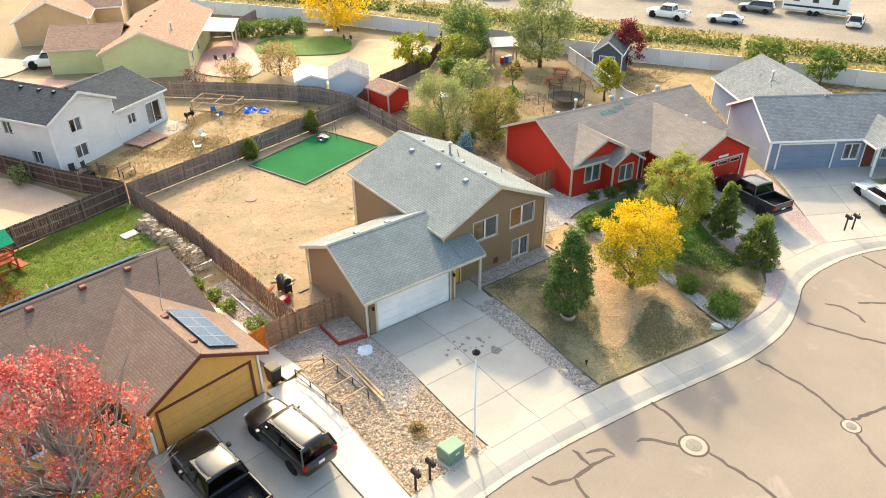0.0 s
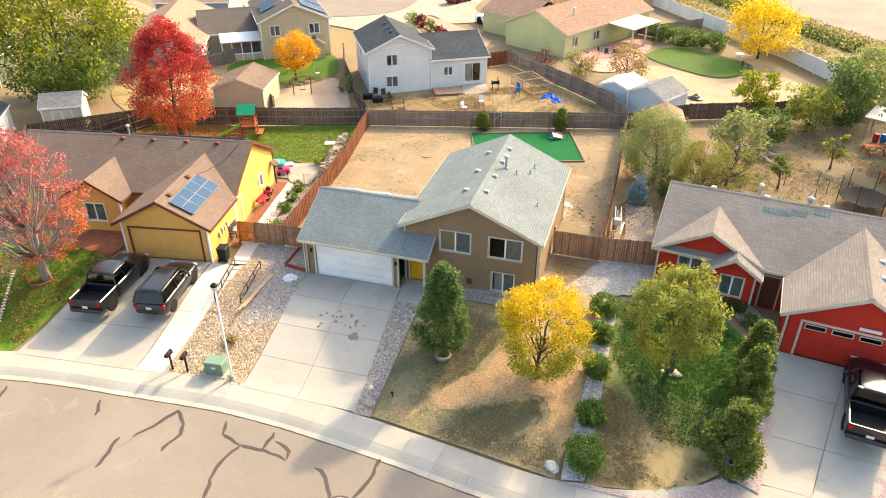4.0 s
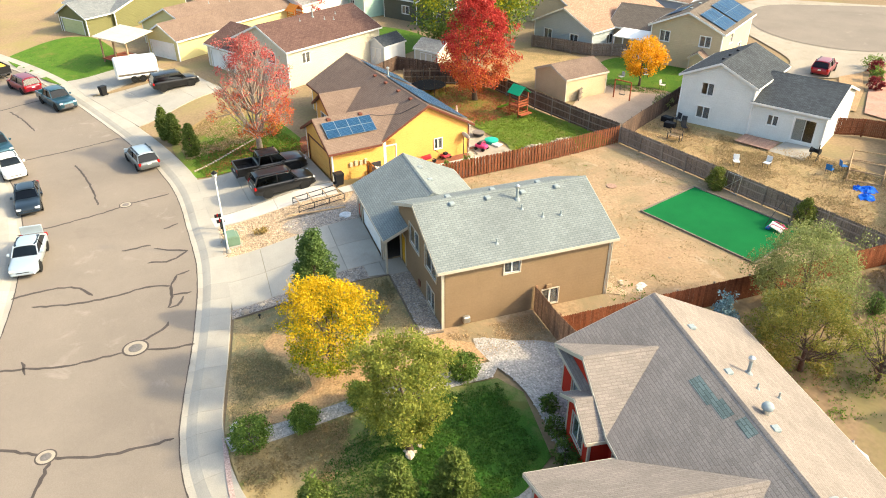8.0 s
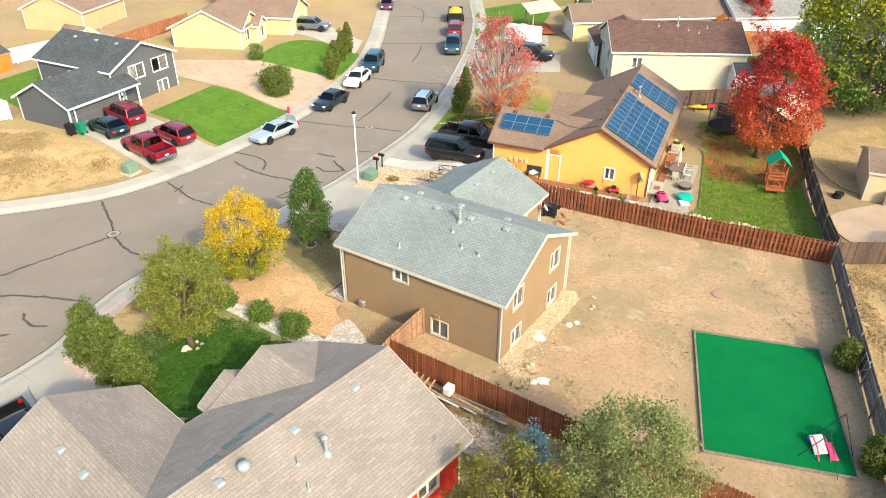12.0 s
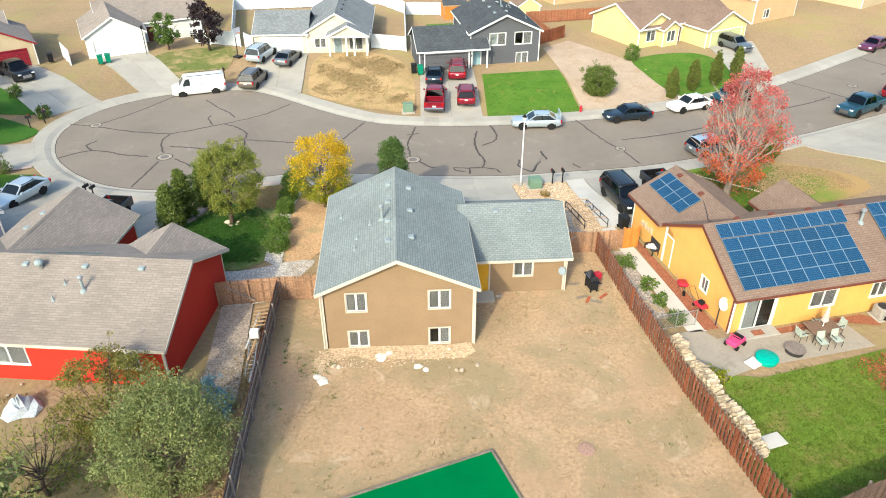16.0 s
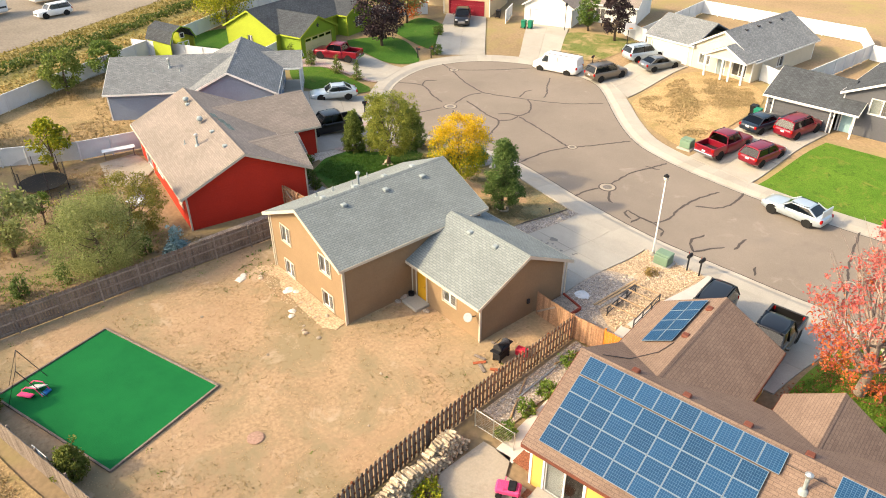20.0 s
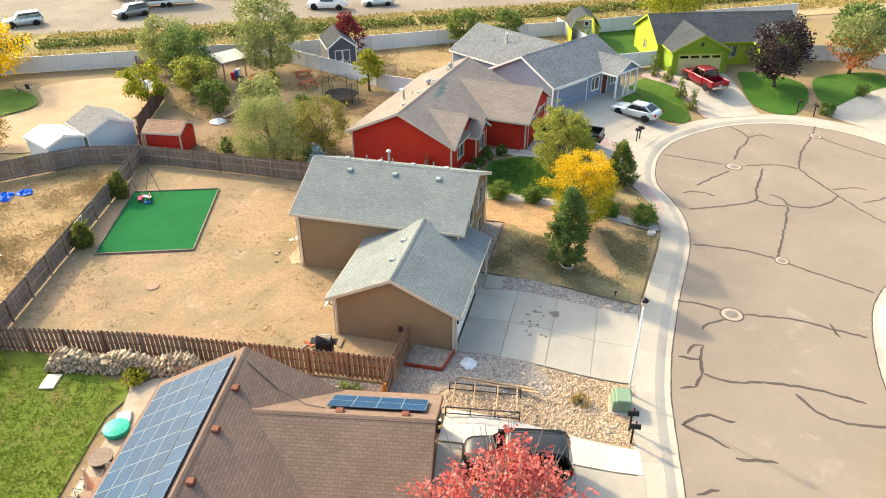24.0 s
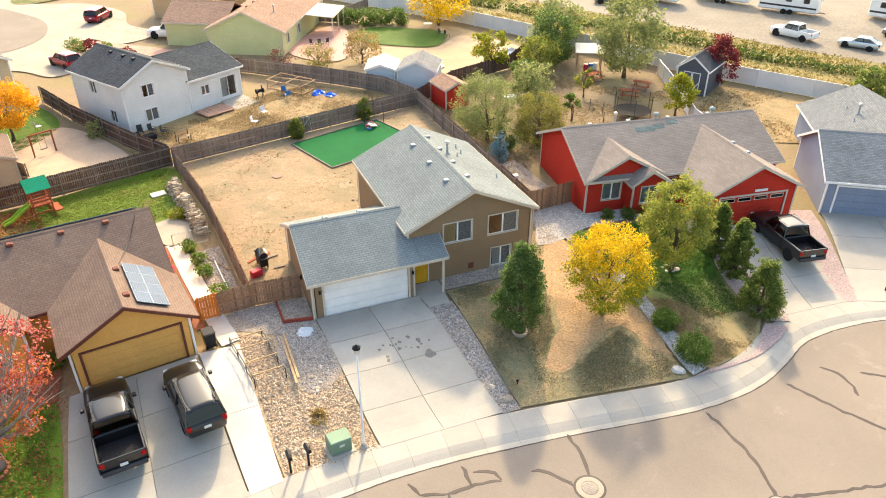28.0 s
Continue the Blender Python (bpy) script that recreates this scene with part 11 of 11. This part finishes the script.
part("pole", Shell().tube([(0, 0, 0), (0, 0, 3.2)], 0.04, 8), BLACK, sgn_)
part("head", Shell().block(-0.12, 0.12, -0.12, 0.12, 3.1, 3.5, 0.03), BLACK, sgn_)
pm = thing("timber_porch", -47.4, -16.6, H(-47.4, -16.6), 38, "unfinished timber porch with pale sheet roof", "porch")
part("deck", Shell().block(-2.6, 2.6, -1.6, 1.6, 0.3, 0.4, 0.02), REDWOOD, pm)
for ex in (-2.4, 0, 2.4):
    part("post", Shell().block(ex - 0.08, ex + 0.08, -1.5, -1.34, -0.1, 2.9, 0.01), WOOD, pm)
part("roof", Shell().slab([(-3.0, -2.0, 2.95), (3.0, -2.0, 2.95), (3.0, 2.0, 3.5), (-3.0, 2.0, 3.5)], 0.08), CREAMWALL, pm)

# orange play tower far behind the white house
ot = thing("play_set", -56.0, 4.8, H(-56.0, 4.8), 30, "orange cedar play tower with swing beam", "play set")
for ex in (-0.7, 0.7):
    for ey in (-0.7, 0.7):
        part("post", Shell().block(ex - 0.06, ex + 0.06, ey - 0.06, ey + 0.06, -0.05, 2.5, 0.01), FENCEORANGE, ot)
part("deck", Shell().block(-0.8, 0.8, -0.8, 0.8, 1.2, 1.3, 0.01), FENCEORANGE, ot)
for sgn in (1, -1):
    part("roof", Shell().slab([(-0.9, sgn * 0.9, 2.4), (0.9, sgn * 0.9, 2.4), (0.9, 0, 3.2), (-0.9, 0, 3.2)], 0.05), FENCEORANGE, ot)
part("swing_beam", Shell().beam((0.75, 0, 2.3), (3.4, 0, 2.3), 0.1, 0.12), FENCEORANGE, ot)
for ey in (-0.9, 0.9):
    part("leg", Shell().beam((3.3, 0, 2.3), (3.5, ey, 0), 0.09), FENCEORANGE, ot)
for z_ in (1.5, 1.75, 2.0):
    for ey in (-0.72, 0.72):
        part("rail", Shell().beam((-0.7, ey, z_), (0.7, ey, z_), 0.04, 0.14), FENCEORANGE, ot)

# ---- strewn small stuff: stones, dead grass, fallen leaves ----
rs9 = np.random.default_rng(77)


def places(pts, n, patchy=0.0, scale=1.0):
    """n random places inside an outline; patchy gathers them in drifts."""
    q = np.array(pts, float)
    out = np.empty((0, 2))
    ph = rs9.uniform(0, 6.28, 6)
    while len(out) < n:
        p = rs9.uniform(q.min(0), q.max(0), (n * 2, 2))
        ins = np.zeros(len(p), bool)
        for (x1, y1), (x2, y2) in zip(q, np.roll(q, -1, axis=0)):
            ins ^= ((y1 > p[:, 1]) != (y2 > p[:, 1])) & (p[:, 0] < (x2 - x1) * (p[:, 1] - y1) / (y2 - y1 + 1e-12) + x1)
        if patchy:
            u, v = p[:, 0] * scale, p[:, 1] * scale
            f = np.sin(u + ph[0] + 1.3 * np.sin(0.7 * v + ph[1])) * np.sin(0.9 * v + ph[2] + 1.1 * np.sin(0.8 * u + ph[3])) + 0.5 * np.sin(2.3 * u + ph[4]) * np.sin(2.1 * v + ph[5])
            ins &= rs9.uniform(-1, 1, len(p)) * (1.2 - patchy) + f * patchy > 0.1
        du, dv = p[:, 0] - TA[0], p[:, 1] - TA[1]
        eu, ev = np.array(TB) - TA, np.array(TD) - TA
        on_u, on_v = (du * eu[0] + dv * eu[1]) / (eu @ eu), (du * ev[0] + dv * ev[1]) / (ev @ ev)
        ins &= ~((np.abs(on_u - 0.5) < 0.53) & (np.abs(on_v - 0.5) < 0.53))
        out = np.concatenate([out, p[ins]])
    return out[:n]


def tufts(name, pts, n, material, label, blades=7, spread=0.1, high=0.09, size=0.05, patchy=0.6, scale=0.8, category="dead grass", dz=0.02):
    """Small tufts of blades on the ground."""
    c = np.repeat(places(pts, n, patchy, scale), blades, 0)
    k = np.repeat(rs9.uniform(0.4, 1.3, n), blades)
    c = c + rs9.normal(0, 1, c.shape) * (spread * k)[:, None]
    z = land(c[:, 0], c[:, 1]) + dz + rs9.uniform(0, 1, len(c)) * high * k
    me = leaves_mesh(name, np.column_stack([c, z]), size, material, rs9)
    return tagged(new(name, me), label, category, kind="stuff")


def stones(name, pts, n, lo, hi, material, label, patchy=0.0, dz=0.03, category="stones"):
    """Loose rounded stones, half sunk in the ground."""
    c = places(pts, n, patchy)
    z = land(c[:, 0], c[:, 1]) + dz
    r = rs9.uniform(lo, hi, n)
    a = rs9.uniform(0, 6.28, n)
    base = np.array([(1, 0, 0), (0.3, 0.8, 0.1), (-0.8, 0.5, 0), (-0.7, -0.6, 0.1), (0.4, -0.85, 0), (0.35, 0.1, 0.62), (-0.35, 0.0, 0.55)])
    v = base[None] * rs9.uniform(0.7, 1.25, (n, 7, 3)) * r[:, None, None]
    x = v[:, :, 0] * np.cos(a)[:, None] - v[:, :, 1] * np.sin(a)[:, None] + c[:, :1]
    y = v[:, :, 0] * np.sin(a)[:, None] + v[:, :, 1] * np.cos(a)[:, None] + c[:, 1:]
    w = v[:, :, 2] + z[:, None] - 0.15 * r[:, None]
    verts = np.stack([x, y, w], 2).reshape(-1, 3)
    fb = np.array([(0, 1, 5), (1, 2, 6), (2, 3, 6), (3, 4, 6), (4, 0, 5), (1, 6, 5), (4, 5, 6)])
    f = (fb[None] + (np.arange(n) * 7)[:, None, None]).reshape(-1, 3)
    me = bpy.data.meshes.new(name)
    me.from_pydata(verts.tolist(), [], f.tolist())
    me.materials.append(material)
    return tagged(new(name, me), label, category, kind="stuff")


RIVERSTONE = shade("river_stones", (0.5, 0.38, 0.26), (0.4, 0.3, 0.21), big=3, fine=9, grain=0.25, bump=0.3, island=0.4)
GREYSTONE = shade("grey_stones", (0.36, 0.32, 0.29), (0.27, 0.24, 0.22), big=3, fine=9, grain=0.25, bump=0.3, island=0.45)
PALESTONE = shade("pale_stones", (0.5, 0.46, 0.42), (0.4, 0.36, 0.33), big=3, fine=9, grain=0.2, bump=0.3, island=0.35)
L_OLIVE = leafy("olive_dead_grass", (0.27, 0.2, 0.095), (0.36, 0.27, 0.14), 0.3)
L_TAN = leafy("tan_dead_grass", (0.38, 0.26, 0.14), (0.5, 0.36, 0.21), 0.3)
L_BLADE = leafy("lawn_blades", (0.075, 0.15, 0.014), (0.15, 0.22, 0.03), 0.4)
L_BLADEWARM = leafy("sunlit_blades", (0.105, 0.165, 0.016), (0.2, 0.245, 0.035), 0.4)
L_GREYOLIVE = leafy("grey_olive_grass", (0.17, 0.16, 0.08), (0.27, 0.235, 0.125), 0.25)
L_BLADEDARK = leafy("lush_blades", (0.035, 0.1, 0.013), (0.08, 0.145, 0.022), 0.4)
L_FALLEN = leafy("fallen_red_leaves", (0.2, 0.06, 0.03), (0.42, 0.15, 0.06), 0.1)

ROCKBED = [(-4.3, 0.3), (-2.5, -0.8), (-2.6, -3.2), (-1.7, -5.6), (0.35, -4.8), (0.65, -9.7), (-3.65, -9.8)]
stones("river_stones", ROCKBED, 4200, 0.03, 0.085, RIVERSTONE, "tan rounded river stones beside the driveway")
stones("grey_stones", [(-4.4, 2.2), (-0.15, 2.1), (-0.1, -0.1), (0.2, -4.4), (-1.6, -5.2), (-2.4, -3.0), (-2.3, -0.6)], 3000, 0.03, 0.075, GREYSTONE, "grey crushed stones beside the garage")
stones("grey_stones", [(6.4, -1.4), (7.8, -1.4), (7.95, -9.75), (7.15, -9.75)], 1200, 0.04, 0.09, GREYSTONE, "grey-brown stones along the driveway", dz=0.05)
stones("grey_stones", [(8.0, -0.1), (14.3, -0.1), (14.3, 1.1), (8.0, 1.1)], 700, 0.04, 0.08, GREYSTONE, "grey stones under the front windows", dz=0.06)
stones("pale_stones", [(17.8, 2.6), (18.9, 2.2), (18.75, -4), (18.5, -10.8), (17.7, -11.0), (17.95, -5)], 900, 0.04, 0.09, PALESTONE, "pale stones under the round bushes", dz=0.08)
stones("pale_stones", [(15.7, 2.5), (17.6, 2.6), (20.4, 3.4), (25.4, 2.9), (26.0, 4.3), (20.8, 5.0), (20.8, 6.8), (17.6, 6.4)], 1300, 0.04, 0.09, PALESTONE, "pale stones in the red house's side yard", dz=0.05)
stones("pink_stones", [(25.0, -4.5), (26.3, -1.5), (27.1, -1.2), (25.9, -9.2), (24.7, -8.8)], 700, 0.04, 0.09, PALESTONE, "pinkish stones under the junipers", dz=0.09)
stones("grey_stones", [(-3.5, 2.7), (-4.9, 2.7), (-5.5, 10.0), (-4.1, 10.1)], 900, 0.04, 0.09, GREYSTONE, "grey stones behind the fence")
stones("dirt_clods", [(-2.8, 3.5), (5.8, 7.5), (14, 12), (17.2, 7), (17.2, 30), (5.8, 27.3), (-5.5, 24.2), (-4.0, 16)], 1500, 0.015, 0.06, WOOD, "small clods and stones on the bare dirt", 0.3, 0.0)
stones("rubble", [(7.0, 11.6), (14.6, 11.6), (14.9, 12.9), (11.0, 13.2), (7.2, 12.7)], 700, 0.02, 0.07, RIVERSTONE, "tan rubble and stones under the back wall", 0.4, 0.0)

YARD = [(-3.0, 3.2), (0, 6.9), (6, 6.9), (6, 11.6), (14.4, 11.6), (14.5, 7), (17.2, 7), (17.2, 30.2), (5.8, 27.3), (-5.5, 24.2), (-4.1, 16)]
tufts("dead_grass", YARD, 800, L_OLIVE, "olive-brown dead grass on the bare dirt yard", 7, 0.14, 0.02, 0.04, 0.8, 0.55)
tufts("dead_grass", YARD, 900, L_TAN, "tan dead grass on the bare dirt yard", 6, 0.12, 0.012, 0.03, 0.5, 0.9)
tufts("green_weeds", [(13.2, 12.0), (17.0, 8), (17.0, 14), (14.5, 15)], 26, L_BLADE, "small green weeds beside the house", 12, 0.14, 0.12, 0.05, 0.5, category="weeds")
tufts("green_weeds", YARD, 18, L_BLADE, "small green weeds in the dirt yard", 9, 0.12, 0.08, 0.045, 0.5, category="weeds")
FRONT = [(8.1, -0.3), (14.5, -0.3), (17.7, 2.2), (17.6, -4), (17.1, -10.9), (12, -10.2), (8.1, -9.6)]
# Olive keeps to the lawn's shaded part; that shade is put into the colour.
OLIVEPART = [(8.1, -0.3), (13.8, -0.4), (13.0, -3.6), (12.2, -5.6), (10.4, -7.6), (11.0, -8.8), (15.6, -6.8), (17.2, -9.6), (17.0, -10.8), (12, -10.2), (8.1, -9.6)]
tufts("dead_grass", OLIVEPART, 5200, L_GREYOLIVE, "olive dry grass on the front lawn", 6, 0.12, 0.025, 0.035, 0.75, 0.7, dz=0.04)
tufts("dead_grass", FRONT, 1500, L_TAN, "tan dry grass on the front lawn", 6, 0.12, 0.025, 0.035, 0.6, 0.9, dz=0.04)
tufts("dead_grass", [(14.8, 1.0), (17.4, 2.6), (17.0, 6.4), (14.6, 6.4)], 500, L_TAN, "tan dry grass beside the house", 6, 0.12, 0.05, 0.045, 0.5)
tufts("lawn_grass", [(19.0, -3), (19.4, 2.3), (24.4, 2.2), (25.9, -0.2), (24.6, -4.5), (24.2, -7.5), (21.5, -7.5)], 4200, L_BLADEDARK, "lush dark grass on the lawn", 6, 0.12, 0.04, 0.045, 0.0, category="grass", dz=0.03)
tufts("dead_grass", [(18.9, -10.8), (18.9, -5), (21.5, -6.5), (24.2, -8.4), (22.4, -10.2)], 1300, L_OLIVE, "olive dry grass at the lawn's edge", 6, 0.12, 0.06, 0.05, 0.6, dz=0.03)
tufts("lawn_grass", [(-13.3, -10.6), (-13.3, -2.6), (-14.8, -1.5), (-20, -3.4), (-20, -11)], 4200, L_BLADE, "green grass on the front lawn", 6, 0.12, 0.04, 0.045, 0.0, category="grass", dz=0.03)
tufts("dead_grass", [(-17, -11.3), (-18, -3.4), (-26, -5.6), (-25.2, -9), (-21.5, -12)], 2200, L_TAN, "tan dead grass round the cypresses", 6, 0.14, 0.07, 0.055, 0.5, dz=0.03)
tufts("lawn_grass", [(-6.8, 15.7), (-16, 13.8), (-26, 11.3), (-24.8, 18.5), (-16.2, 20.9), (-6.5, 23.6)], 5200, L_BLADEWARM, "bright green grass on the back lawn", 6, 0.14, 0.04, 0.045, 0.0, category="grass", dz=0.03)
tufts("fallen_leaves", [(-14.0, 14.6), (-26, 11.6), (-24.8, 18.5), (-16.0, 20.7)], 2600, L_FALLEN, "red and brown fallen leaves under the maple", 3, 0.2, 0.02, 0.07, 0.7, category="leaves", dz=0.06)
tufts("fallen_leaves", [(-19, -10.8), (-12.9, -10.0), (-12.9, -1.6), (-19, -2.2)], 900, L_FALLEN, "pink-red fallen leaves under the maple", 3, 0.2, 0.02, 0.06, 0.6, category="leaves", dz=0.05)
STRAWYARD = [(-8.0, 27.4), (-5.6, 25.6), (5.5, 28.7), (16.4, 31.5), (14.6, 35.0), (9.0, 39.6), (2.6, 38.4), (-3.0, 34.6), (-9.2, 31.5)]
tufts("dead_grass", STRAWYARD, 3800, L_OLIVE, "olive dead grass behind the white house", 6, 0.16, 0.05, 0.06, 0.8, 0.6, dz=0.03)
tufts("dead_grass", STRAWYARD, 2600, L_TAN, "straw-coloured dead grass behind the white house", 6, 0.16, 0.05, 0.06, 0.5, 0.8, dz=0.03)
REDYARD = [(17.8, 8), (20.8, 14), (36, 14), (44, 26), (34, 36.5), (23, 34), (17.8, 30)]
tufts("dead_grass", REDYARD, 3200, L_OLIVE, "olive dry weeds in the red house's yard", 6, 0.18, 0.14, 0.07, 0.8, 0.4, dz=-0.03)
tufts("green_weeds", [(19, 15), (27, 15), (29, 24), (22, 27), (18.2, 24)], 420, L_BUSH, "green weeds under the trees", 10, 0.2, 0.25, 0.06, 0.7, 0.6, category="weeds", dz=-0.03)
tufts("dead_grass", [(8.6, -27.5), (8.9, -38.4), (12.6, -43.2), (18.7, -42.2), (19.2, -33.4), (16.6, -30.2)], 2200, L_OLIVE, "olive tufts on the dead front lawn", 6, 0.16, 0.08, 0.06, 0.8, 0.6, dz=0.03)
FIELD = [(58, 14.5), (65, 0), (56, -2.5), (50.5, 7.5), (44.5, 9.5), (39.5, 14.5), (46, 26.5), (50, 23.5)]
tufts("dead_grass", FIELD, 2400, L_OLIVE, "olive tufts in the dry field", 6, 0.25, 0.15, 0.09, 0.8, 0.3, dz=0.02)
PLASTER = shade("broken_plaster", (0.6, 0.57, 0.52), (0.5, 0.47, 0.42), big=3, fine=9, grain=0.12, bump=0.3, island=0.2)
for k, (sx, sy, r_) in enumerate(((14.2, 14.0, 0.34), (14.55, 13.65, 0.22), (11.2, 12.3, 0.36), (10.75, 12.05, 0.24), (9.2, 13.2, 0.24), (8.8, 13.5, 0.2))):
    crumple("plaster_chunk", sx, sy, r_, 0.09, PLASTER, "pale broken plaster lying on the dirt", "debris", 40 + k)
